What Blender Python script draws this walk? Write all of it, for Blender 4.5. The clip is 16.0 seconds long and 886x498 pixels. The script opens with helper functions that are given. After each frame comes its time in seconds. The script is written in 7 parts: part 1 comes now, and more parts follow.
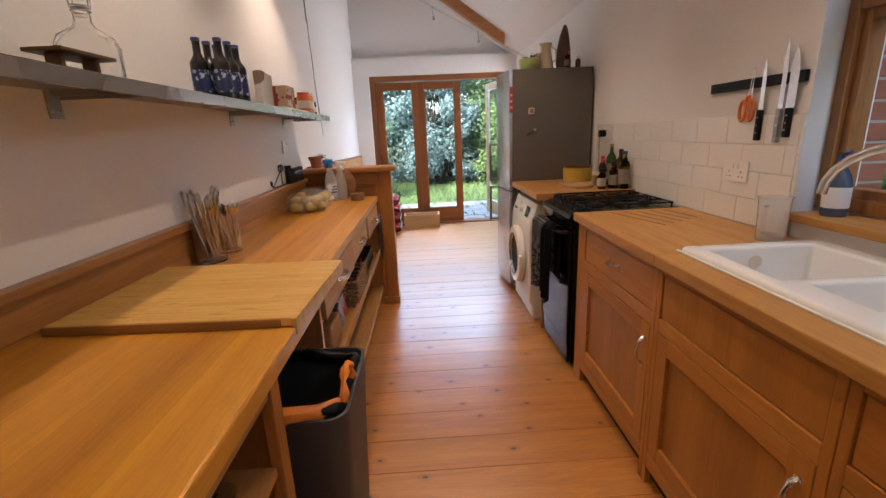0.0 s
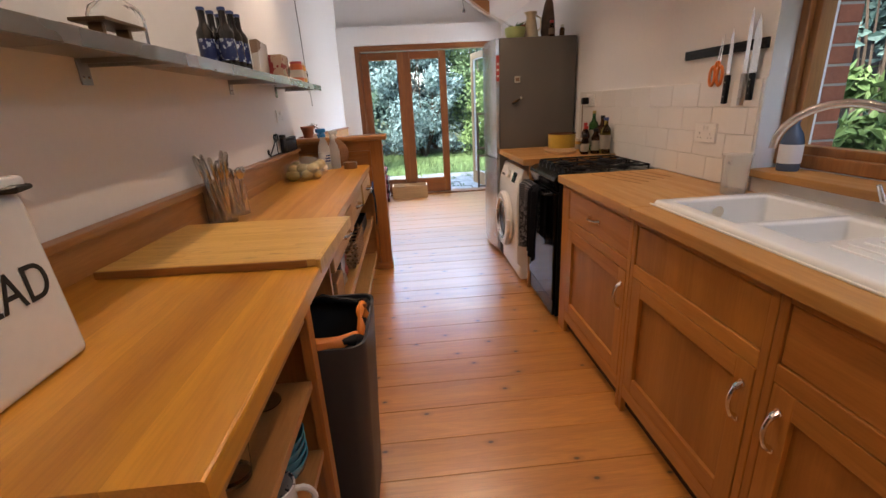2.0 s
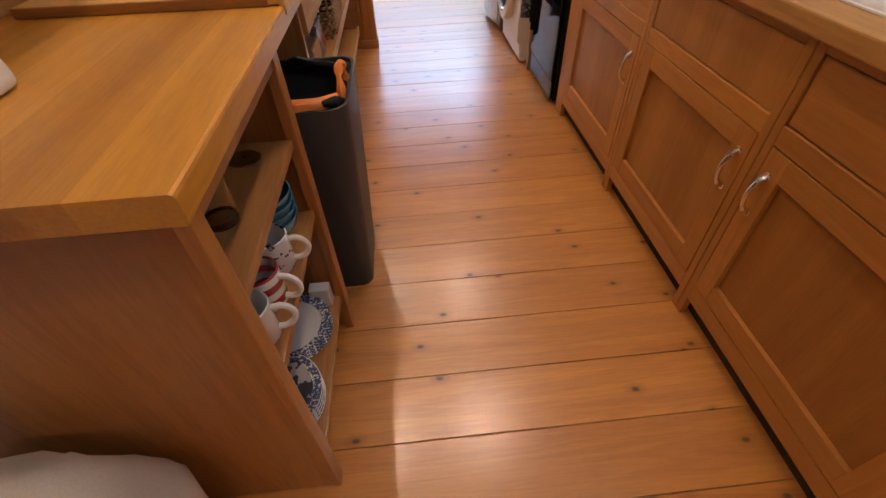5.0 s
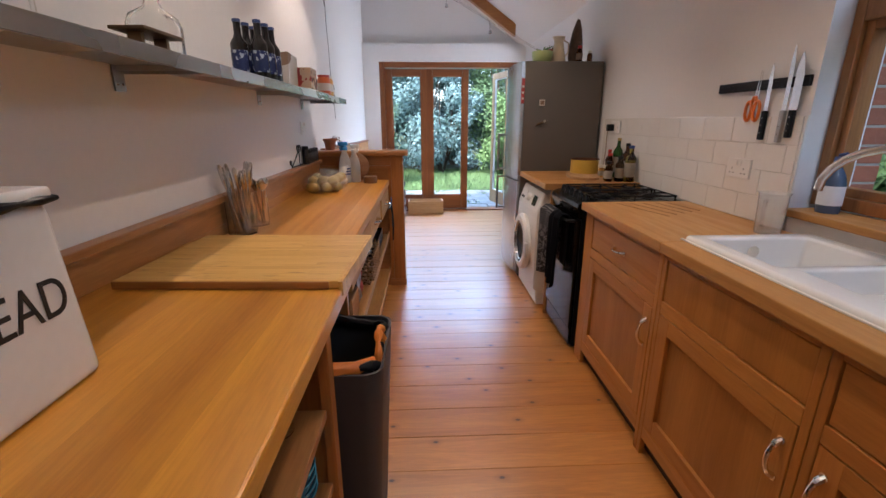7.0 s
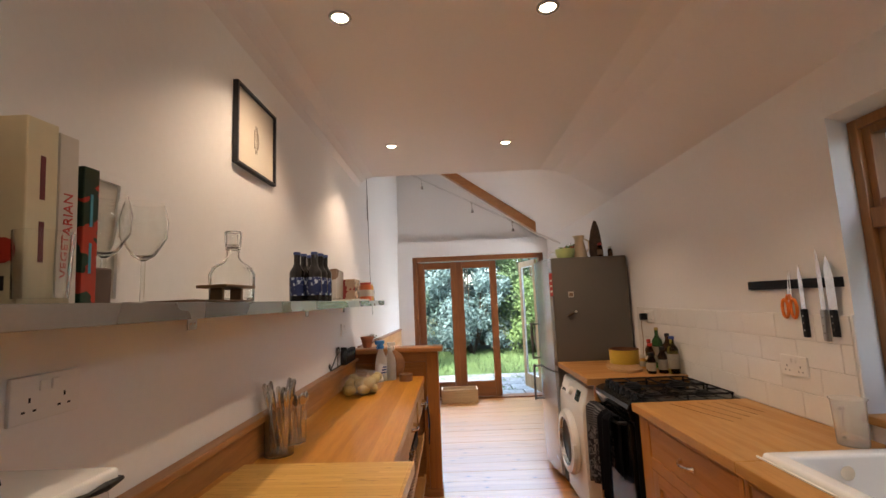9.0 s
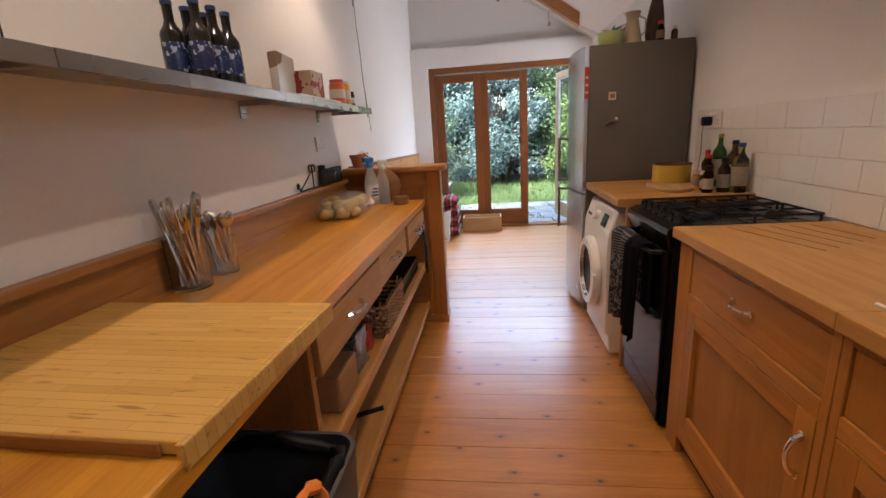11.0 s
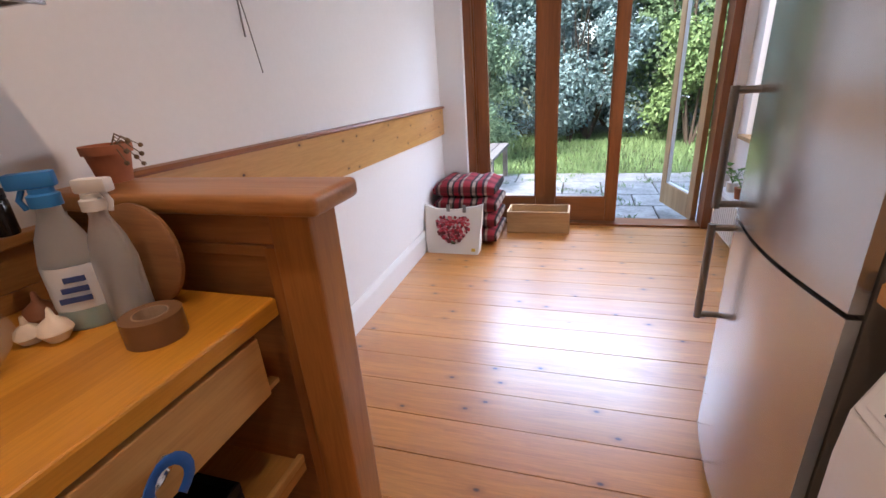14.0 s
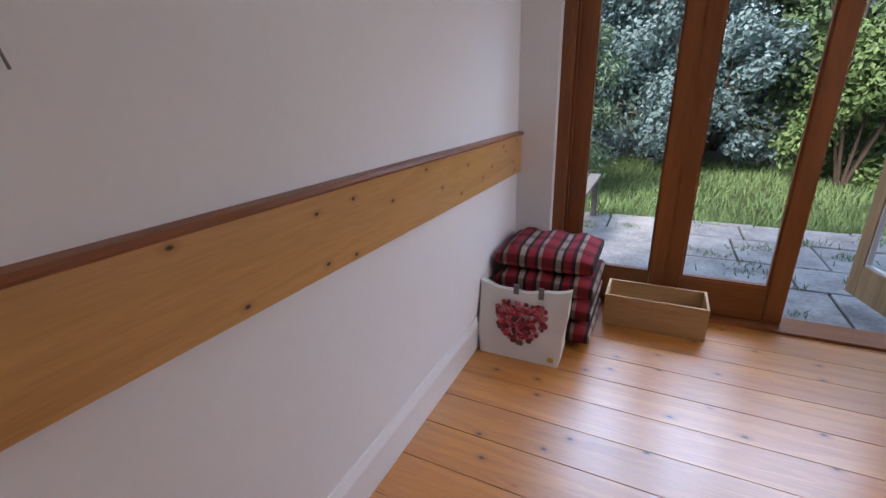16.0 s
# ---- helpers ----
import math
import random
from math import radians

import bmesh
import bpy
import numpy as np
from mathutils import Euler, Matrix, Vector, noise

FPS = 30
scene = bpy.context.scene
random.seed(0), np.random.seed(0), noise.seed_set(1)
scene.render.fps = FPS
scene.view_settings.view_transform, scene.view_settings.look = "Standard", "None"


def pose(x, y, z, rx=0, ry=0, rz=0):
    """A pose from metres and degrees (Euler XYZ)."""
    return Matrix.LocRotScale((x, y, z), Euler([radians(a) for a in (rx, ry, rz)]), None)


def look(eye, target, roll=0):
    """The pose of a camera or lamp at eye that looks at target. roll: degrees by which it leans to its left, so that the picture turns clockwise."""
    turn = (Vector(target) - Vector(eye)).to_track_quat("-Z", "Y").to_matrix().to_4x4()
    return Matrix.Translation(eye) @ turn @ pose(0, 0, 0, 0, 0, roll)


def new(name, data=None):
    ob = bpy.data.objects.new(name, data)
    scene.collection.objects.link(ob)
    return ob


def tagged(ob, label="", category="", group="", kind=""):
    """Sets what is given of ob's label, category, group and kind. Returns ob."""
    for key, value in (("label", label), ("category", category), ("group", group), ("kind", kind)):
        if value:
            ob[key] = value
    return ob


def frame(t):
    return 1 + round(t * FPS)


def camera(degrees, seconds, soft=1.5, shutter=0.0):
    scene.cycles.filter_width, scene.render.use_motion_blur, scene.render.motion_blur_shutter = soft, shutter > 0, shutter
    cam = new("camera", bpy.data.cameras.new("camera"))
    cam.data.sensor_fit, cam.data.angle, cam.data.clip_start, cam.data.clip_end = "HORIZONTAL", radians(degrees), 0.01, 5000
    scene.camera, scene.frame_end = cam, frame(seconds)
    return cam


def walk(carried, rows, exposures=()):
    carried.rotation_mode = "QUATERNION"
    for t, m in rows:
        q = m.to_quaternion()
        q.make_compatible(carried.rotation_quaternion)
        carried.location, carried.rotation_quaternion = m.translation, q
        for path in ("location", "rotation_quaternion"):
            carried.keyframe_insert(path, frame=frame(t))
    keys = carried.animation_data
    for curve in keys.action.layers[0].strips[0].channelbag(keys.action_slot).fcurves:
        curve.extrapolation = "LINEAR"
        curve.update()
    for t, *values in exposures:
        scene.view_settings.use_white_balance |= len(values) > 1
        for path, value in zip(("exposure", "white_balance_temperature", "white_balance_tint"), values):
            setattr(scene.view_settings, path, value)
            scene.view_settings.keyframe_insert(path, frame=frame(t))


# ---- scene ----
cam = camera(91.3, 16.0)
PATH = [
    (0, (0.087, 0.069, 1.339), (0.151, 2.0, 0.822), -2.5),
    (0.5, (0.088, -0.053, 1.323), (0.2, 1.865, 0.767), -2.5),
    (1, (0.068, -0.069, 1.313), (0.158, 1.841, 0.73), -2.4),
    (1.5, (0.062, -0.067, 1.312), (0.118, 1.836, 0.697), -2.5),
    (2, (0.03, -0.094, 1.315), (0.154, 1.799, 0.683), -3.0),
    (2.5, (0.032, -0.13, 1.324), (0.185, 1.758, 0.685), -3.2),
    (3, (0.03, -0.126, 1.313), (0.195, 1.746, 0.627), -3.2),
    (3.5, (0.029, -0.109, 1.268), (0.161, 1.624, 0.277), -3.1),
    (3.6, (0.033, -0.100, 1.259), (0.153, 1.597, 0.201), -3.4),
    (4, (0.034, -0.097, 1.206), (0.125, 1.411, -0.106), -3.6),
    (4.2, (0.039, -0.098, 1.187), (0.118, 1.315, -0.227), -3.7),
    (6.5, (0.003, -0.046, 1.285), (0.099, 1.712, 0.334), -0.3),
    (7, (-0.011, -0.04, 1.335), (0.071, 1.877, 0.769), -0.1),
    (7.5, (-0.018, -0.041, 1.39), (0.043, 1.943, 1.143), -0.5),
    (8, (-0.033, -0.054, 1.439), (0.008, 1.946, 1.458), -1.0),
    (8.5, (-0.048, -0.069, 1.486), (-0.043, 1.917, 1.729), -1.7),
    (9, (-0.05, -0.055, 1.473), (-0.08, 1.931, 1.708), -2.4),
    (9.5, (-0.065, -0.003, 1.41), (-0.097, 1.995, 1.344), -3.4),
    (10, (-0.002, 0.106, 1.34), (-0.051, 2.068, 0.956), -4.3),
    (10.2, (0.05, 0.181, 1.332), (-0.087, 2.135, 0.925), -4.8),
    (12.3, (0.281, 1.345, 1.268), (0.011, 3.199, 0.568), -3.6),
    (12.5, (0.311, 1.484, 1.288), (0.046, 3.334, 0.574), -3.4),
    (13, (0.322, 1.914, 1.27), (0.058, 3.757, 0.542), -2.3),
    (13.5, (0.308, 2.346, 1.302), (-0.025, 4.178, 0.572), -2.6),
    (14, (0.298, 2.75, 1.293), (-0.271, 4.522, 0.565), -4.1),
    (14.5, (0.236, 3.105, 1.277), (-0.463, 4.83, 0.542), -2.8),
    (15, (0.132, 3.423, 1.327), (-0.595, 5.134, 0.588), -3.2),
    (15.5, (0.02, 3.739, 1.323), (-0.775, 5.426, 0.6), -2.8),
    (16, (-0.076, 3.94, 1.318), (-0.918, 5.618, 0.63), -1.9),
]
walk(cam, [(t, look(eye, target, roll)) for t, eye, target, roll in PATH],
     exposures=[(0, 1.70, 6450, 14), (3, 1.66, 6450, 14), (4, 1.85, 6600, 14), (6.5, 1.70, 5500, 13), (7, 1.66, 5700, 13), (7.5, 1.66, 6200, 12), (8.5, 1.68, 6700, 11),
                (10, 1.58, 6600, 13), (12.5, 1.55, 6350, 18), (13.5, 1.45, 6400, 20), (14, 1.4, 6400, 20), (14.5, 1.2, 6400, 20), (15, 0.74, 6400, 22), (15.5, 0.45, 6500, 22), (16, 0.40, 6500, 22)])

# ---- world and light ----
world = bpy.data.worlds.new("world")
scene.world = world
world.use_nodes = True
wn = world.node_tree.nodes
sky = wn.new("ShaderNodeTexSky")
sky.sky_type, sky.sun_disc = "NISHITA", False
sky.sun_elevation, sky.sun_rotation = radians(46), radians(220)
wn["Background"].inputs["Strength"].default_value = 0.15
world.node_tree.links.new(sky.outputs["Color"], wn["Background"].inputs["Color"])
sun = new("sun", bpy.data.lights.new("sun", "SUN"))
sun.data.energy, sun.data.angle, sun.data.color = 5.0, radians(30), (1.0, 0.96, 0.9)
sun.matrix_world = look((-5, -6, 8.2), (0, 0, 0))

# daylight of the open sky above the garden, entering by the glazed doors
sky_door = new("sky_door", bpy.data.lights.new("sky_door", "AREA"))
sky_door.data.shape, sky_door.data.size, sky_door.data.size_y = "RECTANGLE", 4.4, 1.7
sky_door.data.energy, sky_door.data.color = 150.0, (0.53, 0.73, 1.0)
sky_door.matrix_world = look((0.4, 9.4, 3.75), (0.3, 4.0, 0.3))

# daylight standing in the far window's opening
sky_win = new("sky_window", bpy.data.lights.new("sky_window", "AREA"))
sky_win.data.shape, sky_win.data.size, sky_win.data.size_y = "RECTANGLE", 1.3, 1.15
sky_win.data.energy, sky_win.data.color = 16.0, (0.88, 0.92, 1.0)
sky_win.matrix_world = look((1.95, 5.75, 1.75), (-0.85, 5.0, 1.2))

# daylight at the head of the kitchen window's recess
sky_sink = new("sky_sink", bpy.data.lights.new("sky_sink", "AREA"))
sky_sink.data.shape, sky_sink.data.size, sky_sink.data.size_y = "RECTANGLE", 1.6, 0.10
sky_sink.data.energy, sky_sink.data.color = 2.4, (0.78, 0.86, 1.0)
sky_sink.matrix_world = look((1.52, 0.40, 2.085), (1.25, 0.75, 0.9))

SPOT_POWER = 10.0
# the pairs at y 0.06 and -1.44 are unseen, added to brighten the near end
SPOTS = [(-0.445, 3.03), (0.40, 3.06), (-0.45, 1.56), (0.385, 1.56), (-0.45, 0.06), (0.39, 0.06), (-0.45, -1.44), (0.39, -1.44)]
CEIL = 2.62
for sx, sy in SPOTS:
    lamp = new("spot_lamp", bpy.data.lights.new("spot_lamp", "SPOT"))
    lamp.data.energy, lamp.data.spot_size, lamp.data.spot_blend = SPOT_POWER * (1.0 if sy > 1 else 0.30 if sy > -1 else 0.62), radians(112), 0.6
    lamp.data.shadow_soft_size, lamp.data.color = 0.018, (1.0, 0.77, 0.57)
    lamp.matrix_world = look((sx, sy, CEIL - 0.012), (sx, sy + 0.001, 0))

# ---- materials ----
MATS = {}


class Nodes:
    """A small wrapper for writing node materials."""

    def __init__(self, name):
        self.m = bpy.data.materials.new(name)
        self.m.use_nodes = True
        self.t = self.m.node_tree
        self.b = self.t.nodes["Principled BSDF"]

    def add(self, kind, **sockets):
        n = self.t.nodes.new("ShaderNode" + kind)
        for k, v in sockets.items():
            key = k.replace("_", " ")
            if isinstance(v, bpy.types.NodeSocket):
                self.t.links.new(v, n.inputs[key])
            else:
                n.inputs[key].default_value = v
        return n

    def to(self, out, key):
        self.t.links.new(out, self.b.inputs[key])

    def coords(self, scale, random_shift=True, rot=(0, 0, 0)):
        tc = self.add("TexCoord")
        mp = self.add("Mapping", Vector=tc.outputs["Object"])
        mp.inputs["Scale"].default_value = scale
        mp.inputs["Rotation"].default_value = rot
        if random_shift:
            oi = self.add("ObjectInfo")
            mul = self.add("VectorMath")
            mul.operation = "SCALE"
            mul.inputs[0].default_value = (37.0, 53.0, 71.0)
            self.t.links.new(oi.outputs["Random"], mul.inputs["Scale"])
            self.t.links.new(mul.outputs[0], mp.inputs["Location"])
        return mp.outputs["Vector"]

    def ramp(self, fac, *stops):
        r = self.add("ValToRGB", Fac=fac)
        e = r.color_ramp.elements
        for i, (p, c) in enumerate(stops):
            el = e[i] if i < 2 else e.new(p)
            el.position, el.color = p, (*c, 1) if len(c) == 3 else c
        return r.outputs["Color"]

    def mix(self, a, b, fac, blend="MIX"):
        n = self.t.nodes.new("ShaderNodeMix")
        n.data_type, n.blend_type = "RGBA", blend
        for key, v in ((6, a), (7, b), (0, fac)):
            if isinstance(v, bpy.types.NodeSocket):
                self.t.links.new(v, n.inputs[key])
            elif key == 0:
                n.inputs[0].default_value = v
            else:
                n.inputs[key].default_value = (*v, 1)
        return n.outputs[2]

    def bump(self, height, strength, distance=0.002):
        n = self.add("Bump", Height=height, Strength=strength, Distance=distance)
        self.to(n.outputs["Normal"], "Normal")

    def math(self, op, a, b=0.5):
        n = self.t.nodes.new("ShaderNodeMath")
        n.operation = op
        for i, v in enumerate((a, b)):
            if isinstance(v, bpy.types.NodeSocket):
                self.t.links.new(v, n.inputs[i])
            else:
                n.inputs[i].default_value = v
        return n.outputs[0]


def paint(name, col, rough=0.5, metal=0.0, grain=60.0, var=0.08, bump=0.1, coat=0.0, wide=2.0, spec=0.5):
    """Plain surface with a fine and a wide variation."""
    n = Nodes(name)
    v = n.coords((1, 1, 1))
    fine = n.add("TexNoise", Vector=v, Scale=grain, Detail=4.0)
    big = n.add("TexNoise", Vector=v, Scale=wide, Detail=3.0)
    lo = tuple(c * (1 - var) for c in col)
    hi = tuple(min(1.0, c * (1 + var)) for c in col)
    base = n.ramp(big.outputs["Fac"], (0.3, lo), (0.7, hi))
    base = n.mix(base, n.ramp(fine.outputs["Fac"], (0.3, lo), (0.7, hi)), 0.4)
    n.to(base, "Base Color")
    n.to(n.ramp(big.outputs["Fac"], (0.3, (rough * 0.85,) * 3), (0.7, (min(1, rough * 1.15),) * 3)), "Roughness")
    n.b.inputs["Metallic"].default_value = metal
    n.b.inputs["Coat Weight"].default_value = coat
    n.b.inputs["Coat Roughness"].default_value = 0.1
    n.b.inputs["Specular IOR Level"].default_value = spec
    if bump:
        n.bump(fine.outputs["Fac"], bump)
    MATS[name] = n.m
    return n.m


def wood(name, dark, light, axis="y", rough=0.35, knots=0.0, fine=1.0, coat=0.0, contrast=1.0, flat="x", grain=0.42, coat_rough=0.2, vary=0.8):
    """Timber with grain along an axis, with optional knots."""
    n = Nodes(name)
    a = "xyz".index(axis)
    st = [1.0, 1.0, 1.0]
    st[a] = 0.07
    v = n.coords(tuple(st))
    ring = n.add("TexNoise", Vector=v, Scale=14.0 * fine, Detail=5.0, Roughness=0.55, Distortion=0.6)
    pores = n.add("TexNoise", Vector=v, Scale=190.0, Detail=2.0)
    wide = n.add("TexNoise", Vector=v, Scale=2.2, Detail=2.0)
    lines = n.math("FRACT", n.math("MULTIPLY", ring.outputs["Fac"], 7.0 * contrast))
    lines = n.math("ABSOLUTE", n.math("SUBTRACT", lines, 0.5))
    col = n.ramp(ring.outputs["Fac"], (0.3, dark), (0.68, light))
    mid = tuple((p * 0.5 + q * 0.5) for p, q in zip(dark, light))
    col = n.mix(col, n.ramp(lines, (0.0, tuple(0.8 * c for c in mid)), (0.5, light)), grain)
    col = n.mix(col, n.ramp(pores.outputs["Fac"], (0.35, tuple(0.7 * c for c in mid)), (0.6, light)), 0.2)
    col = n.mix(col, n.ramp(wide.outputs["Fac"], (0.3, (0.78, 0.74, 0.7)), (0.7, (1.0, 1.0, 1.0))), 0.8, "MULTIPLY")
    oi = n.add("ObjectInfo")
    col = n.mix(col, n.ramp(oi.outputs["Random"], (0.0, (0.84, 0.8, 0.76)), (1.0, (1.0, 1.0, 1.0))), vary, "MULTIPLY")
    if knots:
        st2 = [1.0, 1.0, 1.0]
        st2[a] = 0.62
        sp = n.add("SeparateXYZ", Vector=n.coords(tuple(st2)))
        p, q = [k for k in range(3) if k != "xyz".index(flat)]
        v2 = n.add("CombineXYZ", X=sp.outputs[p], Y=sp.outputs[q]).outputs[0]
        vo = n.add("TexVoronoi", Vector=v2, Scale=knots)
        vo.voronoi_dimensions = "2D"
        k = n.ramp(vo.outputs["Distance"], (0.022, (1, 1, 1)), (0.055, (0, 0, 0)))
        some = n.ramp(n.add("SeparateColor", Color=vo.outputs["Color"]).outputs[0], (0.42, (0, 0, 0)), (0.46, (1, 1, 1)))
        halo = n.ramp(vo.outputs["Distance"], (0.04, (1, 1, 1)), (0.15, (0, 0, 0)))
        col = n.mix(col, tuple(0.6 * c for c in dark), n.mix((0, 0, 0), halo, n.mix((0, 0, 0), some, 0.6)))
        col = n.mix(col, (0.055, 0.018, 0.006), n.mix((0, 0, 0), k, some))
    n.to(col, "Base Color")
    n.to(n.ramp(ring.outputs["Fac"], (0.3, (rough * 1.2,) * 3), (0.7, (rough * 0.85,) * 3)), "Roughness")
    n.b.inputs["Coat Weight"].default_value = coat
    n.b.inputs["Coat Roughness"].default_value = coat_rough
    n.bump(n.mix(ring.outputs["Fac"], pores.outputs["Fac"], 0.5), 0.12, 0.001)
    MATS[name] = n.m
    return n.m


def glass(name, col=(0.97, 0.985, 0.98), rough=0.0, ior=1.45):
    n = Nodes(name)
    n.b.inputs["Base Color"].default_value = (*col, 1)
    n.b.inputs["Transmission Weight"].default_value = 1.0
    n.b.inputs["Roughness"].default_value = rough
    n.b.inputs["IOR"].default_value = ior
    MATS[name] = n.m
    return n.m


def glow(name, col, strength):
    n = Nodes(name)
    n.b.inputs["Base Color"].default_value = (*col, 1)
    n.b.inputs["Emission Color"].default_value = (*col, 1)
    n.b.inputs["Emission Strength"].default_value = strength
    MATS[name] = n.m
    return n.m


plaster = paint("plaster", (0.80, 0.785, 0.765), 0.85, grain=45, var=0.025, bump=0.12, wide=1.1, spec=0.2)
ceiling_paint = paint("ceiling_paint", (0.78, 0.75, 0.72), 0.9, grain=40, var=0.02, bump=0.08, wide=0.9, spec=0.2)
white_gloss = paint("white_gloss", (0.8, 0.79, 0.77), 0.35, var=0.03, bump=0.03)
floor_wood = wood("floor_wood", (0.49, 0.162, 0.023), (0.76, 0.335, 0.062), "x", 0.38, knots=6.0, coat=1.0, coat_rough=0.275, flat="z")
floor_wood.node_tree.nodes["Principled BSDF"].inputs["Coat IOR"].default_value = 1.7
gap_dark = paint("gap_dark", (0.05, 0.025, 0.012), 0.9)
top_wood = wood("top_wood", (0.42, 0.15, 0.010), (0.74, 0.345, 0.036), "y", 0.34, fine=0.5, coat=0.2, contrast=0.3, grain=0.18, vary=0.3)
oak_top = wood("oak_top", (0.49, 0.22, 0.05), (0.63, 0.33, 0.09), "y", 0.42, fine=1.6, grain=0.3)
oak_end = wood("oak_end", (0.46, 0.20, 0.05), (0.60, 0.31, 0.09), "x", 0.42, fine=1.6, grain=0.3)
cab_panel = wood("cab_panel", (0.36, 0.135, 0.02), (0.50, 0.21, 0.038), "z", 0.38, fine=0.8, contrast=0.5, grain=0.2)
cab_wood_y = wood("cab_wood_y", (0.45, 0.165, 0.024), (0.58, 0.245, 0.044), "y", 0.45, fine=1.2, contrast=0.6)
cab_wood_z = wood("cab_wood_z", (0.45, 0.165, 0.024), (0.58, 0.245, 0.044), "z", 0.45, fine=1.2, contrast=0.6)
pale_wood_y = wood("pale_wood_y", (0.55, 0.275, 0.078), (0.68, 0.39, 0.13), "y", 0.5, fine=1.2, contrast=0.5)
pine_z = wood("pine_z", (0.36, 0.125, 0.028), (0.56, 0.24, 0.06), "z", 0.35, knots=2.2, coat=0.1)
pine_x = wood("pine_x", (0.36, 0.14, 0.04), (0.54, 0.25, 0.08), "x", 0.35, coat=0.1)
pine_y = wood("pine_y", (0.36, 0.15, 0.04), (0.52, 0.25, 0.08), "y", 0.35, coat=0.1)
rail_wood = wood("rail_wood", (0.56, 0.27, 0.075), (0.70, 0.39, 0.135), "y", 0.35, knots=8.5, coat=0.15, contrast=0.6, flat="x")
door_z = wood("door_z", (0.20, 0.065, 0.018), (0.34, 0.12, 0.035), "z", 0.38, coat=0.1)
door_x = wood("door_x", (0.20, 0.065, 0.018), (0.34, 0.12, 0.035), "x", 0.38, coat=0.1)
door_y = wood("door_y", (0.20, 0.065, 0.018), (0.34, 0.12, 0.035), "y", 0.38, coat=0.1)
leaf_wood = wood("leaf_wood", (0.42, 0.24, 0.10), (0.60, 0.40, 0.2), "z", 0.5)
win_wood = wood("win_wood", (0.30, 0.125, 0.035), (0.46, 0.21, 0.065), "z", 0.4)
steel = paint("steel", (0.42, 0.41, 0.40), 0.27, 1.0, grain=120, var=0.06, bump=0.02)
chrome = paint("chrome", (0.8, 0.78, 0.76), 0.12, 1.0, var=0.03, bump=0.0)
black_iron = paint("black_iron", (0.006, 0.006, 0.0065), 0.45, 0.0, var=0.2, spec=0.25)
black_gloss = paint("black_gloss", (0.004, 0.004, 0.0045), 0.16, var=0.2, bump=0.0, spec=0.22)
black_plastic = paint("black_plastic", (0.007, 0.007, 0.008), 0.42, var=0.1, spec=0.2)
grey_plastic = paint("grey_plastic", (0.045, 0.045, 0.047), 0.5, var=0.1)
white_plastic = paint("white_plastic", (0.78, 0.76, 0.72), 0.35, var=0.02, bump=0.0)
white_enamel = paint("white_enamel", (0.76, 0.75, 0.71), 0.22, var=0.04, bump=0.02, wide=6)
ceramic = paint("ceramic", (0.82, 0.81, 0.78), 0.12, var=0.02, bump=0.0, coat=0.3)
tile_white = paint("tile_white", (0.80, 0.775, 0.73), 0.18, var=0.03, bump=0.03, wide=5)
grout = paint("grout", (0.70, 0.67, 0.61), 0.9, var=0.06)
clear_glass = glass("clear_glass")
pane_glass = glass("pane_glass", (0.98, 0.99, 0.985), ior=1.05)
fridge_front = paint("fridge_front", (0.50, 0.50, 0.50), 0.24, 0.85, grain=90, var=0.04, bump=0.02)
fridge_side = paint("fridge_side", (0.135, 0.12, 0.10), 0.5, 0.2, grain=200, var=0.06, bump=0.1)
brick_red = paint("brick_red", (0.36, 0.13, 0.075), 0.85, var=0.25, bump=0.5, grain=90, wide=9)
mortar = paint("mortar", (0.42, 0.38, 0.33), 0.95, var=0.12, bump=0.4)
slab_stone = paint("slab_stone", (0.30, 0.295, 0.28), 0.75, var=0.5, bump=0.5, grain=35, wide=5)
soil = paint("soil", (0.05, 0.035, 0.022), 0.95, var=0.3, bump=0.6)
lamp_glow = glow("lamp_glow", (1.0, 0.86, 0.62), 14.0)


# ---- shape helpers ----
ORIG = {}


def thing(name, at, label, category, group="", kind=""):
    """An empty at the base of a thing; its parts are given in world coordinates."""
    e = new(name)
    e.empty_display_size = 0.05
    e.location = at
    ORIG[e.name] = Vector(at)
    return tagged(e, label, category, group, kind)


def part(name, bm, material, parent=None, label="", smooth=False, kind="", extra=()):
    me = bpy.data.meshes.new(name)
    if smooth:
        for f in bm.faces:
            f.smooth = True
    bm.to_mesh(me)
    bm.free()
    me.materials.append(material)
    for m in extra:
        me.materials.append(m)
    ob = new(name, me)
    if parent is not None:
        o = ORIG[parent.name]
        me.transform(Matrix.Translation(-o))
        ob.parent = parent
        ORIG[ob.name] = o
        if parent.type == "MESH" and parent.parent is None:
            pass
    else:
        ORIG[ob.name] = Vector((0, 0, 0))
    if smooth:
        me.set_sharp_from_angle(angle=radians(40))
    return tagged(ob, label, kind=kind)


def box(x0, x1, y0, y1, z0, z1, bevel=0.0, seg=2, bm=None):
    own = bm is None
    bm = bm or bmesh.new()
    vs = bmesh.ops.create_cube(bm, size=1.0)["verts"]
    for v in vs:
        v.co = Vector(((x0 + x1) / 2 + v.co.x * (x1 - x0), (y0 + y1) / 2 + v.co.y * (y1 - y0), (z0 + z1) / 2 + v.co.z * (z1 - z0)))
    if bevel:
        es = list({e for v in vs for e in v.link_edges})
        bmesh.ops.bevel(bm, geom=es, offset=bevel, segments=seg, affect="EDGES", profile=0.6)
    return bm


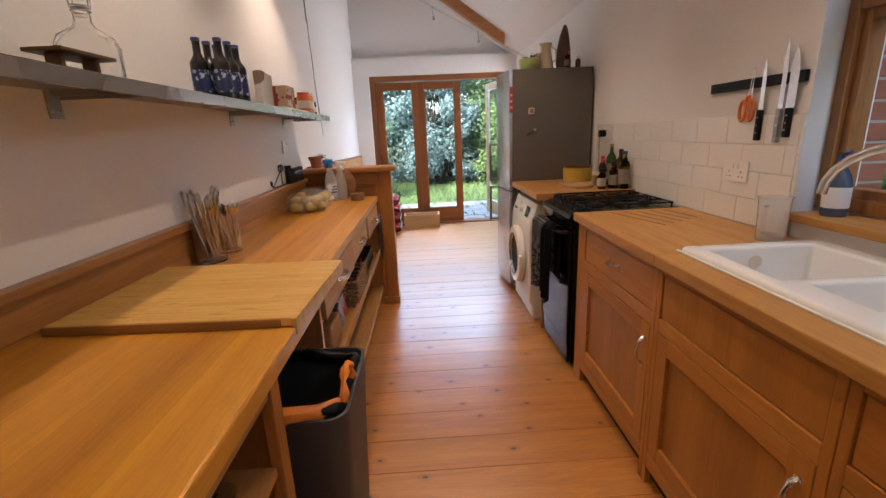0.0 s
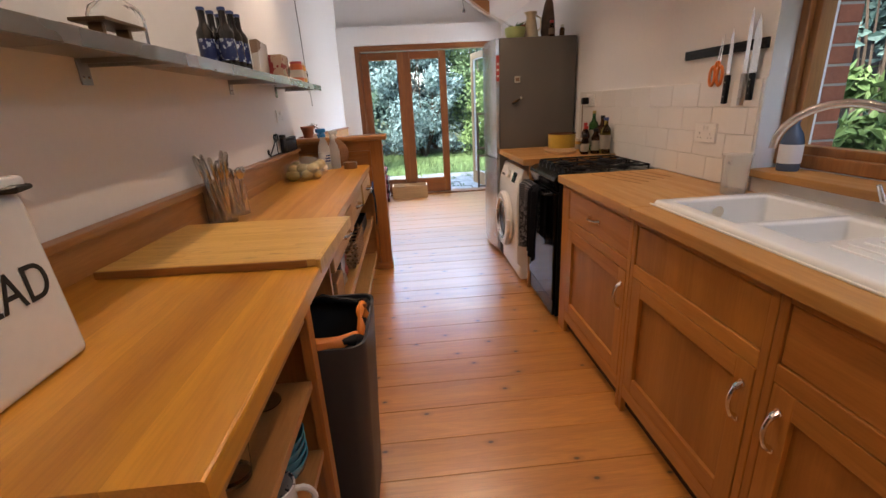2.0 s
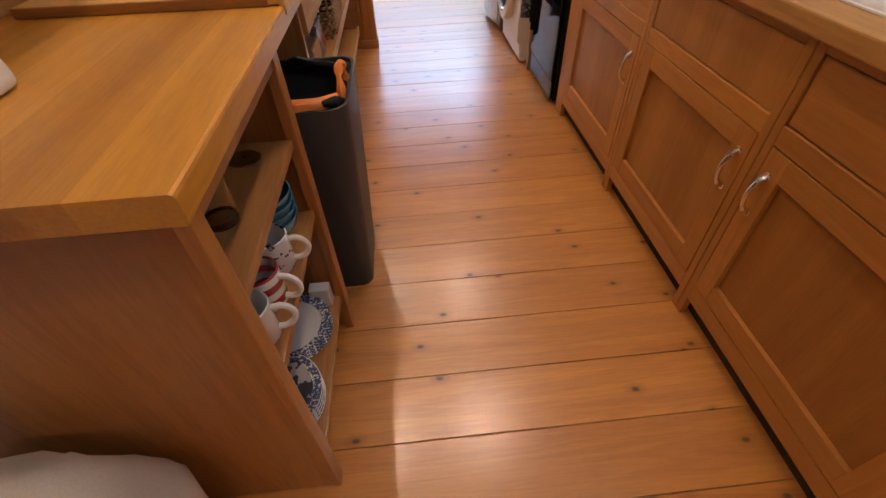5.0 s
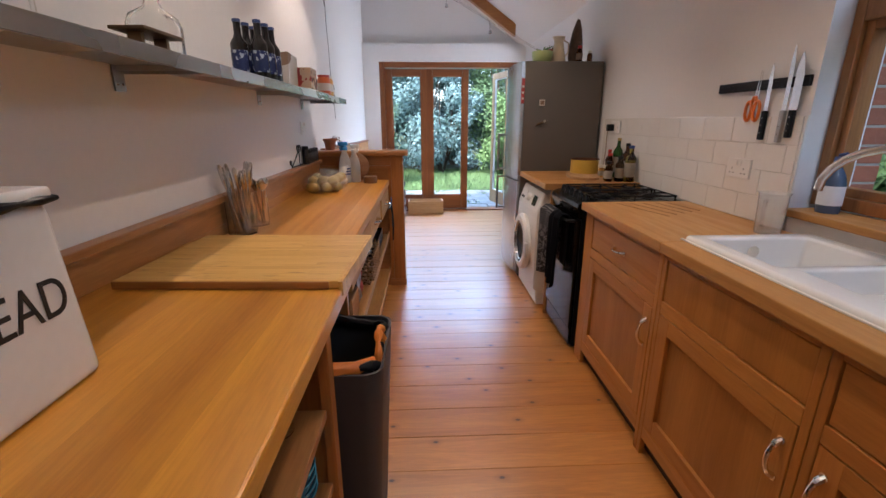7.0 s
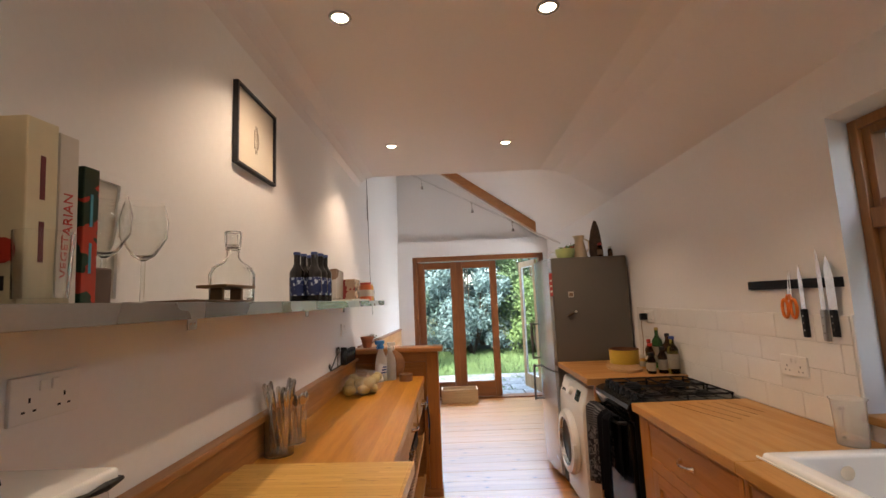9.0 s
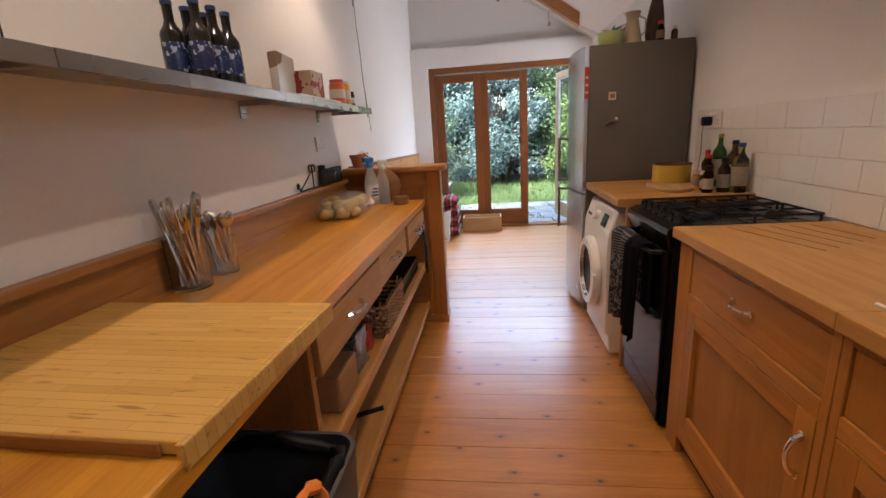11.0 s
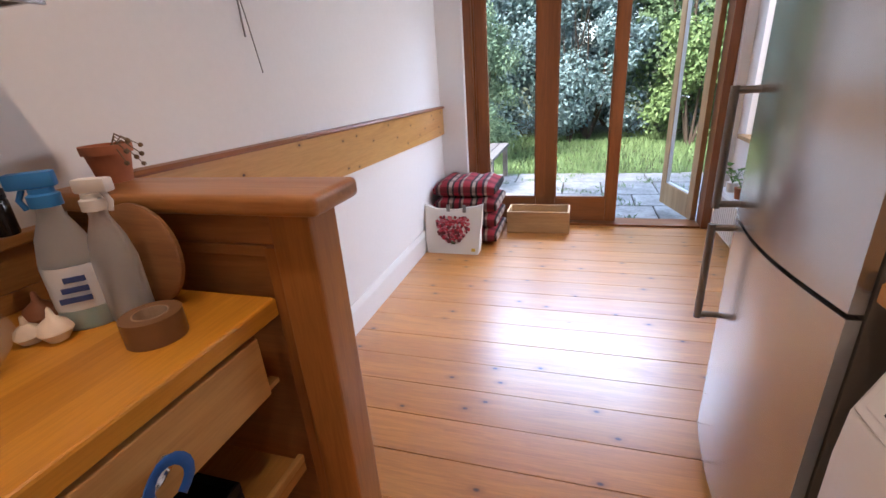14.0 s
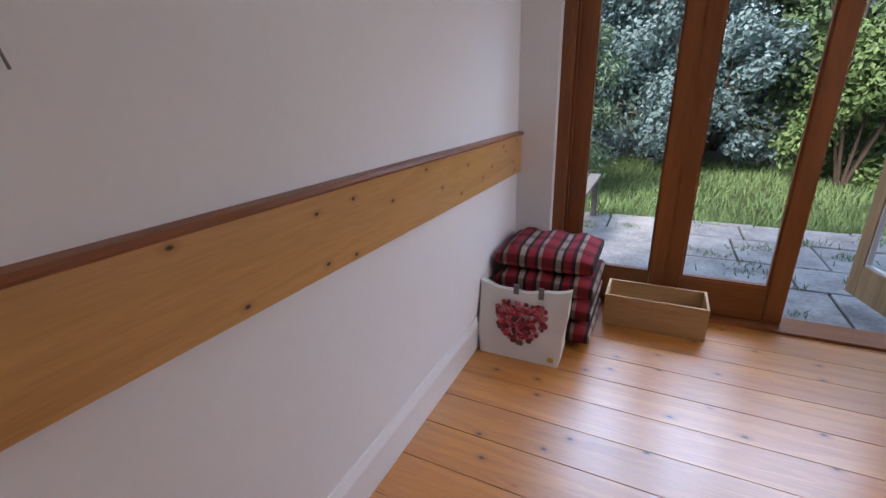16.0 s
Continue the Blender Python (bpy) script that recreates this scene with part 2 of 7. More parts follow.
def prism(points, axis, a, b, bevel=0.0):
    """A polygon in the plane across an axis, drawn out from a to b."""
    bm = bmesh.new()
    i = "xyz".index(axis)

    def at(p, w):
        c = list(p)
        c.insert(i, w)
        return Vector(c)
    lo = [bm.verts.new(at(p, a)) for p in points]
    hi = [bm.verts.new(at(p, b)) for p in points]
    n = len(points)
    bm.faces.new(lo)
    bm.faces.new(list(reversed(hi)))
    for k in range(n):
        bm.faces.new((lo[k], hi[k], hi[(k + 1) % n], lo[(k + 1) % n]))
    bmesh.ops.recalc_face_normals(bm, faces=bm.faces)
    if bevel:
        bmesh.ops.bevel(bm, geom=list(bm.edges), offset=bevel, segments=2, affect="EDGES", profile=0.6)
    return bm


def lathe(profile, at, seg=24, bm=None, axis="z", squash=(1, 1)):
    """A turned shape from (radius, height) pairs, standing at a place."""
    bm = bm or bmesh.new()
    rings = []
    at = Vector(at)

    def place(x, y, z):
        if axis == "x":
            return at + Vector((z, x, y))
        if axis == "y":
            return at + Vector((x, z, y))
        return at + Vector((x * squash[0], y * squash[1], z))
    for r, h in profile:
        if r < 1e-5:
            rings.append([bm.verts.new(place(0, 0, h))])
        else:
            rings.append([bm.verts.new(place(r * math.cos(2 * math.pi * k / seg), r * math.sin(2 * math.pi * k / seg), h)) for k in range(seg)])
    new_faces = []
    for p, q in zip(rings, rings[1:]):
        for k in range(seg):
            k2 = (k + 1) % seg
            if len(p) == 1 and len(q) == 1:
                continue
            if len(p) == 1:
                new_faces.append(bm.faces.new((p[0], q[k], q[k2])))
            elif len(q) == 1:
                new_faces.append(bm.faces.new((p[k], q[0], p[k2])))
            else:
                new_faces.append(bm.faces.new((p[k], q[k], q[k2], p[k2])))
    bmesh.ops.recalc_face_normals(bm, faces=new_faces)
    return bm


def tube(points, radius, seg=8, bm=None, closed=False):
    """A round bar along a line of places."""
    bm = bm or bmesh.new()
    pts = [Vector(p) for p in points]
    rings, n = [], len(pts)
    side = None
    for i, p in enumerate(pts):
        d = (pts[(i + 1) % n] - pts[i - 1]) if closed else (pts[min(i + 1, n - 1)] - pts[max(i - 1, 0)])
        d.normalize()
        if side is None:
            side = d.orthogonal().normalized()
        side = (side - d * side.dot(d)).normalized()
        up = d.cross(side)
        r = radius[i] if isinstance(radius, (list, tuple)) else radius
        rings.append([bm.verts.new(p + r * (math.cos(2 * math.pi * k / seg) * side + math.sin(2 * math.pi * k / seg) * up)) for k in range(seg)])
    fs = []
    for i in range(n if closed else n - 1):
        p, q = rings[i], rings[(i + 1) % n]
        for k in range(seg):
            fs.append(bm.faces.new((p[k], p[(k + 1) % seg], q[(k + 1) % seg], q[k])))
    if not closed:
        fs += [bm.faces.new(list(reversed(rings[0]))), bm.faces.new(rings[-1])]
    bmesh.ops.recalc_face_normals(bm, faces=fs)
    return bm


def arc(centre, radius, a0, a1, plane="xz", n=10):
    out = []
    for i in range(n + 1):
        a = radians(a0 + (a1 - a0) * i / n)
        c, s = radius * math.cos(a), radius * math.sin(a)
        x, y, z = centre
        out.append({"xz": (x + c, y, z + s), "yz": (x, y + c, z + s), "xy": (x + c, y + s, z)}[plane])
    return out


def lumpy(bm, amount, scale, seed=0.0):
    for v in bm.verts:
        v.co += noise.noise_vector(v.co * scale + Vector((seed, seed, seed))) * amount
    return bm


# ---- structure ----
XL, XR, YB, YF, ZT = -0.85, 1.44, -2.3, 6.53, 3.9
KIT_END = 3.80


def shell(name, bm, material, label, category):
    ob = part(name, bm, material)
    return tagged(ob, label, category, kind="structure")


shell("wall_west", box(XL - 0.25, XL, YB - 0.25, YF + 0.35, -0.1, ZT), plaster, "off-white painted plaster wall running the length", "wall")

# east wall: pieces round the kitchen window and the far window
WK = (-0.55, 1.60, 0.985, 2.12)
WF = (5.15, 6.36, 0.77, 2.1)
bm = prism([(XR, WK[1]), (XR + 0.14, WK[1] + 0.068), (XR + 0.3, WK[1] + 0.068), (XR + 0.3, WF[0]), (XR, WF[0])], "z", -0.1, 2.5)
box(XR, XR + 0.3, YB - 0.25, WK[0], -0.1, 2.5, bm=bm)
box(XR, XR + 0.3, WF[0], WF[1], -0.1, WF[2], bm=bm)
box(XR, XR + 0.3, WF[0], WF[1], WF[3], 2.5, bm=bm)
box(XR, XR + 0.3, WF[1], YF + 0.35, -0.1, 2.5, bm=bm)
shell("wall_east", bm, plaster, "off-white painted plaster wall with two window recesses", "wall")
splay = [(XR, WK[0] + 0.001), (XR, WK[1] - 0.0005), (XR + 0.14, WK[1] + 0.0675), (XR + 0.3, WK[1] + 0.0675), (XR + 0.3, WK[0] + 0.001)]
shell("wall_under_window", prism(splay, "z", -0.1, WK[2]), plaster, "off-white plaster wall under the kitchen window", "wall")
shell("wall_over_window", prism(splay, "z", WK[3], 2.5), plaster, "off-white plaster wall over the kitchen window", "wall")

shell("wall_south", box(XL - 0.25, XR + 0.3, YB - 0.25, YB, -0.1, ZT), plaster, "plain off-white plaster wall closing the kitchen", "wall")
# north wall, boxed out round the glazed doors, with a ledge on top
DX0, DX1, DZ1 = -0.63, 1.375, 2.14
LEDGE = 2.375
bm = box(XL, DX0, YF, YF + 0.30, -0.1, LEDGE)
box(DX1, XR, YF, YF + 0.30, -0.1, LEDGE, bm=bm)
box(DX0, DX1, YF, YF + 0.30, DZ1, LEDGE, bm=bm)
box(XL, XR, YF + 0.13, YF + 0.302, LEDGE, ZT, bm=bm)
shell("wall_north", bm, plaster, "white plaster wall with a ledge over the glazed doors", "wall")

# kitchen ceiling: flat, with a rounded left edge, sloping down to the east wall
prof = [(XL, CEIL - 0.10), (XL + 0.02, CEIL - 0.05), (XL + 0.06, CEIL - 0.018), (XL + 0.13, CEIL), (0.80, CEIL), (0.93, CEIL - 0.02), (1.05, CEIL - 0.065), (XR, CEIL - 0.295),
        (XR, CEIL - 0.10), (1.0, CEIL + 0.12), (XL, CEIL + 0.12)]
shell("ceiling", prism([(x, z) for x, z in prof], "y", YB, KIT_END), ceiling_paint, "smooth off-white ceiling with recessed downlights", "ceiling")
# roof slope over the garden end and the upstand that closes the kitchen ceiling
SL = 0.70
top_z = CEIL - 0.295 + (XR - XL) * SL
shell("ceiling_slope", prism([(XR + 0.3, CEIL - 0.295 - 0.3 * SL), (XL - 0.25, top_z + 0.25 * SL), (XL - 0.25, top_z + 0.25 * SL + 0.15), (XR + 0.3, CEIL - 0.145 - 0.3 * SL)], "y", YB - 0.25, YF + 0.35), ceiling_paint, "white painted sloping ceiling under the roof", "ceiling")
shell("wall_bulkhead", prism([(XL, CEIL + 0.122), (0.98, CEIL + 0.122), (XL, top_z)], "y", KIT_END - 0.1, KIT_END), ceiling_paint, "plain bulkhead above the kitchen ceiling", "wall")

floor = new("floor")
tagged(floor, "varnished pine floorboards with dark knots", "floor", kind="structure")
ORIG[floor.name] = Vector((0, 0, 0))
part("subfloor", box(XL - 0.2, XR + 0.25, YB - 0.2, YF + 0.3, -0.1, -0.021), gap_dark, floor)

# skirting of the garden end
shell("baseboard", prism([(XL, 0), (XL + 0.02, 0), (XL + 0.02, 0.135), (XL + 0.012, 0.155), (XL + 0.006, 0.17), (XL, 0.17)], "y", 3.60, YF), white_gloss, "white painted skirting board along the wall", "baseboard")
shell("baseboard_north", box(XL + 0.02, DX0 - 0.01, YF - 0.018, YF, 0, 0.165, 0.004), white_gloss, "white painted skirting board", "baseboard")
shell("baseboard_north_east", box(DX1 + 0.005, XR, YF - 0.018, YF, 0, 0.165, 0.004), white_gloss, "white painted skirting board", "baseboard")
# timber dado rail board
rail = thing("dado_board", (XL, 5.0, 0.84), "wide knotty pine board fixed along the white wall", "wall board", kind="structure")


def tilt(bm):
    """The board was fixed a little out of level, rising away from the garden."""
    for v in bm.verts:
        v.co.z += (6.5 - v.co.y) * 0.016
    return bm


part("board", tilt(box(XL, XL + 0.024, 3.6, YF - 0.004, 0.838, 1.056, 0.002)), rail_wood, rail)
part("top_bead", tilt(prism([(XL, 1.057), (XL + 0.036, 1.057), (XL + 0.04, 1.064), (XL + 0.034, 1.075), (XL, 1.077)], "y", 3.6, YF - 0.004)), door_y, rail, "darker rounded top bead")


# glazed doors: frame, two closed leaves, one open leaf
def leaf(name, w, label, h=2.03, mat_v=door_z, mat_h=door_x):
    """A glazed door leaf, hinge at the origin, running to +x; the bottom at z 0."""
    e = new(name)
    ORIG[e.name] = Vector((0, 0, 0))
    tagged(e, label, "glazed door", kind="structure")
    s, t = 0.09, 0.022
    part("stile", box(0, s, -t, t, 0, h, 0.004), mat_v, e)
    part("stile", box(w - s, w, -t, t, 0, h, 0.004), mat_v, e)
    part("bottom_rail", box(s + 0.001, w - s - 0.001, -t, t, 0, 0.205, 0.004), mat_h, e)
    part("top_rail", box(s + 0.001, w - s - 0.001, -t, t, h - 0.09, h, 0.004), mat_h, e)
    g = 0.012
    bm = box(s, w - s, -0.014, 0.014, 0.205, 0.205 + g)
    box(s, w - s, -0.014, 0.014, h - 0.09 - g, h - 0.09, bm=bm)
    box(s, s + g, -0.0142, 0.0142, 0.205, h - 0.09, bm=bm)
    box(w - s - g, w - s, -0.0142, 0.0142, 0.205, h - 0.09, bm=bm)
    part("glazing_bead", bm, white_gloss if mat_v is leaf_wood else mat_v, e)
    p = part("pane", box(s + g - 0.004, w - s - g + 0.004, -0.003, 0.003, 0.205 + g - 0.004, h - 0.09 - g + 0.004), pane_glass, e)
    p.visible_shadow = False
    return e


DY = 6.69
fr = thing("door_frame", (0.37, DY, 0), "red-brown timber frame round three glazed doors", "door frame", kind="structure")
part("jamb", box(DX0, DX0 + 0.065, DY - 0.10, DY + 0.06, 0, DZ1, 0.004), door_z, fr)
part("jamb", box(DX1 - 0.065, DX1, DY - 0.10, DY + 0.06, 0, DZ1, 0.004), door_z, fr)
part("head", box(DX0 + 0.066, DX1 - 0.066, DY - 0.10, DY + 0.06, DZ1 - 0.07, DZ1, 0.004), door_x, fr)
part("threshold", box(DX0 + 0.066, DX1 - 0.066, DY - 0.09, DY + 0.10, -0.03, 0.018, 0.004), door_x, fr)
part("stop_bead", box(DX0 + 0.066, DX0 + 0.08, DY - 0.06, DY - 0.03, 0.02, DZ1 - 0.07, 0.003), door_z, fr)
lf1 = leaf("door_1", 0.605, "closed red-brown timber glazed door facing the garden")
lf1.matrix_world = pose(DX0 + 0.075, DY, 0.025)
lf2 = leaf("door_2", 0.615, "closed red-brown timber glazed door facing the garden")
lf2.matrix_world = pose(0.037, DY, 0.025)
lf3 = leaf("door_3", 0.625, "pale timber glazed door standing open to the patio", mat_v=leaf_wood, mat_h=leaf_wood)
lf3.matrix_world = pose(DX1 - 0.095, DY + 0.05, 0.025, 0, 0, 104)
bm = tube([(0.575, -0.03, 0.98), (0.575, -0.065, 0.98), (0.48, -0.065, 0.98)], 0.009)
box(0.56, 0.59, -0.03, -0.022, 0.90, 1.05, 0.003, bm=bm)
part("door_handle", bm, chrome, lf3, "brushed metal lever handle")


def window(name, x, y0, y1, z0, z1, label, bars=(), transom=None, f=0.07, s=0.045):
    """A timber window set in an east-wall recess, facing west."""
    w = thing(name, (x, (y0 + y1) / 2, z0), label, "window", kind="structure")
    for a, b in ((y0, y0 + f), (y1 - f, y1)):
        part("window_frame", box(x - 0.05, x + 0.05, a, b, z0, z1, 0.005), win_wood, w)
    part("window_frame", box(x - 0.05, x + 0.05, y0 + f, y1 - f, z1 - f, z1, 0.005), win_wood, w)
    part("window_frame", box(x - 0.05, x + 0.06, y0 + f, y1 - f, z0, z0 + 0.05, 0.005), win_wood, w)
    edges = [y0 + f, *bars, y1 - f]
    for b in bars:
        part("mullion", box(x - 0.045, x + 0.045, b - 0.035, b + 0.035, z0 + 0.05, z1 - f, 0.005), win_wood, w)
    tiers = [(z0 + 0.05, z1 - f)]
    if transom:
        part("transom", box(x - 0.048, x + 0.048, y0 + f, y1 - f, transom - 0.04, transom + 0.04, 0.005), win_wood, w)
        tiers = [(z0 + 0.05, transom - 0.04), (transom + 0.04, z1 - f)]
    for i in range(len(edges) - 1):
        a = edges[i] + (0.035 if i else 0)
        b = edges[i + 1] - (0.035 if i < len(bars) else 0)
        for c, d in tiers:
            bm = box(x - 0.03, x + 0.03, a, a + s, c, d, 0.004)
            box(x - 0.03, x + 0.03, b - s, b, c, d, 0.004, bm=bm)
            box(x - 0.029, x + 0.029, a + s, b - s, c, c + s, 0.004, bm=bm)
            box(x - 0.029, x + 0.029, a + s, b - s, d - s, d, 0.004, bm=bm)
            sash = part("sash", bm, win_wood, w)
            p = part("pane", box(x - 0.003, x + 0.003, a + s - 0.005, b - s + 0.005, c + s - 0.005, d - s + 0.005), pane_glass, sash)
            p.visible_shadow = False
    return w


wk = window("window_1", XR + 0.19, WK[0] + 0.002, WK[1] + 0.066, WK[2] + 0.02, WK[3] - 0.002, "orange-brown timber window over the sink, facing shrubs", (0.1, 0.85), 1.72, 0.04, 0.032)
part("window_sill", box(XR - 0.03, XR + 0.14, WK[0] + 0.003, WK[1] - 0.001, WK[2] - 0.012, WK[2] + 0.018, 0.006), oak_top, wk, "oiled oak sill")
wf = window("window_2", XR + 0.17, WF[0] + 0.002, WF[1] - 0.002, WF[2] + 0.02, WF[3] - 0.002, "timber window beside the radiator with a pale sill", (5.75,))
part("window_sill", box(XR - 0.04, XR + 0.12, WF[0] - 0.04, WF[1] + 0.04, WF[2] - 0.012, WF[2] + 0.018, 0.006), leaf_wood, wf, "pale timber sill")

# rafter with a chamfered lower end, under the roof slope
ry = 6.0
beam = thing("rafter", (0.5, ry, 2.7), "exposed stained timber rafter under the white slope", "beam", kind="structure")
pts = []
for x in (1.17, -0.83):
    zc = CEIL - 0.295 + (XR - x) * SL - 0.004
    pts.append((x, zc))
z0, z1 = pts[0][1], pts[1][1]
part("timber", prism([(1.17, z0), (-0.83, z1), (-0.83, z1 - 0.14), (1.17, z0 - 0.14)], "y", ry - 0.05, ry + 0.05, 0.004), pine_x, beam)

# downlights; the four at y 0.06 and -1.44 are unseen additions
for i, (sx, sy) in enumerate(SPOTS):
    d = thing("downlight", (sx, sy, CEIL), "recessed round downlight with a bright metal rim, lit", "downlight", "ceiling downlights")
    part("rim", lathe([(0.030, 0.0), (0.034, -0.006), (0.043, -0.006), (0.046, 0.0)], (sx, sy, CEIL), 28), steel, d, smooth=True)
    part("bulb", lathe([(0.0, -0.002), (0.029, -0.002), (0.029, -0.0005), (0, -0.0005)], (sx, sy, CEIL), 20), lamp_glow, d)


# ---- kitchen: units along the west wall ----
def bow_handle(at, along="y", span=0.10, out=0.03, sign=-1, thick=0.0055):
    """A bent metal pull; sign is the way it stands out along x."""
    x, y, z = at
    pts = []
    for i in range(13):
        s = i / 12
        d = out * math.sin(math.pi * s) ** 0.5
        o = (s - 0.5) * span
        pts.append((x + sign * d, y + (o if along == "y" else 0), z + (o if along == "z" else 0)))
    bm = tube(pts, [thick * (1.5 if i in (0, 1, 11, 12) else 1.0) for i in range(13)], 8)
    for e in (-0.5, 0.5):
        c = (x + sign * 0.002, y + (e * span if along == "y" else 0), z + (e * span if along == "z" else 0))
        lathe([(0, -0.003), (0.011, -0.003), (0.011, 0.003), (0, 0.003)], c, 12, bm, "x")
    return bm


su = thing("open_shelf_unit", (-0.55, 0.57, 0), "orange-brown wooden shelf unit, open to the aisle, stacked with crockery", "shelf unit")
part("end_panel", box(-0.845, -0.251, 0.315, 0.337, 0, 0.893, 0.002), pine_z, su)
part("back_panel", box(-0.848, -0.836, 0.338, 1.49, 0, 0.893), pine_z, su)
part("front_post", box(-0.251, -0.230, 0.312, 0.350, 0, 0.893, 0.003), pine_z, su)
part("divider", box(-0.83, -0.252, 0.822, 0.845, 0, 0.893, 0.002), pine_z, su)
part("front_post", box(-0.251, -0.226, 0.805, 0.848, 0, 0.893, 0.003), pine_z, su)
for z in (0.712, 0.51, 0.17):
    part("shelf", box(-0.834, -0.238, 0.351, 0.804, z - 0.022, z, 0.003), pine_y, su)
part("top_rail", box(-0.251, -0.232, 0.351, 0.804, 0.865, 0.892, 0.002), pine_y, su)


def worktop(at, x0, x1, y0, y1, z0, z1, widths, label):
    """A worktop glued up from long staves, the front one with a worn rounded nosing."""
    w = thing("worktop", at, label, "worktop")
    x = x0
    for i, f in enumerate(widths):
        nx = x + (x1 - x0) * f
        if i < len(widths) - 1:
            part("stave", box(x, nx, y0, y1, z0, z1), top_wood, w)
        else:
            q = 0.006
            edge = [(x, z0), (x1 - q * 0.6, z0), (x1, z0 + q * 0.6), (x1, z1 - q), (x1 - q * 0.3, z1 - q * 0.3), (x1 - q, z1), (x, z1)]
            part("nosing", prism(edge, "y", y0, y1), top_wood, w)
        x = nx
    return w


worktop((-0.53, 0.87, 0.894), -0.848, -0.218, 0.297, 1.44, 0.894, 0.937, (0.19, 0.22, 0.17, 0.24, 0.18), "worn orange-brown solid wood worktop over open shelves")
worktop((-0.56, 2.43, 0.85), -0.848, -0.290, 1.442, 3.415, 0.850, 0.893, (0.2, 0.24, 0.16, 0.22, 0.18), "worn orange-brown solid wood worktop over drawers")
us = thing("upstand", (-0.83, 1.8, 0.9), "stained timber upstand with a ledge along the wall", "upstand", kind="structure")
part("board", box(-0.848, -0.822, 0.10, 3.415, 0.938, 1.028, 0.002), pine_y, us)
part("board", box(-0.848, -0.823, 1.443, 3.415, 0.894, 0.937), pine_y, us)
part("ledge", box(-0.848, -0.80, 0.10, 3.415, 1.029, 1.053, 0.005), pine_y, us)

du = thing("drawer_unit", (-0.55, 2.45, 0), "pale-fronted wooden drawer unit with two deep open shelves", "drawer unit")
part("side_panel", box(-0.845, -0.31, 1.502, 1.527, 0, 0.849, 0.002), pine_z, du)
part("back_panel", box(-0.848, -0.836, 1.528, 3.40, 0.05, 0.849), pine_z, du)
part("top_rail", box(-0.34, -0.316, 1.528, 3.40, 0.838, 0.849), pale_wood_y, du)
part("under_rail", box(-0.34, -0.316, 1.528, 3.40, 0.688, 0.700, 0.002), pale_wood_y, du)
for z in (0.455, 0.155):
    part("shelf", box(-0.834, -0.300, 1.528, 3.40, z - 0.028, z, 0.003), oak_top, du)
part("shelf_lip", box(-0.315, -0.299, 1.528, 3.40, 0.4555, 0.475, 0.003), pale_wood_y, du)
part("shelf_lip", box(-0.315, -0.299, 1.528, 3.40, 0.1555, 0.172, 0.003), pale_wood_y, du)
for (a, b, px) in ((1.535, 2.190, -0.294), (2.205, 2.765, -0.301), (2.790, 3.345, -0.292)):
    d = part("drawer", box(px - 0.022, px, a, b, 0.702, 0.840, 0.004), pale_wood_y, du, "pale timber drawer front")
    part("drawer_box", box(-0.80, px - 0.0225, a + 0.03, b - 0.03, 0.71, 0.82), pale_wood_y, d)
    part("handle", bow_handle((px, (a + b) / 2 - 0.03, 0.776), "y", 0.125, 0.034, 1, 0.0068), chrome, d, "chrome bow handle", smooth=True)

pt = thing("end_partition", (-0.5, 3.47, 0), "chunky pine end panel with a thick cap closing the counter", "partition")
part("post", box(-0.272, -0.178, 3.42, 3.52, 0, 1.076, 0.006), pine_z, pt)
part("panel", box(-0.848, -0.273, 3.455, 3.485, 0.10, 1.0), pine_x, pt)
part("rail", box(-0.848, -0.273, 3.44, 3.50, 1.001, 1.076, 0.003), pine_x, pt)
part("rail", box(-0.848, -0.273, 3.43, 3.51, 0, 0.099, 0.003), pine_x, pt)
part("batten", box(-0.30, -0.273, 3.425, 3.454, 0.10, 1.0, 0.003), pine_z, pt)
part("moulding", box(-0.848, -0.273, 3.436, 3.4545, 0.975, 1.0, 0.005), pine_x, pt)
part("foot_trim", box(-0.30, -0.172, 3.414, 3.528, 0, 0.06, 0.004), pine_x, pt)
part("cap", box(-0.848, -0.138, 3.388, 3.558, 1.077, 1.118, 0.014, 3), pine_x, pt, "worn rounded cap", smooth=True)

# cutting board
n = Nodes("bamboo")
v = n.coords((1, 1, 1), False)
bk = n.add("TexBrick", Vector=v, Scale=1.0, Color1=(0.60, 0.34, 0.075, 1), Color2=(0.70, 0.43, 0.12, 1), Mortar=(0.44, 0.22, 0.05, 1))
for k_, w_ in (("Mortar Size", 0.0006), ("Brick Width", 0.19), ("Row Height", 0.019), ("Bias", 0.0), ("Mortar Smooth", 0.4)):
    bk.inputs[k_].default_value = w_
mp_ = n.add("Mapping", Vector=v)
mp_.inputs["Scale"].default_value = (9, 75, 75)
dash = n.add("TexNoise", Vector=mp_.outputs["Vector"], Scale=1.6, Detail=2.0)
col = n.mix(bk.outputs["Color"], (0.30, 0.13, 0.03), n.ramp(dash.outputs["Fac"], (0.64, (0, 0, 0)), (0.72, (0.75, 0.75, 0.75))))
n.to(col, "Base Color")
n.b.inputs["Roughness"].default_value = 0.36
n.bump(dash.outputs["Fac"], 0.08)
bamboo_edge = wood("bamboo_edge", (0.26, 0.10, 0.025), (0.42, 0.19, 0.05), "x", 0.45, fine=2.0)
cb_ob = thing("cutting_board", (0, 0, 0), "large golden bamboo chopping board on the worktop", "cutting board")
part("board", box(-0.280, 0.280, -0.224, 0.228, 0.001, 0.021, 0.003), n.m, cb_ob)
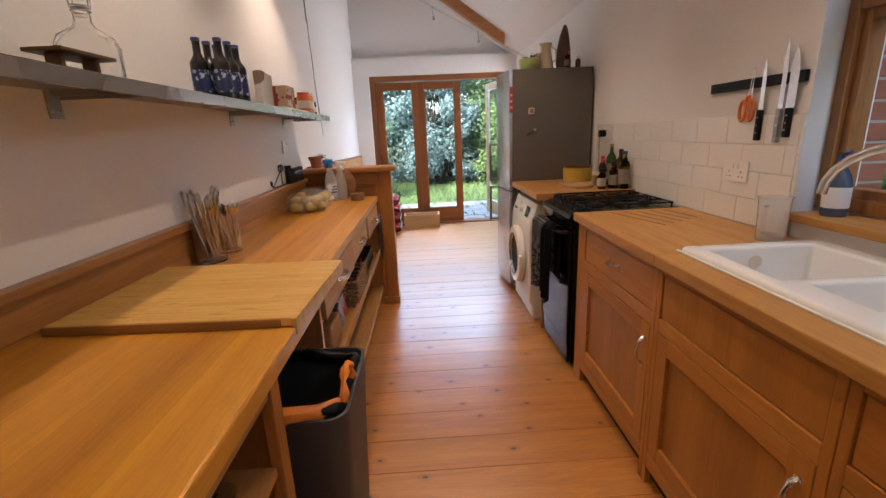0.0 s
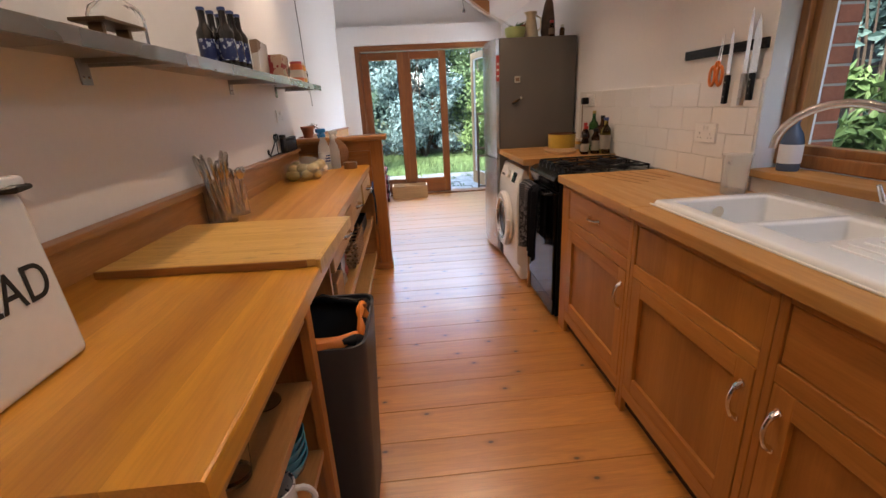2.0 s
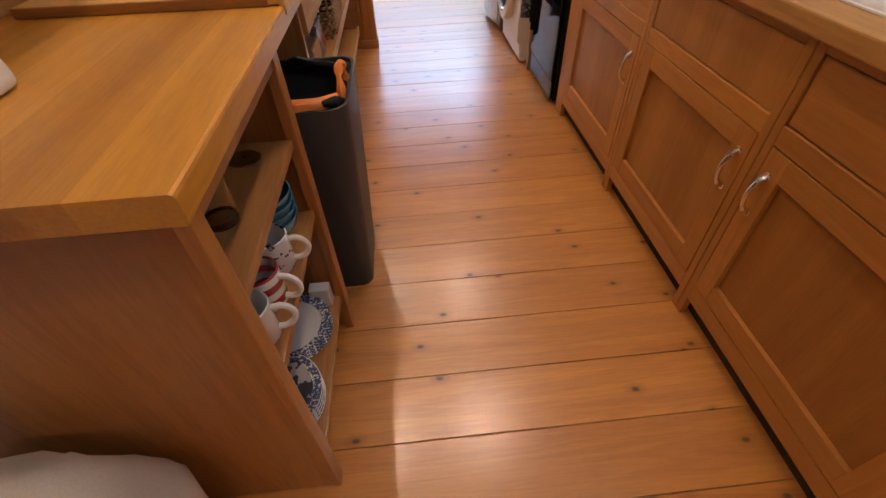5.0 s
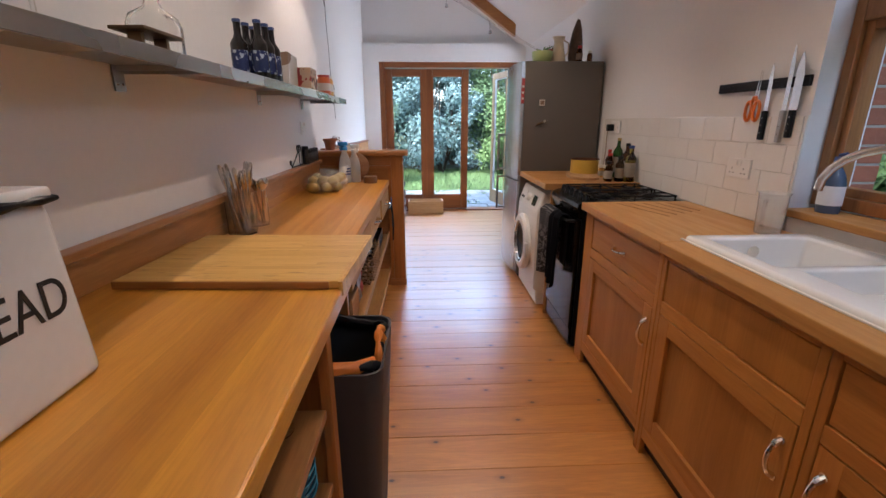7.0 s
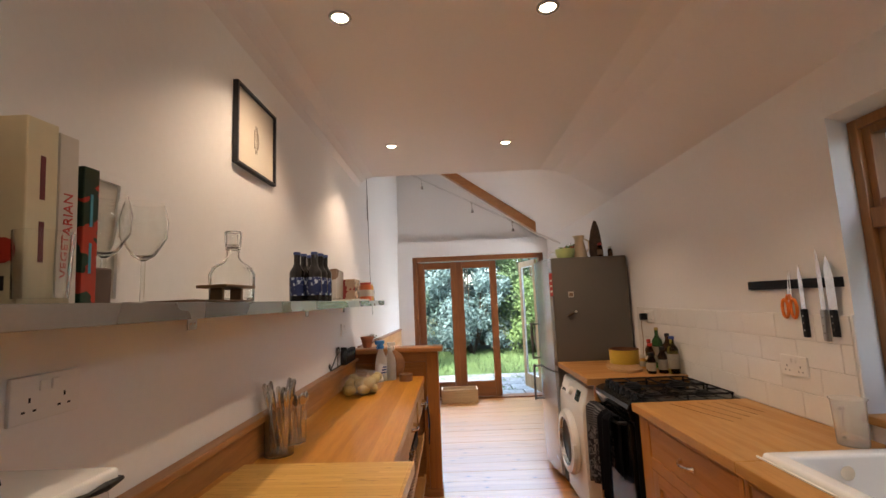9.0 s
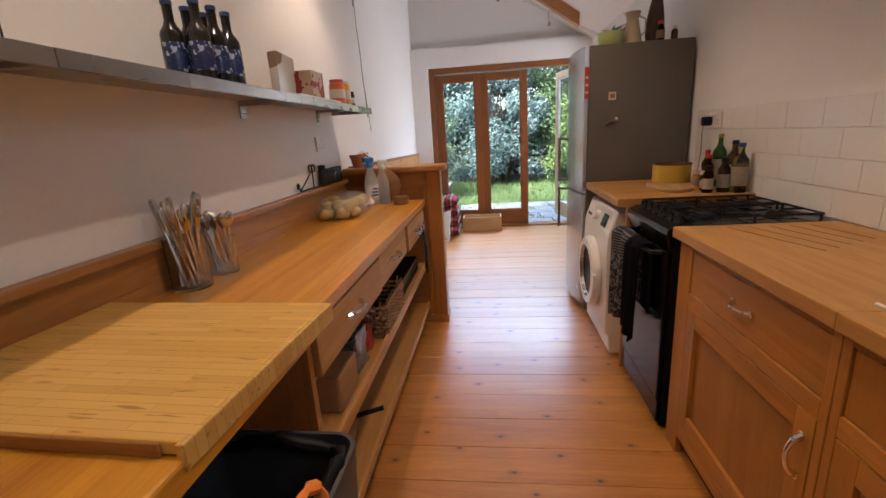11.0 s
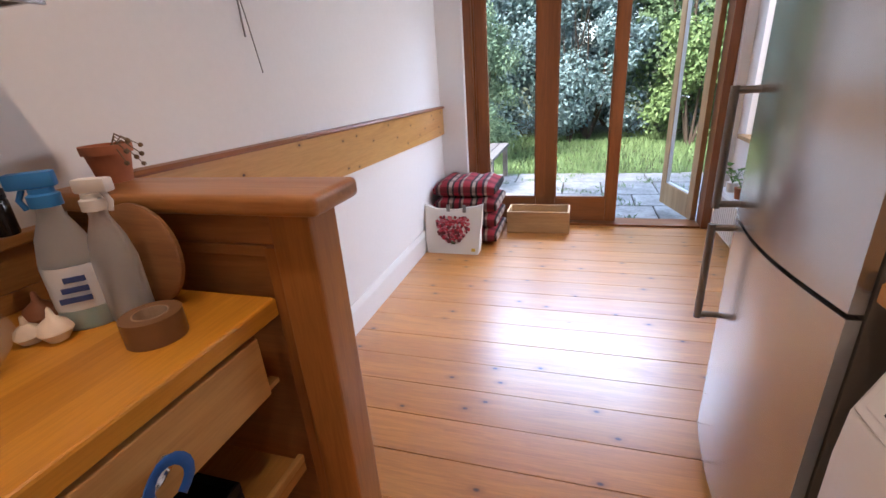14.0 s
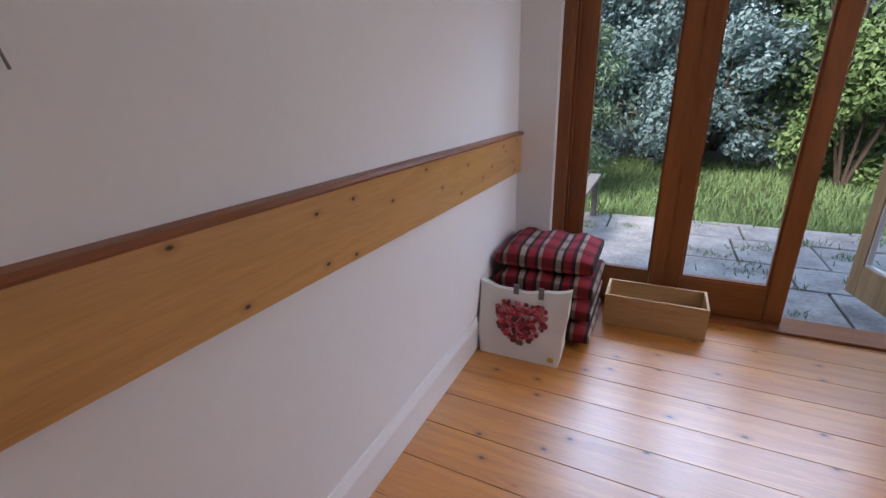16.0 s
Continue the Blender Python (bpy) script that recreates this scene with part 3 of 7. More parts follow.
part("front_edge", box(-0.280, 0.256, -0.230, -0.2245, 0.0, 0.020, 0.002), bamboo_edge, cb_ob, "darker worn front edge")
part("lip", box(0.279, 0.291, -0.230, 0.228, -0.018, 0.0205, 0.003), n.m, cb_ob)
cb_ob.matrix_world = pose(-0.495, 1.208, 0.9375, 0, 0, -2.6)

# ---- kitchen: units along the east wall ----
FX = 0.868


def cabinet(y0, y1, label, drawer_handle, hinge_near, far=0.026):
    c = thing("base_cabinet", (1.15, (y0 + y1) / 2, 0), label, "cabinet", "base cabinets by the sink")
    st = 0.026
    body = box(FX + 0.022, 1.43, y0 + 0.002, y0 + 0.02, 0.06, 0.868)
    box(FX + 0.022, 1.43, y1 - 0.02, y1 - 0.002, 0.06, 0.868, bm=body)
    box(FX + 0.022, 1.43, y0 + 0.02, y1 - 0.02, 0.06, 0.08, bm=body)
    box(1.41, 1.43, y0 + 0.02, y1 - 0.02, 0.08, 0.868, bm=body)
    part("carcass", body, cab_wood_z, c)
    part("stile", box(FX, FX + 0.022, y0 + 0.001, y0 + st, 0.0, 0.868, 0.003), cab_wood_z, c)
    part("stile", box(FX, FX + 0.022, y1 - far, y1 - 0.001, 0.0, 0.868, 0.003), cab_wood_z, c)
    for z0, z1 in ((0.848, 0.868), (0.640, 0.690), (0.080, 0.142)):
        part("rail", box(FX, FX + 0.0215, y0 + st, y1 - far, z0, z1, 0.003), cab_wood_y, c)
    # plinth in the floor gaps' near-black: the toe recess's shade is in its colour
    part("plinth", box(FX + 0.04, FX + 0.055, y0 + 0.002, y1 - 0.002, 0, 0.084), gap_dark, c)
    a, b = y0 + st + 0.003, y1 - far - 0.003
    d = part("drawer", box(FX + 0.005, FX + 0.022, a, b, 0.693, 0.845, 0.003), cab_panel if not drawer_handle else cab_wood_y, c)
    if drawer_handle:
        part("handle", bow_handle((FX + 0.003, (a + b) / 2, 0.770), "y", 0.095, 0.03, -1, 0.006), chrome, d, "polished metal bow handle", smooth=True)
    dr = part("door", box(FX + 0.013, FX + 0.019, a + 0.05, b - 0.05, 0.19, 0.59), cab_panel, c, "framed door with a recessed flat panel")
    f = 0.062
    for p, q in ((a, a + f), (b - f, b)):
        part("door_stile", box(FX - 0.001, FX + 0.021, p, q, 0.146, 0.637, 0.002), cab_wood_z, dr)
    for p, q in ((0.146, 0.146 + f), (0.637 - f, 0.637)):
        part("door_rail", box(FX - 0.001, FX + 0.0205, a + f, b - f, p, q, 0.002), cab_wood_y, dr)
    hy = (a + 0.03) if hinge_near else (b - 0.03)
    part("handle", bow_handle((FX + 0.001, hy, 0.52), "z", 0.11, 0.032, -1, 0.006), chrome, dr, "polished metal bow handle", smooth=True)
    return c


cabinet(1.446, 2.235, "honey-brown framed wooden base cabinet with one drawer", True, True, 0.10)
cabinet(0.761, 1.445, "honey-brown framed wooden cabinet under the sink", False, True)
cabinet(0.066, 0.760, "honey-brown framed wooden base cabinet beside the sink", True, False)
cabinet(-0.66, 0.065, "honey-brown framed wooden base cabinet", True, True)

# worktop with a cut-out for the sink
SY0, SY1, SX0, SX1 = 0.22, 1.468, 0.952, 1.425
ew = thing("worktop", (1.15, 0.8, 0.87), "oiled oak worktop with drainer grooves beside the white sink", "worktop")
part("slab", box(0.848, 1.438, SY1 - 0.02, 2.268, 0.870, 0.911, 0.005), oak_top, ew)
part("slab", box(0.848, SX0 + 0.02, SY0 + 0.02, SY1 - 0.0205, 0.870, 0.911, 0.005), oak_top, ew)
part("slab", box(SX1 - 0.02, 1.438, SY0 + 0.02, SY1 - 0.0205, 0.870, 0.911), oak_top, ew)
part("slab", box(0.848, 1.438, -0.72, SY0 + 0.0195, 0.870, 0.911, 0.005), oak_top, ew)
groove_mat = wood("groove_wood", (0.25, 0.12, 0.04), (0.34, 0.17, 0.06), "y", 0.6)
for i in range(5):
    gx = 1.02 + i * 0.07
    part("groove", tube([(gx + 0.10 - 0.015 * i, 1.88 + 0.03 * i, 0.9096), (gx, 2.215, 0.9096)], 0.0034, 8), groove_mat, ew)

# ceramic sink: two bowls and a ribbed drainer
sk = thing("sink", (1.16, 0.82, 0.9), "white ceramic inset sink with two bowls and drainer", "sink")
RZ = 0.932


def sink_body():
    bm = bmesh.new()
    b1 = (1.005, 1.365, 1.105, 1.412)   # bowl: x0 x1 y0 y1
    b2 = (1.05, 1.335, 0.895, 1.068)
    xs = [SX0, 1.005, 1.05, 1.335, 1.365, SX1]
    ys = [SY0, 0.895, 1.068, 1.105, 1.412, SY1]
    grid = {}

    def gv(i, j):
        if (i, j) not in grid:
            grid[i, j] = bm.verts.new((xs[i], ys[j], RZ))
        return grid[i, j]
    for i in range(5):
        for j in range(5):
            cx, cy = (xs[i] + xs[i + 1]) / 2, (ys[j] + ys[j + 1]) / 2
            if any(b[0] < cx < b[1] and b[2] < cy < b[3] for b in (b1, b2)):
                continue
            bm.faces.new((gv(i, j), gv(i + 1, j), gv(i + 1, j + 1), gv(i, j + 1)))
    for loop_ in ([e for e in bm.edges if e.is_boundary and all(SX0 < v.co.x < SX1 and SY0 < v.co.y < SY1 for v in e.verts)],):
        for b, depth in ((b1, 0.19), (b2, 0.13)):
            es = [e for e in loop_ if all(b[0] - 1e-4 <= v.co.x <= b[1] + 1e-4 and b[2] - 1e-4 <= v.co.y <= b[3] + 1e-4 for v in e.verts)]
            r = bmesh.ops.extrude_edge_only(bm, edges=es)
            nv = [v for v in r["geom"] if isinstance(v, bmesh.types.BMVert)]
            cx, cy = (b[0] + b[1]) / 2, (b[2] + b[3]) / 2
            for v in nv:
                v.co = Vector((cx + (v.co.x - cx) * 0.94, cy + (v.co.y - cy) * 0.94, RZ - depth))
            ne = [e for e in r["geom"] if isinstance(e, bmesh.types.BMEdge)]
            bmesh.ops.contextual_create(bm, geom=ne)
    outer = [e for e in bm.edges if e.is_boundary]
    r = bmesh.ops.extrude_edge_only(bm, edges=outer)
    for v in [g for g in r["geom"] if isinstance(g, bmesh.types.BMVert)]:
        v.co.z = 0.9115
        v.co.x += 0.004 if v.co.x > 1.1 else -0.004
        v.co.y += 0.004 if v.co.y > 0.8 else -0.004
    bmesh.ops.recalc_face_normals(bm, faces=bm.faces)
    es = [e for e in bm.edges if not e.is_boundary and e.calc_face_angle(0) > 0.4]
    bmesh.ops.bevel(bm, geom=es, offset=0.012, segments=4, affect="EDGES", profile=0.5)
    return bm


part("basin", sink_body(), ceramic, sk, smooth=True)
for i in range(7):
    rx = 1.06 + i * 0.045
    part("drainer_rib", tube([(rx, 0.32, RZ + 0.001), (rx, 0.85, RZ + 0.001)], 0.004, 8), ceramic, sk, smooth=True)
bm = lathe([(0, 0.001), (0.010, 0.001), (0.012, 0.004), (0.020, 0.004), (0.022, 0.0), (0, 0.0)], (1.16, 1.392, 0.885), 20, axis="y")
part("overflow", bm, chrome, sk, "round chrome overflow", smooth=True)
for cx, cy, cz in ((1.185, 1.26, RZ - 0.189), (1.19, 0.98, RZ - 0.129)):
    part("waste", lathe([(0, 0.002), (0.018, 0.003), (0.03, 0.004), (0.034, 0.001), (0.0, 0.0)], (cx, cy, cz), 20), chrome, sk, smooth=True)
part("sealant", box(SX0 - 0.012, SX0 - 0.0045, SY0, SY1 + 0.012, 0.9112, 0.917, 0.002), white_plastic, sk)

tap = thing("mixer_tap", (1.392, 0.985, RZ), "curved chrome mixer tap with two levers", "tap")
part("base", lathe([(0, 0), (0.028, 0), (0.028, 0.012), (0.02, 0.02), (0.017, 0.09), (0.0, 0.095)], (1.392, 0.985, RZ), 20), chrome, tap, smooth=True)
spout = [(1.392, 0.985, RZ + 0.08), (1.392, 0.985, RZ + 0.20)] + [(1.392 - 0.10 + 0.10 * math.cos(a), 0.985 + 0.25 * (1 - math.cos(a)) * 0.5, RZ + 0.20 + 0.13 * math.sin(a)) for a in [math.pi * k / 12 for k in range(1, 12)]]
spout += [(spout[-1][0] - 0.003, spout[-1][1] + 0.003, spout[-1][2] - 0.035)]
part("spout", tube(spout, 0.0125, 14), chrome, tap, smooth=True)
for s in (-1, 1):
    part("lever", tube([(1.392, 0.985 + s * 0.015, RZ + 0.05), (1.392, 0.985 + s * 0.05, RZ + 0.055), (1.377, 0.985 + s * 0.062, RZ + 0.10)], [0.011, 0.01, 0.006], 12), chrome, tap, smooth=True)

# ---- cooker ----
ck = thing("gas_cooker", (1.13, 2.54, 0), "black freestanding gas cooker with a towel over its door", "cooker")
CY0, CY1, CXF = 2.285, 2.795, 0.845
part("body", box(CXF + 0.02, 1.425, CY0, CY1, 0.02, 0.885, 0.004), black_plastic, ck)
part("oven_door", box(CXF - 0.005, CXF + 0.019, CY0 + 0.004, CY1 - 0.004, 0.14, 0.80, 0.006), black_gloss, ck, "glossy black glass oven door")
part("lower_drawer", box(CXF, CXF + 0.019, CY0 + 0.004, CY1 - 0.004, 0.03, 0.133, 0.005), black_gloss, ck)
part("control_panel", prism([(CXF + 0.004, 0.808), (CXF + 0.03, 0.808), (CXF + 0.08, 0.897), (CXF + 0.075, 0.912), (CXF + 0.03, 0.908), (CXF - 0.004, 0.893), (CXF - 0.012, 0.872)], "y", CY0 + 0.002, CY1 - 0.002, 0.004), black_gloss, ck)
part("hob_plate", box(CXF + 0.082, 1.425, CY0, CY1, 0.886, 0.908, 0.008), black_gloss, ck, "glossy black hob plate", smooth=True)
bm = tube([(CXF - 0.005, CY0 + 0.05, 0.79), (CXF - 0.045, CY0 + 0.06, 0.79), (CXF - 0.05, CY0 + 0.10, 0.79), (CXF - 0.05, CY1 - 0.10, 0.79), (CXF - 0.045, CY1 - 0.06, 0.79), (CXF - 0.005, CY1 - 0.05, 0.79)], 0.009, 10)
part("oven_handle", bm, black_iron, ck, smooth=True)
for i in range(6):
    ky = CY0 + 0.06 + i * 0.078
    k = lathe([(0, 0.03), (0.011, 0.03), (0.014, 0.024), (0.016, 0.006), (0.022, 0.0), (0, 0)], (0, 0, 0), 16)
    box(-0.004, 0.004, -0.014, 0.014, 0.024, 0.036, 0.002, bm=k)
    bmesh.ops.transform(k, matrix=Matrix.Translation((CXF + 0.052, ky, 0.9085)) @ Matrix.Rotation(radians(-6), 4, "Y"), verts=k.verts)
    part("knob", k, black_plastic, ck, smooth=True)
for bx in (1.02, 1.29):
    for by in (2.41, 2.67):
        r = 0.045 if (bx, by) != (1.29, 2.41) else 0.032
        part("burner", lathe([(0, 0.022), (r * 0.7, 0.022), (r * 0.75, 0.016), (r, 0.014), (r, 0.0), (r * 1.5, -0.001), (0, -0.001)], (bx, by, 0.909), 22), black_iron, ck, smooth=True)
for by in (2.41, 2.67):
    g = bmesh.new()
    z = 0.934
    tube([(0.92, by - 0.115, z), (1.39, by - 0.115, z), (1.39, by + 0.115, z), (0.92, by + 0.115, z)], 0.005, 6, g, True)
    for bx in (1.02, 1.29):
        for ax in range(4):
            a = math.pi / 2 * ax
            tube([(bx + 0.10 * math.cos(a) * 1.0, by + 0.112 * math.sin(a), z), (bx + 0.03 * math.cos(a), by + 0.03 * math.sin(a), z)], 0.005, 6, g)
    tube([(1.155, by - 0.115, z), (1.155, by + 0.115, z)], 0.005, 6, g)
    for px in (0.925, 1.155, 1.385):
        for s in (-1, 1):
            tube([(px, by + s * 0.113, z), (px, by + s * 0.113, 0.907)], 0.005, 6, g)
    part("pan_support", g, black_iron, ck, "cast iron pan support")

# cloths over the oven handle


def hung_cloth(name, y0, y1, back, front, swing, material, label, out=0.0):
    """A cloth folded over the oven handle, with soft vertical folds."""
    tw, rows, nu, nv = bmesh.new(), [], 16, 28
    for i in range(nu + 1):
        u, row = i / nu, []
        for j in range(nv + 1):
            L = j / nv * (back + 0.06 + front * (1 - swing * u))
            y = y1 - u * (y1 - y0) + 0.010 * math.sin(5 * j / nv + 3 * u)
            fold = (0.006 + 0.012 * j / nv) * math.sin(u * 11 + 2.2 * j / nv)
            if L < back:
                x, z = CXF - 0.026 + fold * 0.2, 0.80 - (back - L)
            elif L < back + 0.06:
                q = (L - back) / 0.06 * math.pi
                x, z = CXF - 0.050 + (0.024 + out) * math.cos(q), 0.80 + (0.016 + out) * math.sin(q)
            else:
                x, z = CXF - 0.076 - out - 0.012 * j / nv - fold, 0.80 - (L - back - 0.06)
            row.append(tw.verts.new((x, y, z)))
        rows.append(row)
    for i in range(nu):
        for j in range(nv):
            tw.faces.new((rows[i][j], rows[i + 1][j], rows[i + 1][j + 1], rows[i][j + 1]))
    ob = part(name, tw, material, None, smooth=True)
    ob.modifiers.new("thick", "SOLIDIFY").thickness = 0.006
    return tagged(ob, label, "tea towel", "cloths on the oven handle")


n = Nodes("towel_cloth")
v = n.coords((1, 1, 1), False)
sep = n.add("SeparateXYZ", Vector=v)
blot = n.add("TexNoise", Vector=v, Scale=42.0, Detail=1.5, Distortion=1.2)
stripe = n.math("GREATER_THAN", n.math("FRACT", n.math("MULTIPLY", sep.outputs[2], 75.0)), 0.6)
top = n.math("GREATER_THAN", sep.outputs[2], 0.70)
fac = n.mix(n.ramp(blot.outputs["Fac"], (0.50, (0, 0, 0)), (0.54, (1, 1, 1))), stripe, top)
n.to(n.mix((0.010, 0.010, 0.014), (0.13, 0.12, 0.125), fac), "Base Color")
n.b.inputs["Roughness"].default_value = 0.95
n.bump(n.add("TexNoise", Vector=v, Scale=350.0).outputs["Fac"], 0.5)
hung_cloth("tea_towel", 2.50, 2.725, 0.30, 0.44, 0.12, n.m, "dark tea towel with pale stripes and blotches, over the oven handle")
hung_cloth("black_cloth", 2.385, 2.505, 0.30, 0.40, -0.10, paint("black_cloth", (0.007, 0.007, 0.009), 0.95, var=0.3, bump=0.2, grain=250, spec=0.05), "plain black cloth hanging over the oven handle", 0.004)

# ---- washing machine and its worktop ----
wm = thing("washing_machine", (1.12, 3.23, 0), "white front-loading washing machine under an oak worktop", "washing machine")
WX, WY0, WY1 = 0.812, 2.93, 3.53
wc = (WY0 + WY1) / 2
part("body", prism([(1.40, 0.015), (1.40, 0.848), (WX + 0.02, 0.848), (WX - 0.03, 0.70), (WX - 0.035, 0.60), (WX - 0.030, 0.14), (WX, 0.12), (WX, 0.015)], "y", WY0, WY1, 0.006), white_plastic, wm, smooth=True)
slope = Matrix.Translation((WX - 0.006, wc, 0.773)) @ Matrix.Rotation(radians(18.7), 4, "Y")


def control(bm):
    """Lays a control, drawn round the origin with its face to -x, on the sloping panel."""
    bmesh.ops.transform(bm, matrix=slope, verts=bm.verts)
    return bm


part("control_panel", control(box(-0.004, -0.0005, -0.29, 0.29, -0.066, 0.066, 0.003)), white_plastic, wm)
part("drawer", control(box(-0.010, -0.0045, 0.10, 0.27, -0.045, 0.045, 0.003)), white_plastic, wm)
part("drawer_grip", control(box(-0.0125, -0.0105, 0.14, 0.23, -0.030, -0.012, 0.001)), grey_plastic, wm)
part("display", control(box(-0.008, -0.0045, -0.19, -0.09, -0.04, 0.035, 0.002)), black_gloss, wm, "dark display")
part("dial", control(lathe([(0, -0.030), (0.022, -0.030), (0.028, -0.022), (0.030, -0.0045), (0, -0.0045)], (0, 0.015, 0.0), 24, axis="x")), white_plastic, wm, smooth=True)
for k in range(2):
    part("button", control(lathe([(0, -0.009), (0.009, -0.009), (0.011, -0.0045), (0, -0.0045)], (0, -0.235, -0.022 + 0.045 * k), 14, axis="x")), white_plastic, wm, smooth=True)
dz = 0.43
DWX = WX - 0.033
door = part("door", lathe([(0.185, 0.002), (0.215, -0.006), (0.22, -0.03), (0.205, -0.05), (0.165, -0.052), (0.150, -0.035), (0.150, 0.0)], (DWX - 0.001, wc, dz), 40, axis="x"), white_plastic, wm, smooth=True)
part("door_glass", lathe([(0.150, -0.034), (0.12, -0.022), (0.06, -0.008), (0, -0.004)], (DWX - 0.001, wc, dz), 32, axis="x"), black_gloss, door, "dark convex glass", smooth=True)
part("door_trim", lathe([(0.150, -0.036), (0.158, -0.053), (0.166, -0.0535), (0.150, -0.04)], (DWX - 0.001, wc, dz), 40, axis="x"), steel, door, "grey inner ring", smooth=True)
part("door_catch", box(DWX - 0.06, DWX - 0.04, WY0 + 0.055, WY0 + 0.09, dz - 0.045, dz + 0.045, 0.006), white_plastic, door)
part("kick_panel", box(WX - 0.006, WX - 0.0005, WY0 + 0.01, WY1 - 0.01, 0.025, 0.112, 0.002), white_plastic, wm)
ww = thing("worktop", (1.11, 3.18, 0.896), "short oiled oak worktop over the washing machine", "worktop")
part("slab", box(0.812, 1.438, 2.798, 3.560, 0.896, 0.937), oak_end, ww)
part("front_edge", prism([(0.8118, 0.896), (0.8118, 0.937), (0.793, 0.937), (0.788, 0.932), (0.788, 0.901), (0.793, 0.896)], "y", 2.798, 3.560), oak_top, ww, "rounded front edge")
bt = thing("worktop_batten", (1.2, 2.815, 0.5), "narrow timber panels carrying the short worktop", "worktop support")
part("panel", box(0.835, 1.42, 2.803, 2.824, 0, 0.8955), oak_end, bt)
part("panel", box(0.87, 1.42, 3.54, 3.56, 0, 0.8955), oak_end, bt)

# ---- fridge freezer ----
ff = thing("fridge_freezer", (1.1, 3.8, 0), "tall silver fridge freezer with dark grey sides", "fridge freezer")
GX, GY0, GY1, GZ = 0.795, 3.58, 4.19, 1.785
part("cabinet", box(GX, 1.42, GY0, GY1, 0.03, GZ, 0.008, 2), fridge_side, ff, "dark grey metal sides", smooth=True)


def fridge_door(z0, z1):
    n = 14
    pts = [(GX - 0.004, GY0 + 0.002), (GX - 0.004, GY1 - 0.002)]
    for k in range(n + 1):
        s = k / n
        pts.append((GX - 0.028 - 0.030 * math.sin(math.pi * s), GY1 - 0.002 - s * (GY1 - GY0 - 0.004)))
    return prism(pts, "z", z0, z1, 0.0)


for z0, z1, hz0, hz1 in ((0.862, GZ - 0.003, 0.885, 1.225), (0.06, 0.85, 0.515, 0.835)):
    d = part("door", fridge_door(z0, z1), fridge_front, ff, "curved silver door", smooth=True)
    hx, hy = GX - 0.095, GY1 - 0.03
    hb = tube([(GX - 0.028, hy, hz1 - 0.012), (hx, hy, hz1 - 0.012)], 0.010, 10)
    tube([(GX - 0.03, hy, hz0 + 0.012), (hx, hy, hz0 + 0.012)], 0.010, 10, hb)
    tube([(hx, hy, hz0), (hx, hy, hz1)], 0.0115, 10, hb)
    part("handle", hb, paint("handle_metal" + str(len(MATS)), (0.25, 0.24, 0.23), 0.35, 0.8), d, "dark metal bar handle", smooth=True)
part("plinth", box(GX + 0.02, 1.40, GY0 + 0.02, GY1 - 0.02, 0, 0.029), black_plastic, ff)

# ---- stainless shelf ----
sh = thing("wall_shelf", (-0.71, 1.6, 1.47), "long stainless steel wall shelf on flat brackets", "shelf")
SEG = (-0.9, 1.298, 2.312, 3.372)
for a, b in zip(SEG, SEG[1:]):
    bm = box(-0.848, -0.582, a + 0.001, b - 0.001, 1.484, 1.490)
    box(-0.588, -0.580, a + 0.001, b - 0.001, 1.456, 1.4905, 0.0015, bm=bm)
    box(-0.842, -0.588, b - 0.01, b - 0.002, 1.462, 1.484, bm=bm)
    part("tray", bm, steel, sh)
for y in (0.28, 1.27, 2.33, 3.14):
    bm = box(-0.848, -0.843, y - 0.022, y + 0.022, 1.415, 1.483, 0.001)
    box(-0.843, -0.60, y - 0.006, y + 0.006, 1.470, 1.483, bm=bm)
    b_ = part("bracket", bm, steel, sh)
    for o in (-0.01, 0.01):
        part("screw", lathe([(0, 0.003), (0.003, 0.002), (0.0045, 0), (0, 0)], (-0.843, y + o, 1.435), 10, axis="x"), chrome, b_)

# ---- wall tiles behind the cooker ----
tiles = thing("tile_splashback", (XR, 2.55, 0.92), "white rectangular ceramic wall tiles in a brick bond", "splashback", kind="structure")
part("grout_bed", box(XR - 0.006, XR - 0.0005, 1.61, 3.485, 0.912, 1.352), grout, tiles)
TH, TW = 0.110, 0.2195
tmesh = {}
row = 0
z = 1.352
while z > 0.913:
    z0 = max(z - TH, 0.9125)
    y = 3.639 if row % 2 else 3.5295
    while y > 1.612:
        a, b = max(y - TW, 1.612), min(y, 3.485)
        if b - a > 0.02:
            key = (round(b - a, 3), round(z - z0, 3))
            if key not in tmesh:
                bm = box(-0.004, 0.004, -(b - a) / 2 + 0.001, (b - a) / 2 - 0.001, -(z - z0) / 2 + 0.001, (z - z0) / 2 - 0.001, 0.0012, 1)
                tmesh[key] = bpy.data.meshes.new("tile")
                bm.to_mesh(tmesh[key])
                bm.free()
                tmesh[key].materials.append(tile_white)
            ob = new("tile", tmesh[key])
            ob.parent = tiles
            ob.matrix_world = Matrix.Identity(4)
            ob.location = Vector((XR - 0.0075, (a + b) / 2, (z + z0) / 2)) - ORIG[tiles.name]
        y -= TW
    z -= TH
    row += 1
part("tile_edge", box(XR - 0.010, XR - 0.0005, 1.598, 1.6095, 0.912, 1.355, 0.002), white_plastic, tiles)

# ---- bin ----
bn = thing("waste_bin", (-0.29, 1.14, 0), "tall slim open dark grey kitchen bin holding an orange bag", "bin")


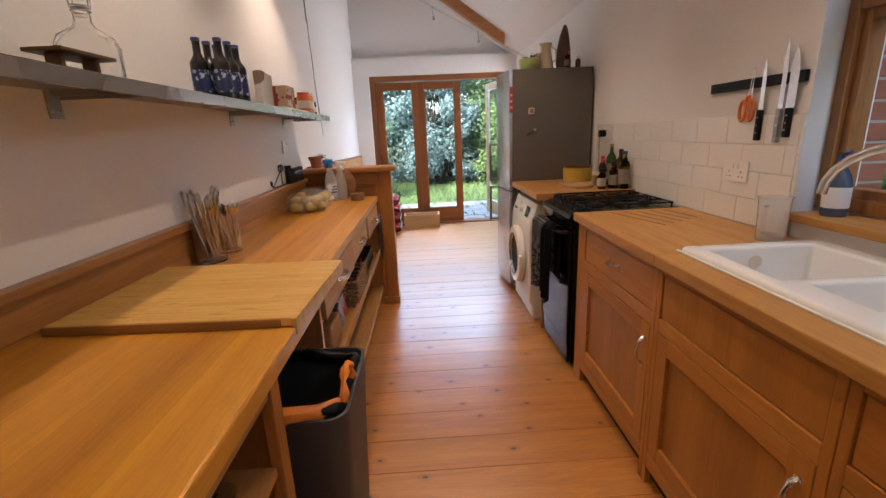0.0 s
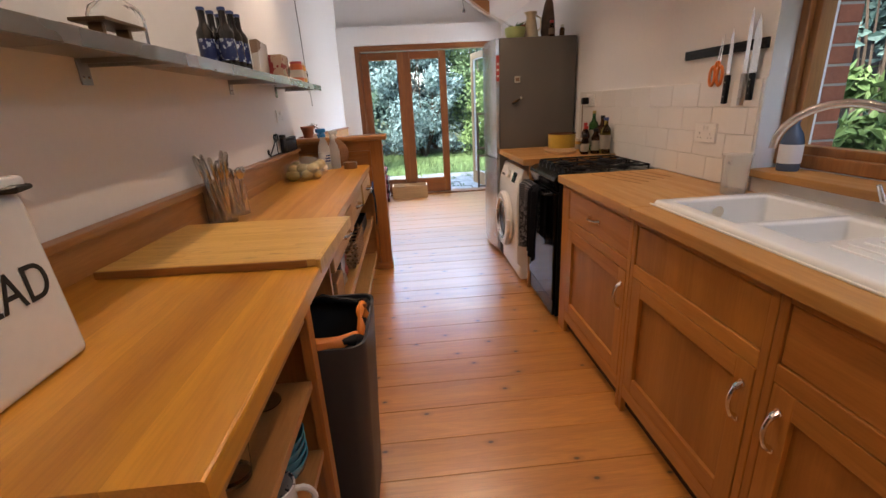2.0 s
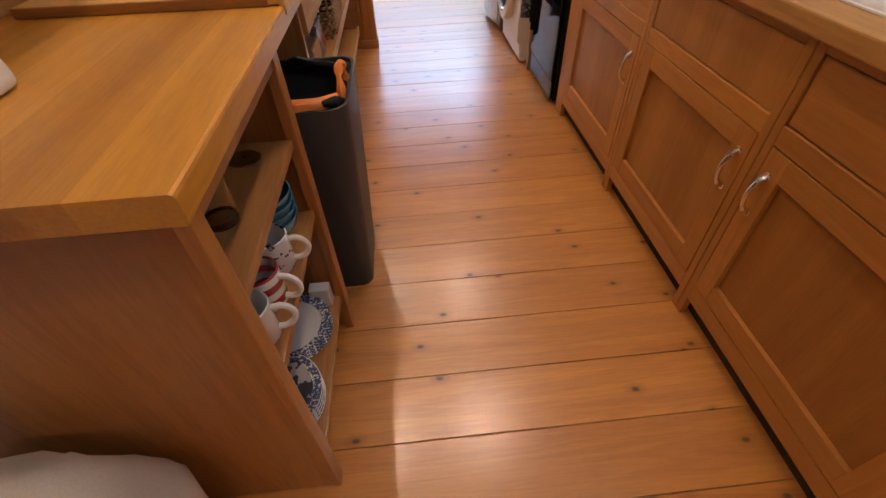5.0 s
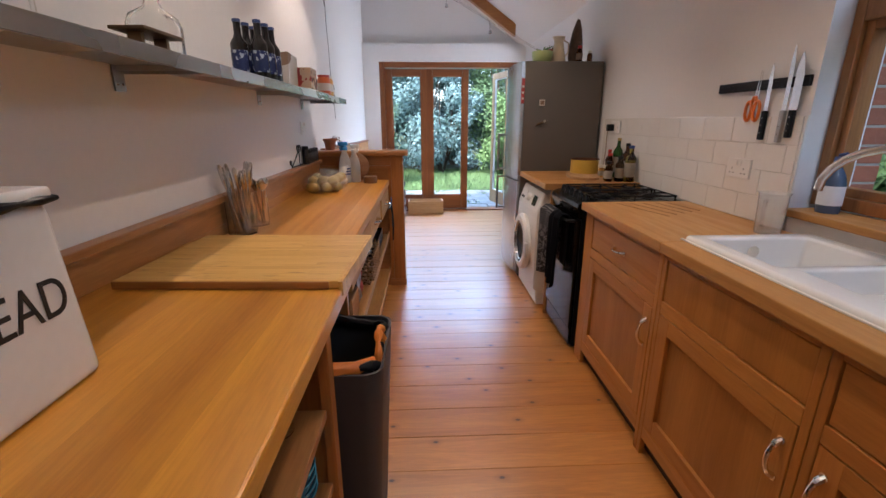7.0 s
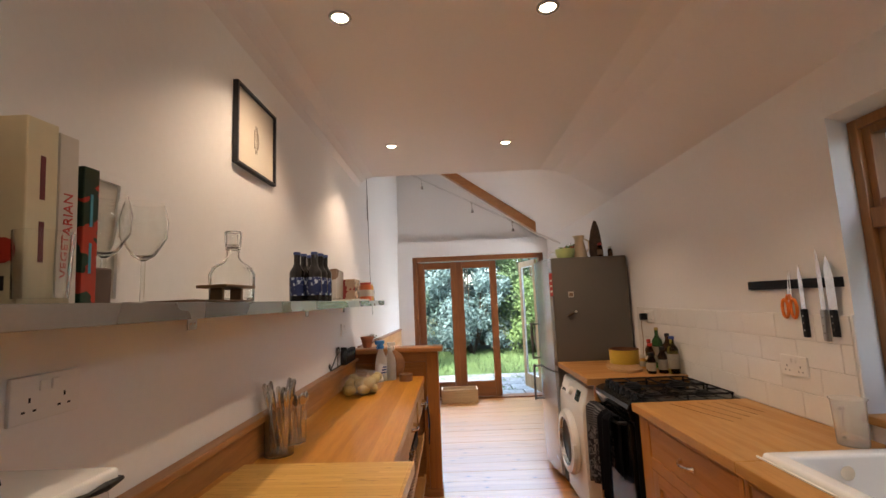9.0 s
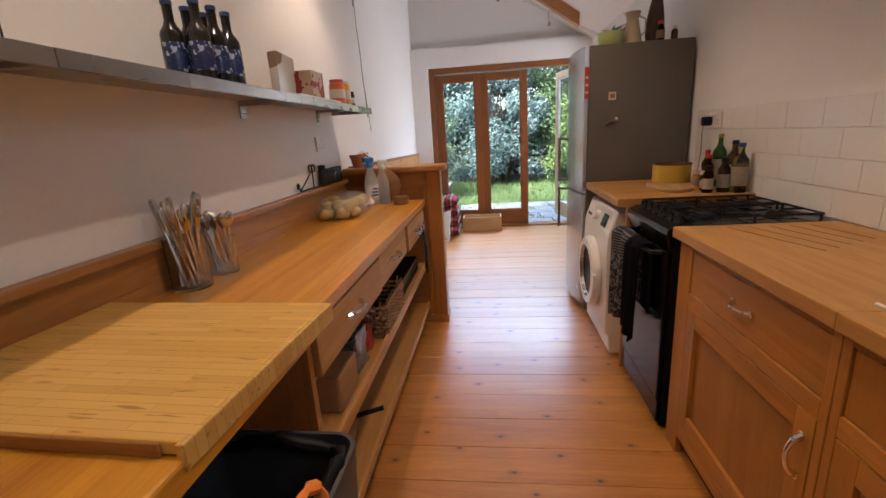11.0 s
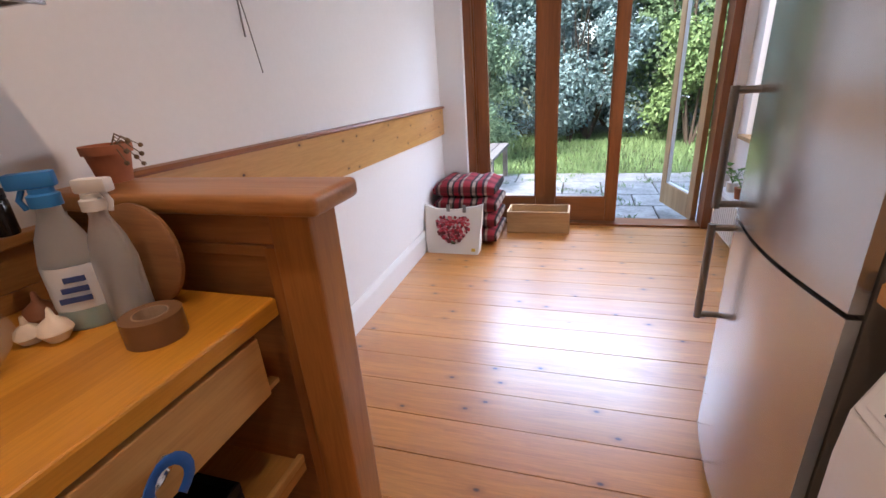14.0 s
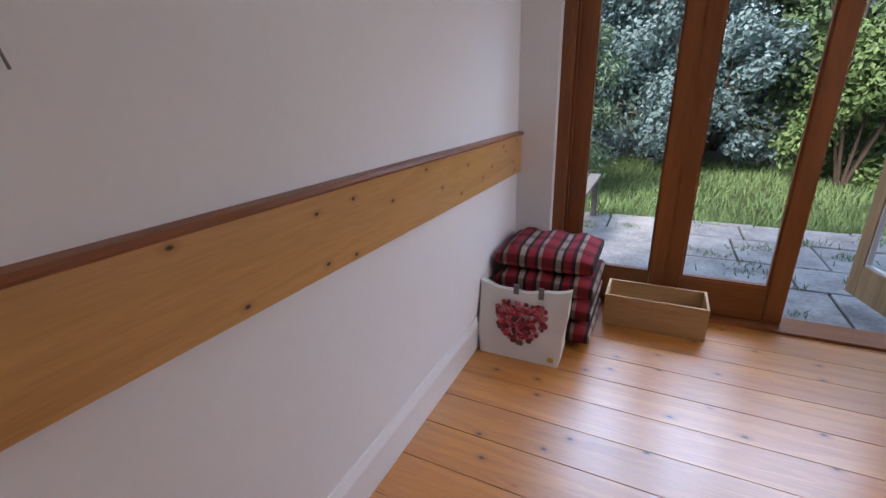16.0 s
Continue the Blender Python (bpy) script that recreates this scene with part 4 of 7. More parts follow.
def bin_shape(x0, x1, y0, y1, z0, z1, taper, wall):
    bm = bmesh.new()
    loops = []
    for (z, g, inset) in ((z0, taper, 0), (z1 - 0.02, 0, 0), (z1, -0.004, 0), (z1, 0, wall), (z1 - 0.25, taper * 0.3, wall)):
        cs = []
        for cx, cy, a0 in ((x1, y1, 0), (x0, y1, 90), (x0, y0, 180), (x1, y0, 270)):
            r = 0.05
            ox = cx - r if cx == x1 else cx + r
            oy = cy - r if cy == y1 else cy + r
            for k in range(6):
                a = radians(a0 + 18 * k)
                rr = r - inset
                px, py = ox + rr * math.cos(a), oy + rr * math.sin(a)
                mx, my = (x0 + x1) / 2, (y0 + y1) / 2
                cs.append(bm.verts.new((mx + (px - mx) * (1 - g), my + (py - my) * (1 - g), z)))
        loops.append(cs)
    for p, q in zip(loops, loops[1:]):
        for k in range(len(p)):
            bm.faces.new((p[k], p[(k + 1) % len(p)], q[(k + 1) % len(p)], q[k]))
    bm.faces.new(list(reversed(loops[0])))
    bm.faces.new(loops[-1])
    bmesh.ops.recalc_face_normals(bm, faces=bm.faces)
    return bm


part("body", bin_shape(-0.485, -0.128, 0.955, 1.325, 0.0, 0.70, 0.20, 0.008), grey_plastic, bn, smooth=True)
orange_bag = paint("orange_bag", (0.75, 0.22, 0.03), 0.45, var=0.2, bump=0.5)
bm = bmesh.new()
pts = []
for k in range(40):
    a = 2 * math.pi * k / 40
    pts.append((-0.303 + 0.155 * max(-1, min(1, 1.3 * math.cos(a))), 1.14 + 0.155 * max(-1, min(1, 1.3 * math.sin(a))), 0.693 + 0.012 * math.sin(5 * a)))
tube(pts, [0.012 + 0.004 * math.sin(9 * k) for k in range(40)], 8, bm, True)
lumpy(bm, 0.006, 30)
part("liner", bm, black_plastic, bn, "crumpled black liner edge", smooth=True)
bm = tube(arc((-0.145, 1.09, 0.70), 0.06, -10, 190, "yz", 14), [0.010 + 0.004 * math.sin(k * 1.7) for k in range(15)], 8)
bag = tube([(-0.46, 1.015, 0.692), (-0.375, 0.985, 0.702), (-0.275, 0.975, 0.700), (-0.20, 0.985, 0.704), (-0.155, 1.03, 0.702)], [0.014, 0.02, 0.024, 0.018, 0.012], 8)
part("bag_edge", lumpy(bag, 0.006, 26), orange_bag, bn, "crumpled orange bag edge", smooth=True)
part("liner_loop", lumpy(bm, 0.004, 40), orange_bag, bn, "orange liner handle", smooth=True)


# ---- garden ----
def ground_sheet():
    bm = bmesh.new()
    bmesh.ops.create_grid(bm, x_segments=40, y_segments=40, size=1.0)
    for v in bm.verts:
        gx = math.copysign(abs(v.co.x) ** 3, v.co.x) * 300
        gy = math.copysign(abs(v.co.y) ** 3, v.co.y) * 300
        v.co = Vector((gx, gy + 9.0, -0.16 + 0.02 * noise.noise(Vector((gx * 0.4, gy * 0.4, 0)))))
    return bm


earth = paint("earth", (0.06, 0.075, 0.025), 0.95, var=0.4, bump=0.5, grain=30, wide=1.5)
tagged(part("ground", ground_sheet(), earth), "level garden ground reaching past the hedge", "ground", kind="structure")

lawn_green = paint("lawn_green", (0.16, 0.255, 0.095), 0.8, var=0.35, bump=0.0, grain=20, wide=2)
bm_v, bm_f = [], []
rg = random.Random(11)
for i in range(26000):
    gx = rg.uniform(-4.0, 4.6)
    gy = 9.0 + 4.6 * rg.random() ** 1.3
    h = rg.uniform(0.05, 0.15)
    a = rg.uniform(0, math.pi)
    w = 0.008 + 0.006 * (gy - 9) / 4
    dx, dy = w * math.cos(a), w * math.sin(a)
    lx, ly = rg.uniform(-0.06, 0.06), rg.uniform(-0.06, 0.06)
    k = len(bm_v)
    bm_v += [(gx - dx, gy - dy, -0.16), (gx + dx, gy + dy, -0.16), (gx + lx, gy + ly, -0.16 + h)]
    bm_f.append((k, k + 1, k + 2))
me = bpy.data.meshes.new("lawn_grass")
me.from_pydata(bm_v, [], bm_f)
me.materials.append(lawn_green)
tagged(new("lawn_grass", me), "uncut bright green lawn grass", "grass", kind="stuff")

patio = thing("patio", (0.5, 8.0, -0.15), "worn grey stone paving slabs with moss", "patio", kind="structure")
part("bed", box(-4.0, 5.0, 6.84, 9.1, -0.18, -0.075), soil, patio)
rs = random.Random(5)
py = 6.86
while py < 9.0:
    d = rs.choice((0.45, 0.6, 0.6))
    px = -3.8 + rs.uniform(0, 0.3)
    while px < 4.8:
        w = rs.choice((0.45, 0.6, 0.75, 0.9))
        part("paving_slab", box(px + 0.008, px + w - 0.008, py + 0.008, min(py + d, 9.05) - 0.008, -0.10, -0.055 + rs.uniform(-0.005, 0.004), 0.006, 1), slab_stone, patio)
        px += w
    py += d


rw = random.Random(31)
wv_, wf_ = [], []
for i in range(46):
    cx, cy, cr = rw.uniform(-1.6, 2.6), rw.uniform(7.0, 9.0), rw.uniform(0.03, 0.11)
    for j in range(int(420 * cr)):
        gx, gy, a = cx + rw.gauss(0, cr), cy + rw.gauss(0, cr * 0.5), rw.uniform(0, math.pi)
        dx, dy, k = 0.005 * math.cos(a), 0.005 * math.sin(a), len(wv_)
        wv_ += [(gx - dx, gy - dy, -0.058), (gx + dx, gy + dy, -0.058), (gx + rw.uniform(-0.03, 0.03), gy + rw.uniform(-0.03, 0.03), -0.055 + rw.uniform(0.015, 0.06))]
        wf_.append((k, k + 1, k + 2))
me = bpy.data.meshes.new("patio_weeds")
me.from_pydata(wv_, [], wf_)
me.materials.append(lawn_green)
tagged(new("patio_weeds", me), "low green weeds growing between the paving slabs", "weeds", kind="stuff")


def leaf_mat(name, a, b, rough=0.6):
    n = Nodes(name)
    geo = n.add("NewGeometry")
    n.to(n.ramp(geo.outputs["Random Per Island"], (0.0, a), (1.0, b)), "Base Color")
    n.b.inputs["Roughness"].default_value = rough
    n.b.inputs["Specular IOR Level"].default_value = 0.3
    MATS[name] = n.m
    return n.m


GREENS = {
    "laurel": leaf_mat("laurel", (0.055, 0.105, 0.05), (0.14, 0.23, 0.10)),
    "bluish": leaf_mat("bluish", (0.12, 0.205, 0.205), (0.235, 0.345, 0.335)),
    "feather": leaf_mat("feather", (0.12, 0.20, 0.12), (0.22, 0.32, 0.19)),
    "dark": leaf_mat("dark", (0.06, 0.12, 0.105), (0.14, 0.225, 0.20)),
    "lime": leaf_mat("lime", (0.075, 0.14, 0.045), (0.18, 0.28, 0.10)),
}
bark = paint("bark", (0.09, 0.065, 0.045), 0.9, var=0.3, bump=0.8, grain=25, wide=6)
BRANCH_SEED = [0]


def shrub(at, rx, ry, h, green, leaves, size, label, name="shrub", long=1.8, low=0.12, trunk_r=0.03):
    """A bush: forked stems and many small single leaves in uneven clumps."""
    BRANCH_SEED[0] += 1
    r = random.Random(BRANCH_SEED[0])
    at = Vector(at)
    s = thing(name, at, label, "shrub" if name == "shrub" else name)
    bm = bmesh.new()
    tips = []
    for i in range(7):
        a = 2 * math.pi * i / 7 + r.uniform(-0.3, 0.3)
        top = at + Vector((0.7 * rx * math.cos(a) * r.uniform(0.4, 1), 0.7 * ry * math.sin(a) * r.uniform(0.4, 1), h * r.uniform(0.6, 0.95)))
        mid = at.lerp(top, 0.5) + Vector((r.uniform(-0.1, 0.1), r.uniform(-0.1, 0.1), 0.05))
        tube([at + Vector((0.04 * math.cos(a), 0.04 * math.sin(a), 0)), mid, top], [trunk_r, trunk_r * 0.6, trunk_r * 0.2], 6, bm)
    part("stem", bm, bark, s)
    clumps = []
    for i in range(34):
        a, u = r.uniform(0, 2 * math.pi), r.uniform(low, 1.0)
        wid = math.sin(math.pi * min(0.98, 0.12 + 0.8 * u)) ** 0.5
        q = r.uniform(0.45, 1.0)
        clumps.append((at + Vector((rx * wid * q * math.cos(a), ry * wid * q * math.sin(a), h * u)), r.uniform(0.18, 0.42) * min(rx, h * 0.6)))
    vs, fs = [], []
    for i in range(leaves):
        c, cr = r.choice(clumps)
        d = Vector((r.gauss(0, 1), r.gauss(0, 1), r.gauss(0, 0.9))).normalized() * cr * r.uniform(0.5, 1.05)
        p = c + d
        if p.z < at.z + 0.03:
            p.z = at.z + r.uniform(0.03, 0.3)
        n_ = (d.normalized() + Vector((r.uniform(-1, 1), r.uniform(-1, 1), r.uniform(-0.3, 1.0)))).normalized()
        t_ = n_.orthogonal().normalized()
        t_ = (t_ * math.cos(i) + n_.cross(t_) * math.sin(i)).normalized()
        b_ = n_.cross(t_)
        L = size * r.uniform(0.6, 1.3)
        W = L / long / 2
        k = len(vs)
        vs += [tuple(p), tuple(p + t_ * L * 0.5 + b_ * W + n_ * 0.1 * L), tuple(p + t_ * L), tuple(p + t_ * L * 0.5 - b_ * W + n_ * 0.1 * L)]
        fs.append((k, k + 1, k + 2, k + 3))
    me = bpy.data.meshes.new("foliage")
    me.from_pydata(vs, [], fs)
    me.materials.append(GREENS[green])
    ob = new("foliage", me)
    me.transform(Matrix.Translation(-at))
    ob.parent = s
    return s


G0 = -0.16
shrub((-2.6, 13.6, G0), 2.0, 1.2, 4.5, "bluish", 15000, 0.11, "large blue-green shrub behind the lawn")
shrub((-0.2, 13.9, G0), 1.9, 1.1, 4.4, "dark", 14000, 0.12, "tall dark evergreen shrub behind the lawn")
shrub((0.5, 12.9, G0), 1.3, 0.9, 3.2, "bluish", 15000, 0.09, "rounded grey-green shrub beside the lawn")
shrub((2.4, 13.3, G0), 1.6, 1.0, 4.4, "laurel", 15000, 0.11, "tall laurel hedge plant with glossy leaves")
shrub((2.3, 11.9, G0), 0.9, 0.8, 2.0, "lime", 9000, 0.09, "bright leafy shrub before the hedge", low=0.02)
shrub((4.6, 12.6, G0), 1.6, 1.2, 4.3, "laurel", 12000, 0.12, "tall laurel hedge plant with glossy leaves")
shrub((-1.35, 10.3, G0), 0.75, 0.7, 2.3, "feather", 12000, 0.075, "feathery pale green shrub by the patio", long=3.2)
shrub((-2.3, 11.2, G0), 0.9, 0.8, 2.9, "feather", 10000, 0.085, "feathery pale green shrub by the patio", long=3.0)
shrub((-4.6, 12.8, G0), 1.8, 1.2, 4.4, "dark", 7000, 0.17, "tall dark evergreen shrub behind the lawn")
shrub((6.6, 11.0, G0), 1.5, 1.4, 4.6, "dark", 6000, 0.17, "tall dark evergreen shrub behind the lawn")
shrub((1.0, 15.6, G0), 3.6, 1.0, 4.9, "bluish", 11000, 0.2, "dense dark hedge closing the garden")
shrub((-3.6, 15.9, G0), 3.4, 1.0, 4.9, "bluish", 11000, 0.2, "dense dark hedge closing the garden")
shrub((5.2, 15.5, G0), 3.2, 1.0, 4.9, "bluish", 11000, 0.2, "dense dark hedge closing the garden")
GREENS["red"] = leaf_mat("red_leaf", (0.22, 0.09, 0.07), (0.42, 0.20, 0.15))
shrub((0.15, 12.5, G0), 0.6, 0.35, 3.4, "red", 260, 0.09, "young reddish shoots above the grey-green shrub", low=0.8, long=2.6, trunk_r=0.012)
# shrubs beyond the kitchen window
shrub((2.9, 1.9, G0), 0.5, 0.7, 2.6, "lime", 3500, 0.10, "leafy green shrub outside the kitchen window", long=2.2, trunk_r=0.015)
shrub((3.2, 0.6, G0), 0.6, 0.9, 3.2, "dark", 7000, 0.12, "leafy green shrub outside the kitchen window", long=2.2, trunk_r=0.015)
shrub((3.7, 1.3, G0), 0.6, 1.5, 4.4, "dark", 9000, 0.13, "tall dark evergreen behind the window", long=2.0, trunk_r=0.02)
shrub((3.7, -0.9, G0), 0.6, 1.4, 4.4, "dark", 8000, 0.13, "tall dark evergreen behind the window", long=2.0, trunk_r=0.02)
shrub((3.9, 3.4, G0), 0.5, 1.2, 4.0, "dark", 6000, 0.13, "tall dark evergreen behind the window", long=2.0, trunk_r=0.02)
shrub((4.6, 5.9, G0), 0.7, 1.0, 3.0, "laurel", 4000, 0.12, "leafy green shrub outside the garden window", long=2.2, trunk_r=0.015)

# brick return wall outside the kitchen window
bw = thing("brick_wall", (1.80, 1.72, -0.1), "red brick return wall outside the window", "brick wall", kind="structure")
part("mortar", box(1.742, 1.848, 1.675, 1.84, -0.1, 2.6), mortar, bw)
bmesh_b = box(-0.052, 0.052, -0.051, 0.051, -0.0325, 0.0325, 0.003, 1)
b_me = bpy.data.meshes.new("brick")
bmesh_b.to_mesh(b_me)
bmesh_b.free()
b_me.materials.append(brick_red)
for k in range(20):
    z = 0.9 + 0.075 * k
    for i in range(1):
        ob = new("brick", b_me)
        ob.parent = bw
        ob.location = Vector((1.795 + 0.002 * (k % 2), 1.722, z)) - ORIG[bw.name]
# made-up fence, overly tall and near black, so the window looks onto darkness
backdrop_dark = paint("backdrop_dark", (0.03, 0.024, 0.018), 0.9, var=0.3, bump=0.4, grain=30, wide=6)
fence = thing("backdrop_fence", (4.4, 2.5, -0.16), "tall dark board fence added as a backdrop behind the shrubs", "fence")
for i in range(52):
    fy = -2.4 + i * 0.15
    part("fence_board", box(4.4, 4.42, fy, fy + 0.146, -0.16, 3.3 + 0.01 * (i % 3)), backdrop_dark, fence)

# low weathered table beside the doors
gt = thing("garden_bench", (-0.75, 8.6, -0.055), "low weathered grey timber bench on the patio", "bench")
grey_wood = wood("grey_wood", (0.13, 0.125, 0.12), (0.24, 0.23, 0.22), "y", 0.8)
for i in range(3):
    part("slat", box(-1.0 + 0.13 * i, -0.88 + 0.13 * i, 7.75, 9.0, 0.36, 0.395, 0.004), grey_wood, gt)
for lx in (-0.98, -0.66):
    for ly in (7.82, 8.9):
        part("leg", box(lx - 0.03, lx + 0.03, ly - 0.03, ly + 0.03, -0.056, 0.359, 0.004), grey_wood, gt)


# ---- things on the west worktops ----
def text_mesh(word, height, material, parent, m, name="lettering", stretch=1.0):
    """Flat letters with a little depth, set by the pose m, reading along +x of it."""
    cu = bpy.data.curves.new("letters", "FONT")
    cu.body, cu.size, cu.extrude, cu.align_x, cu.align_y = word, height / 0.70, 0.0006, "CENTER", "CENTER"
    tmp = bpy.data.objects.new("letters", cu)
    scene.collection.objects.link(tmp)
    me = bpy.data.meshes.new_from_object(tmp.evaluated_get(bpy.context.evaluated_depsgraph_get()))
    bpy.data.objects.remove(tmp)
    bpy.data.curves.remove(cu)
    me.transform(m @ Matrix.Diagonal((stretch, 1, 1, 1)))
    me.transform(Matrix.Translation(-ORIG[parent.name]))
    me.materials.append(material)
    ob = new(name, me)
    ob.parent = parent
    return ob


def facing(x, y, z, way):
    """A pose for letters on a face that looks along a way: 'e' is +x, 's' is -y, 'w' is -x, 'up' the spine upwards on +x."""
    if way == "e":
        return Matrix.Translation((x, y, z)) @ Matrix(((0, 0, 1, 0), (1, 0, 0, 0), (0, 1, 0, 0), (0, 0, 0, 1)))
    if way == "w":
        return Matrix.Translation((x, y, z)) @ Matrix(((0, 0, -1, 0), (-1, 0, 0, 0), (0, 1, 0, 0), (0, 0, 0, 1)))
    if way == "up":
        return Matrix.Translation((x, y, z)) @ Matrix(((0, 0, 1, 0), (0, -1, 0, 0), (1, 0, 0, 0), (0, 0, 0, 1)))
    return Matrix.Translation((x, y, z)) @ Matrix(((1, 0, 0, 0), (0, 0, -1, 0), (0, 1, 0, 0), (0, 0, 0, 1)))


ink = paint("ink", (0.015, 0.014, 0.014), 0.5)
bb = thing("bread_bin", (-0.673, 0.50, 0.938), "tall white enamel bread bin with black lettering and a chipped lid", "bread bin")
bm = box(-0.791, -0.553, 0.375, 0.628, 0.938, 1.222, 0.018, 4)
for v in bm.verts:
    k = 1 - 0.10 * (v.co.z - 0.936) / 0.29
    v.co.x = -0.672 + (v.co.x + 0.672) * k
    v.co.y = 0.5015 + (v.co.y - 0.5015) * k
part("body", bm, white_enamel, bb, smooth=True)
lid = part("lid", box(-0.785, -0.559, 0.381, 0.622, 1.223, 1.246, 0.009, 3), white_enamel, bb, "white lid with chipped black edge", smooth=True)
rim = []
for a, b in (((-0.786, 0.380), (-0.558, 0.380)), ((-0.558, 0.380), (-0.558, 0.623)), ((-0.558, 0.623), (-0.786, 0.623)), ((-0.786, 0.623), (-0.786, 0.380))):
    for k in range(8):
        rim.append((a[0] + (b[0] - a[0]) * k / 8, a[1] + (b[1] - a[1]) * k / 8, 1.228))
bm = tube(rim, [0.0055 + 0.002 * math.sin(3 * k) for k in range(32)], 8, closed=True)
part("rim", lumpy(bm, 0.002, 60), black_iron, lid, "worn black rim")
bm = tube([(-0.673, 0.455, 1.25), (-0.673, 0.465, 1.285), (-0.673, 0.535, 1.285), (-0.673, 0.545, 1.25)], 0.008, 8)
part("lid_handle", bm, black_iron, lid)
text_mesh("BREAD", 0.058, ink, bb, facing(-0.5575, 0.500, 1.085, "e") @ Matrix.Rotation(radians(-2.4), 4, "X"), stretch=0.78)


cutlery_steel = paint("cutlery_steel", (0.56, 0.55, 0.54), 0.2, 1.0, var=0.15, bump=0.0)


def cutlery_jar(at, r, h, count, length, label, seed, spoons=False):
    j = thing("cutlery_jar", at, label, "cutlery jar", "cutlery jars")
    part("jar", lathe([(0, 0), (r, 0), (r * 1.02, h * 0.5), (r * 1.04, h), (r * 0.98, h), (r * 0.96, 0.006), (0, 0.006)], at, 28), clear_glass, j, smooth=True)
    rr = random.Random(seed)
    for i in range(count):
        a = rr.uniform(0, 2 * math.pi)
        b0 = Vector(at) + Vector((0.5 * r * math.cos(a + 0.8), 0.5 * r * math.sin(a + 0.8), 0.01))
        b1 = Vector(at) + Vector((0.74 * r * math.cos(a), 0.74 * r * math.sin(a), h))
        d = (b1 - b0).normalized()
        tip = b0 + d * length * rr.uniform(0.85, 1.0)
        neck = b0 + d * length * 0.62
        bm = tube([b0, neck], [0.0065, 0.0045], 6)
        side = d.orthogonal().normalized()
        kind = 0 if spoons else 1
        if kind == 0:
            lathe([(0, 0), (0.008, 0.006), (0.019, 0.026), (0.017, 0.045), (0, 0.06)], (0, 0, 0), 12, sp := bmesh.new(), squash=(1, 0.3))
            bmesh.ops.transform(sp, matrix=Matrix.Translation(neck) @ d.to_track_quat("Z", "Y").to_matrix().to_4x4(), verts=sp.verts)
            me_ = bpy.data.meshes.new("tmp")
            sp.to_mesh(me_)
            sp.free()
            bm.from_mesh(me_)
            bpy.data.meshes.remove(me_)
        else:
            tube([neck, neck.lerp(tip, 0.35), neck.lerp(tip, 0.9), tip], [0.0045, 0.0085, 0.0095, 0.005], 8, bm)
        part("cutlery", bm, cutlery_steel, j, smooth=True)
    return j


cutlery_jar((-0.762, 1.735, 0.8935), 0.056, 0.165, 20, 0.285, "clear glass jar packed with steel knives and forks", 1)
cutlery_jar((-0.752, 1.885, 0.8935), 0.046, 0.125, 12, 0.235, "smaller glass jar of steel spoons", 2, True)

# wrought-iron scroll rack and the dark spice bottles on the ledge
ir = thing("iron_rack", (-0.82, 2.95, 1.053), "black wrought-iron scroll rack for small bottles", "bottle rack")
pts = [(-0.835, 2.72 + 0.014 * (1 - k / 16) * math.cos(k * 0.75) + 0.0, 1.085 + 0.018 * (1 - k / 16) * math.sin(k * 0.75)) for k in range(17)]
part("scroll", tube(pts + [(-0.835, 2.75, 1.058), (-0.835, 3.0, 1.058)], 0.004, 6), black_iron, ir)
part("scroll", tube([(-0.835, 2.74, 1.06), (-0.835, 2.82, 1.10), (-0.835, 2.92, 1.155)] + arc((-0.835, 2.90, 1.165), 0.02, -20, 300, "yz", 12), 0.004, 6), black_iron, ir)
part("scroll", tube([(-0.835, 2.92, 1.05), (-0.835, 2.92, 1.155)] + arc((-0.835, 2.94, 1.165), 0.02, 200, -120, "yz", 12), 0.004, 6), black_iron, ir)
dark_bottle = glass("dark_bottle", (0.02, 0.018, 0.02), 0.05)
dark_jar = paint("dark_jar", (0.012, 0.011, 0.012), 0.15, var=0.2, bump=0)


def bottle(name, at, r, h, body, cap, label, category, group="", neck=0.35, neck_h=0.3, lab=None, cap_h=0.02):
    b = thing(name, at, label, category, group)
    s = h * (1 - neck_h)
    part("bottle", lathe([(0, 0), (r * 0.94, 0), (r, 0.006), (r, s * 0.92), (r * 0.85, s), (r * (neck + 0.15), s + h * 0.06), (r * neck, s + h * 0.12), (r * neck, h - cap_h), (0, h - cap_h)], at, 20), body, b, smooth=True)
    part("cap", lathe([(0, h - cap_h + 0.0005), (r * neck * 1.15, h - cap_h + 0.0005), (r * neck * 1.15, h - 0.002), (r * neck, h), (0, h)], at, 16), cap, b, smooth=True)
    if lab is not None:
        part("label", lathe([(r + 0.0006, s * 0.2), (r + 0.0008, s * 0.2 + 0.001), (r + 0.0008, s * 0.75), (r + 0.0006, s * 0.75 + 0.001)], at, 20), lab, b, smooth=True)
    return b


for i in range(6):
    bottle("spice_jar", (-0.822, 3.03 + i * 0.055, 1.0535), 0.022, 0.095 if i else 0.12, dark_jar, black_iron, "small dark glass spice jar on the wooden ledge", "spice jar", "spice jars on the ledge", neck=0.85, neck_h=0.2, cap_h=0.02)

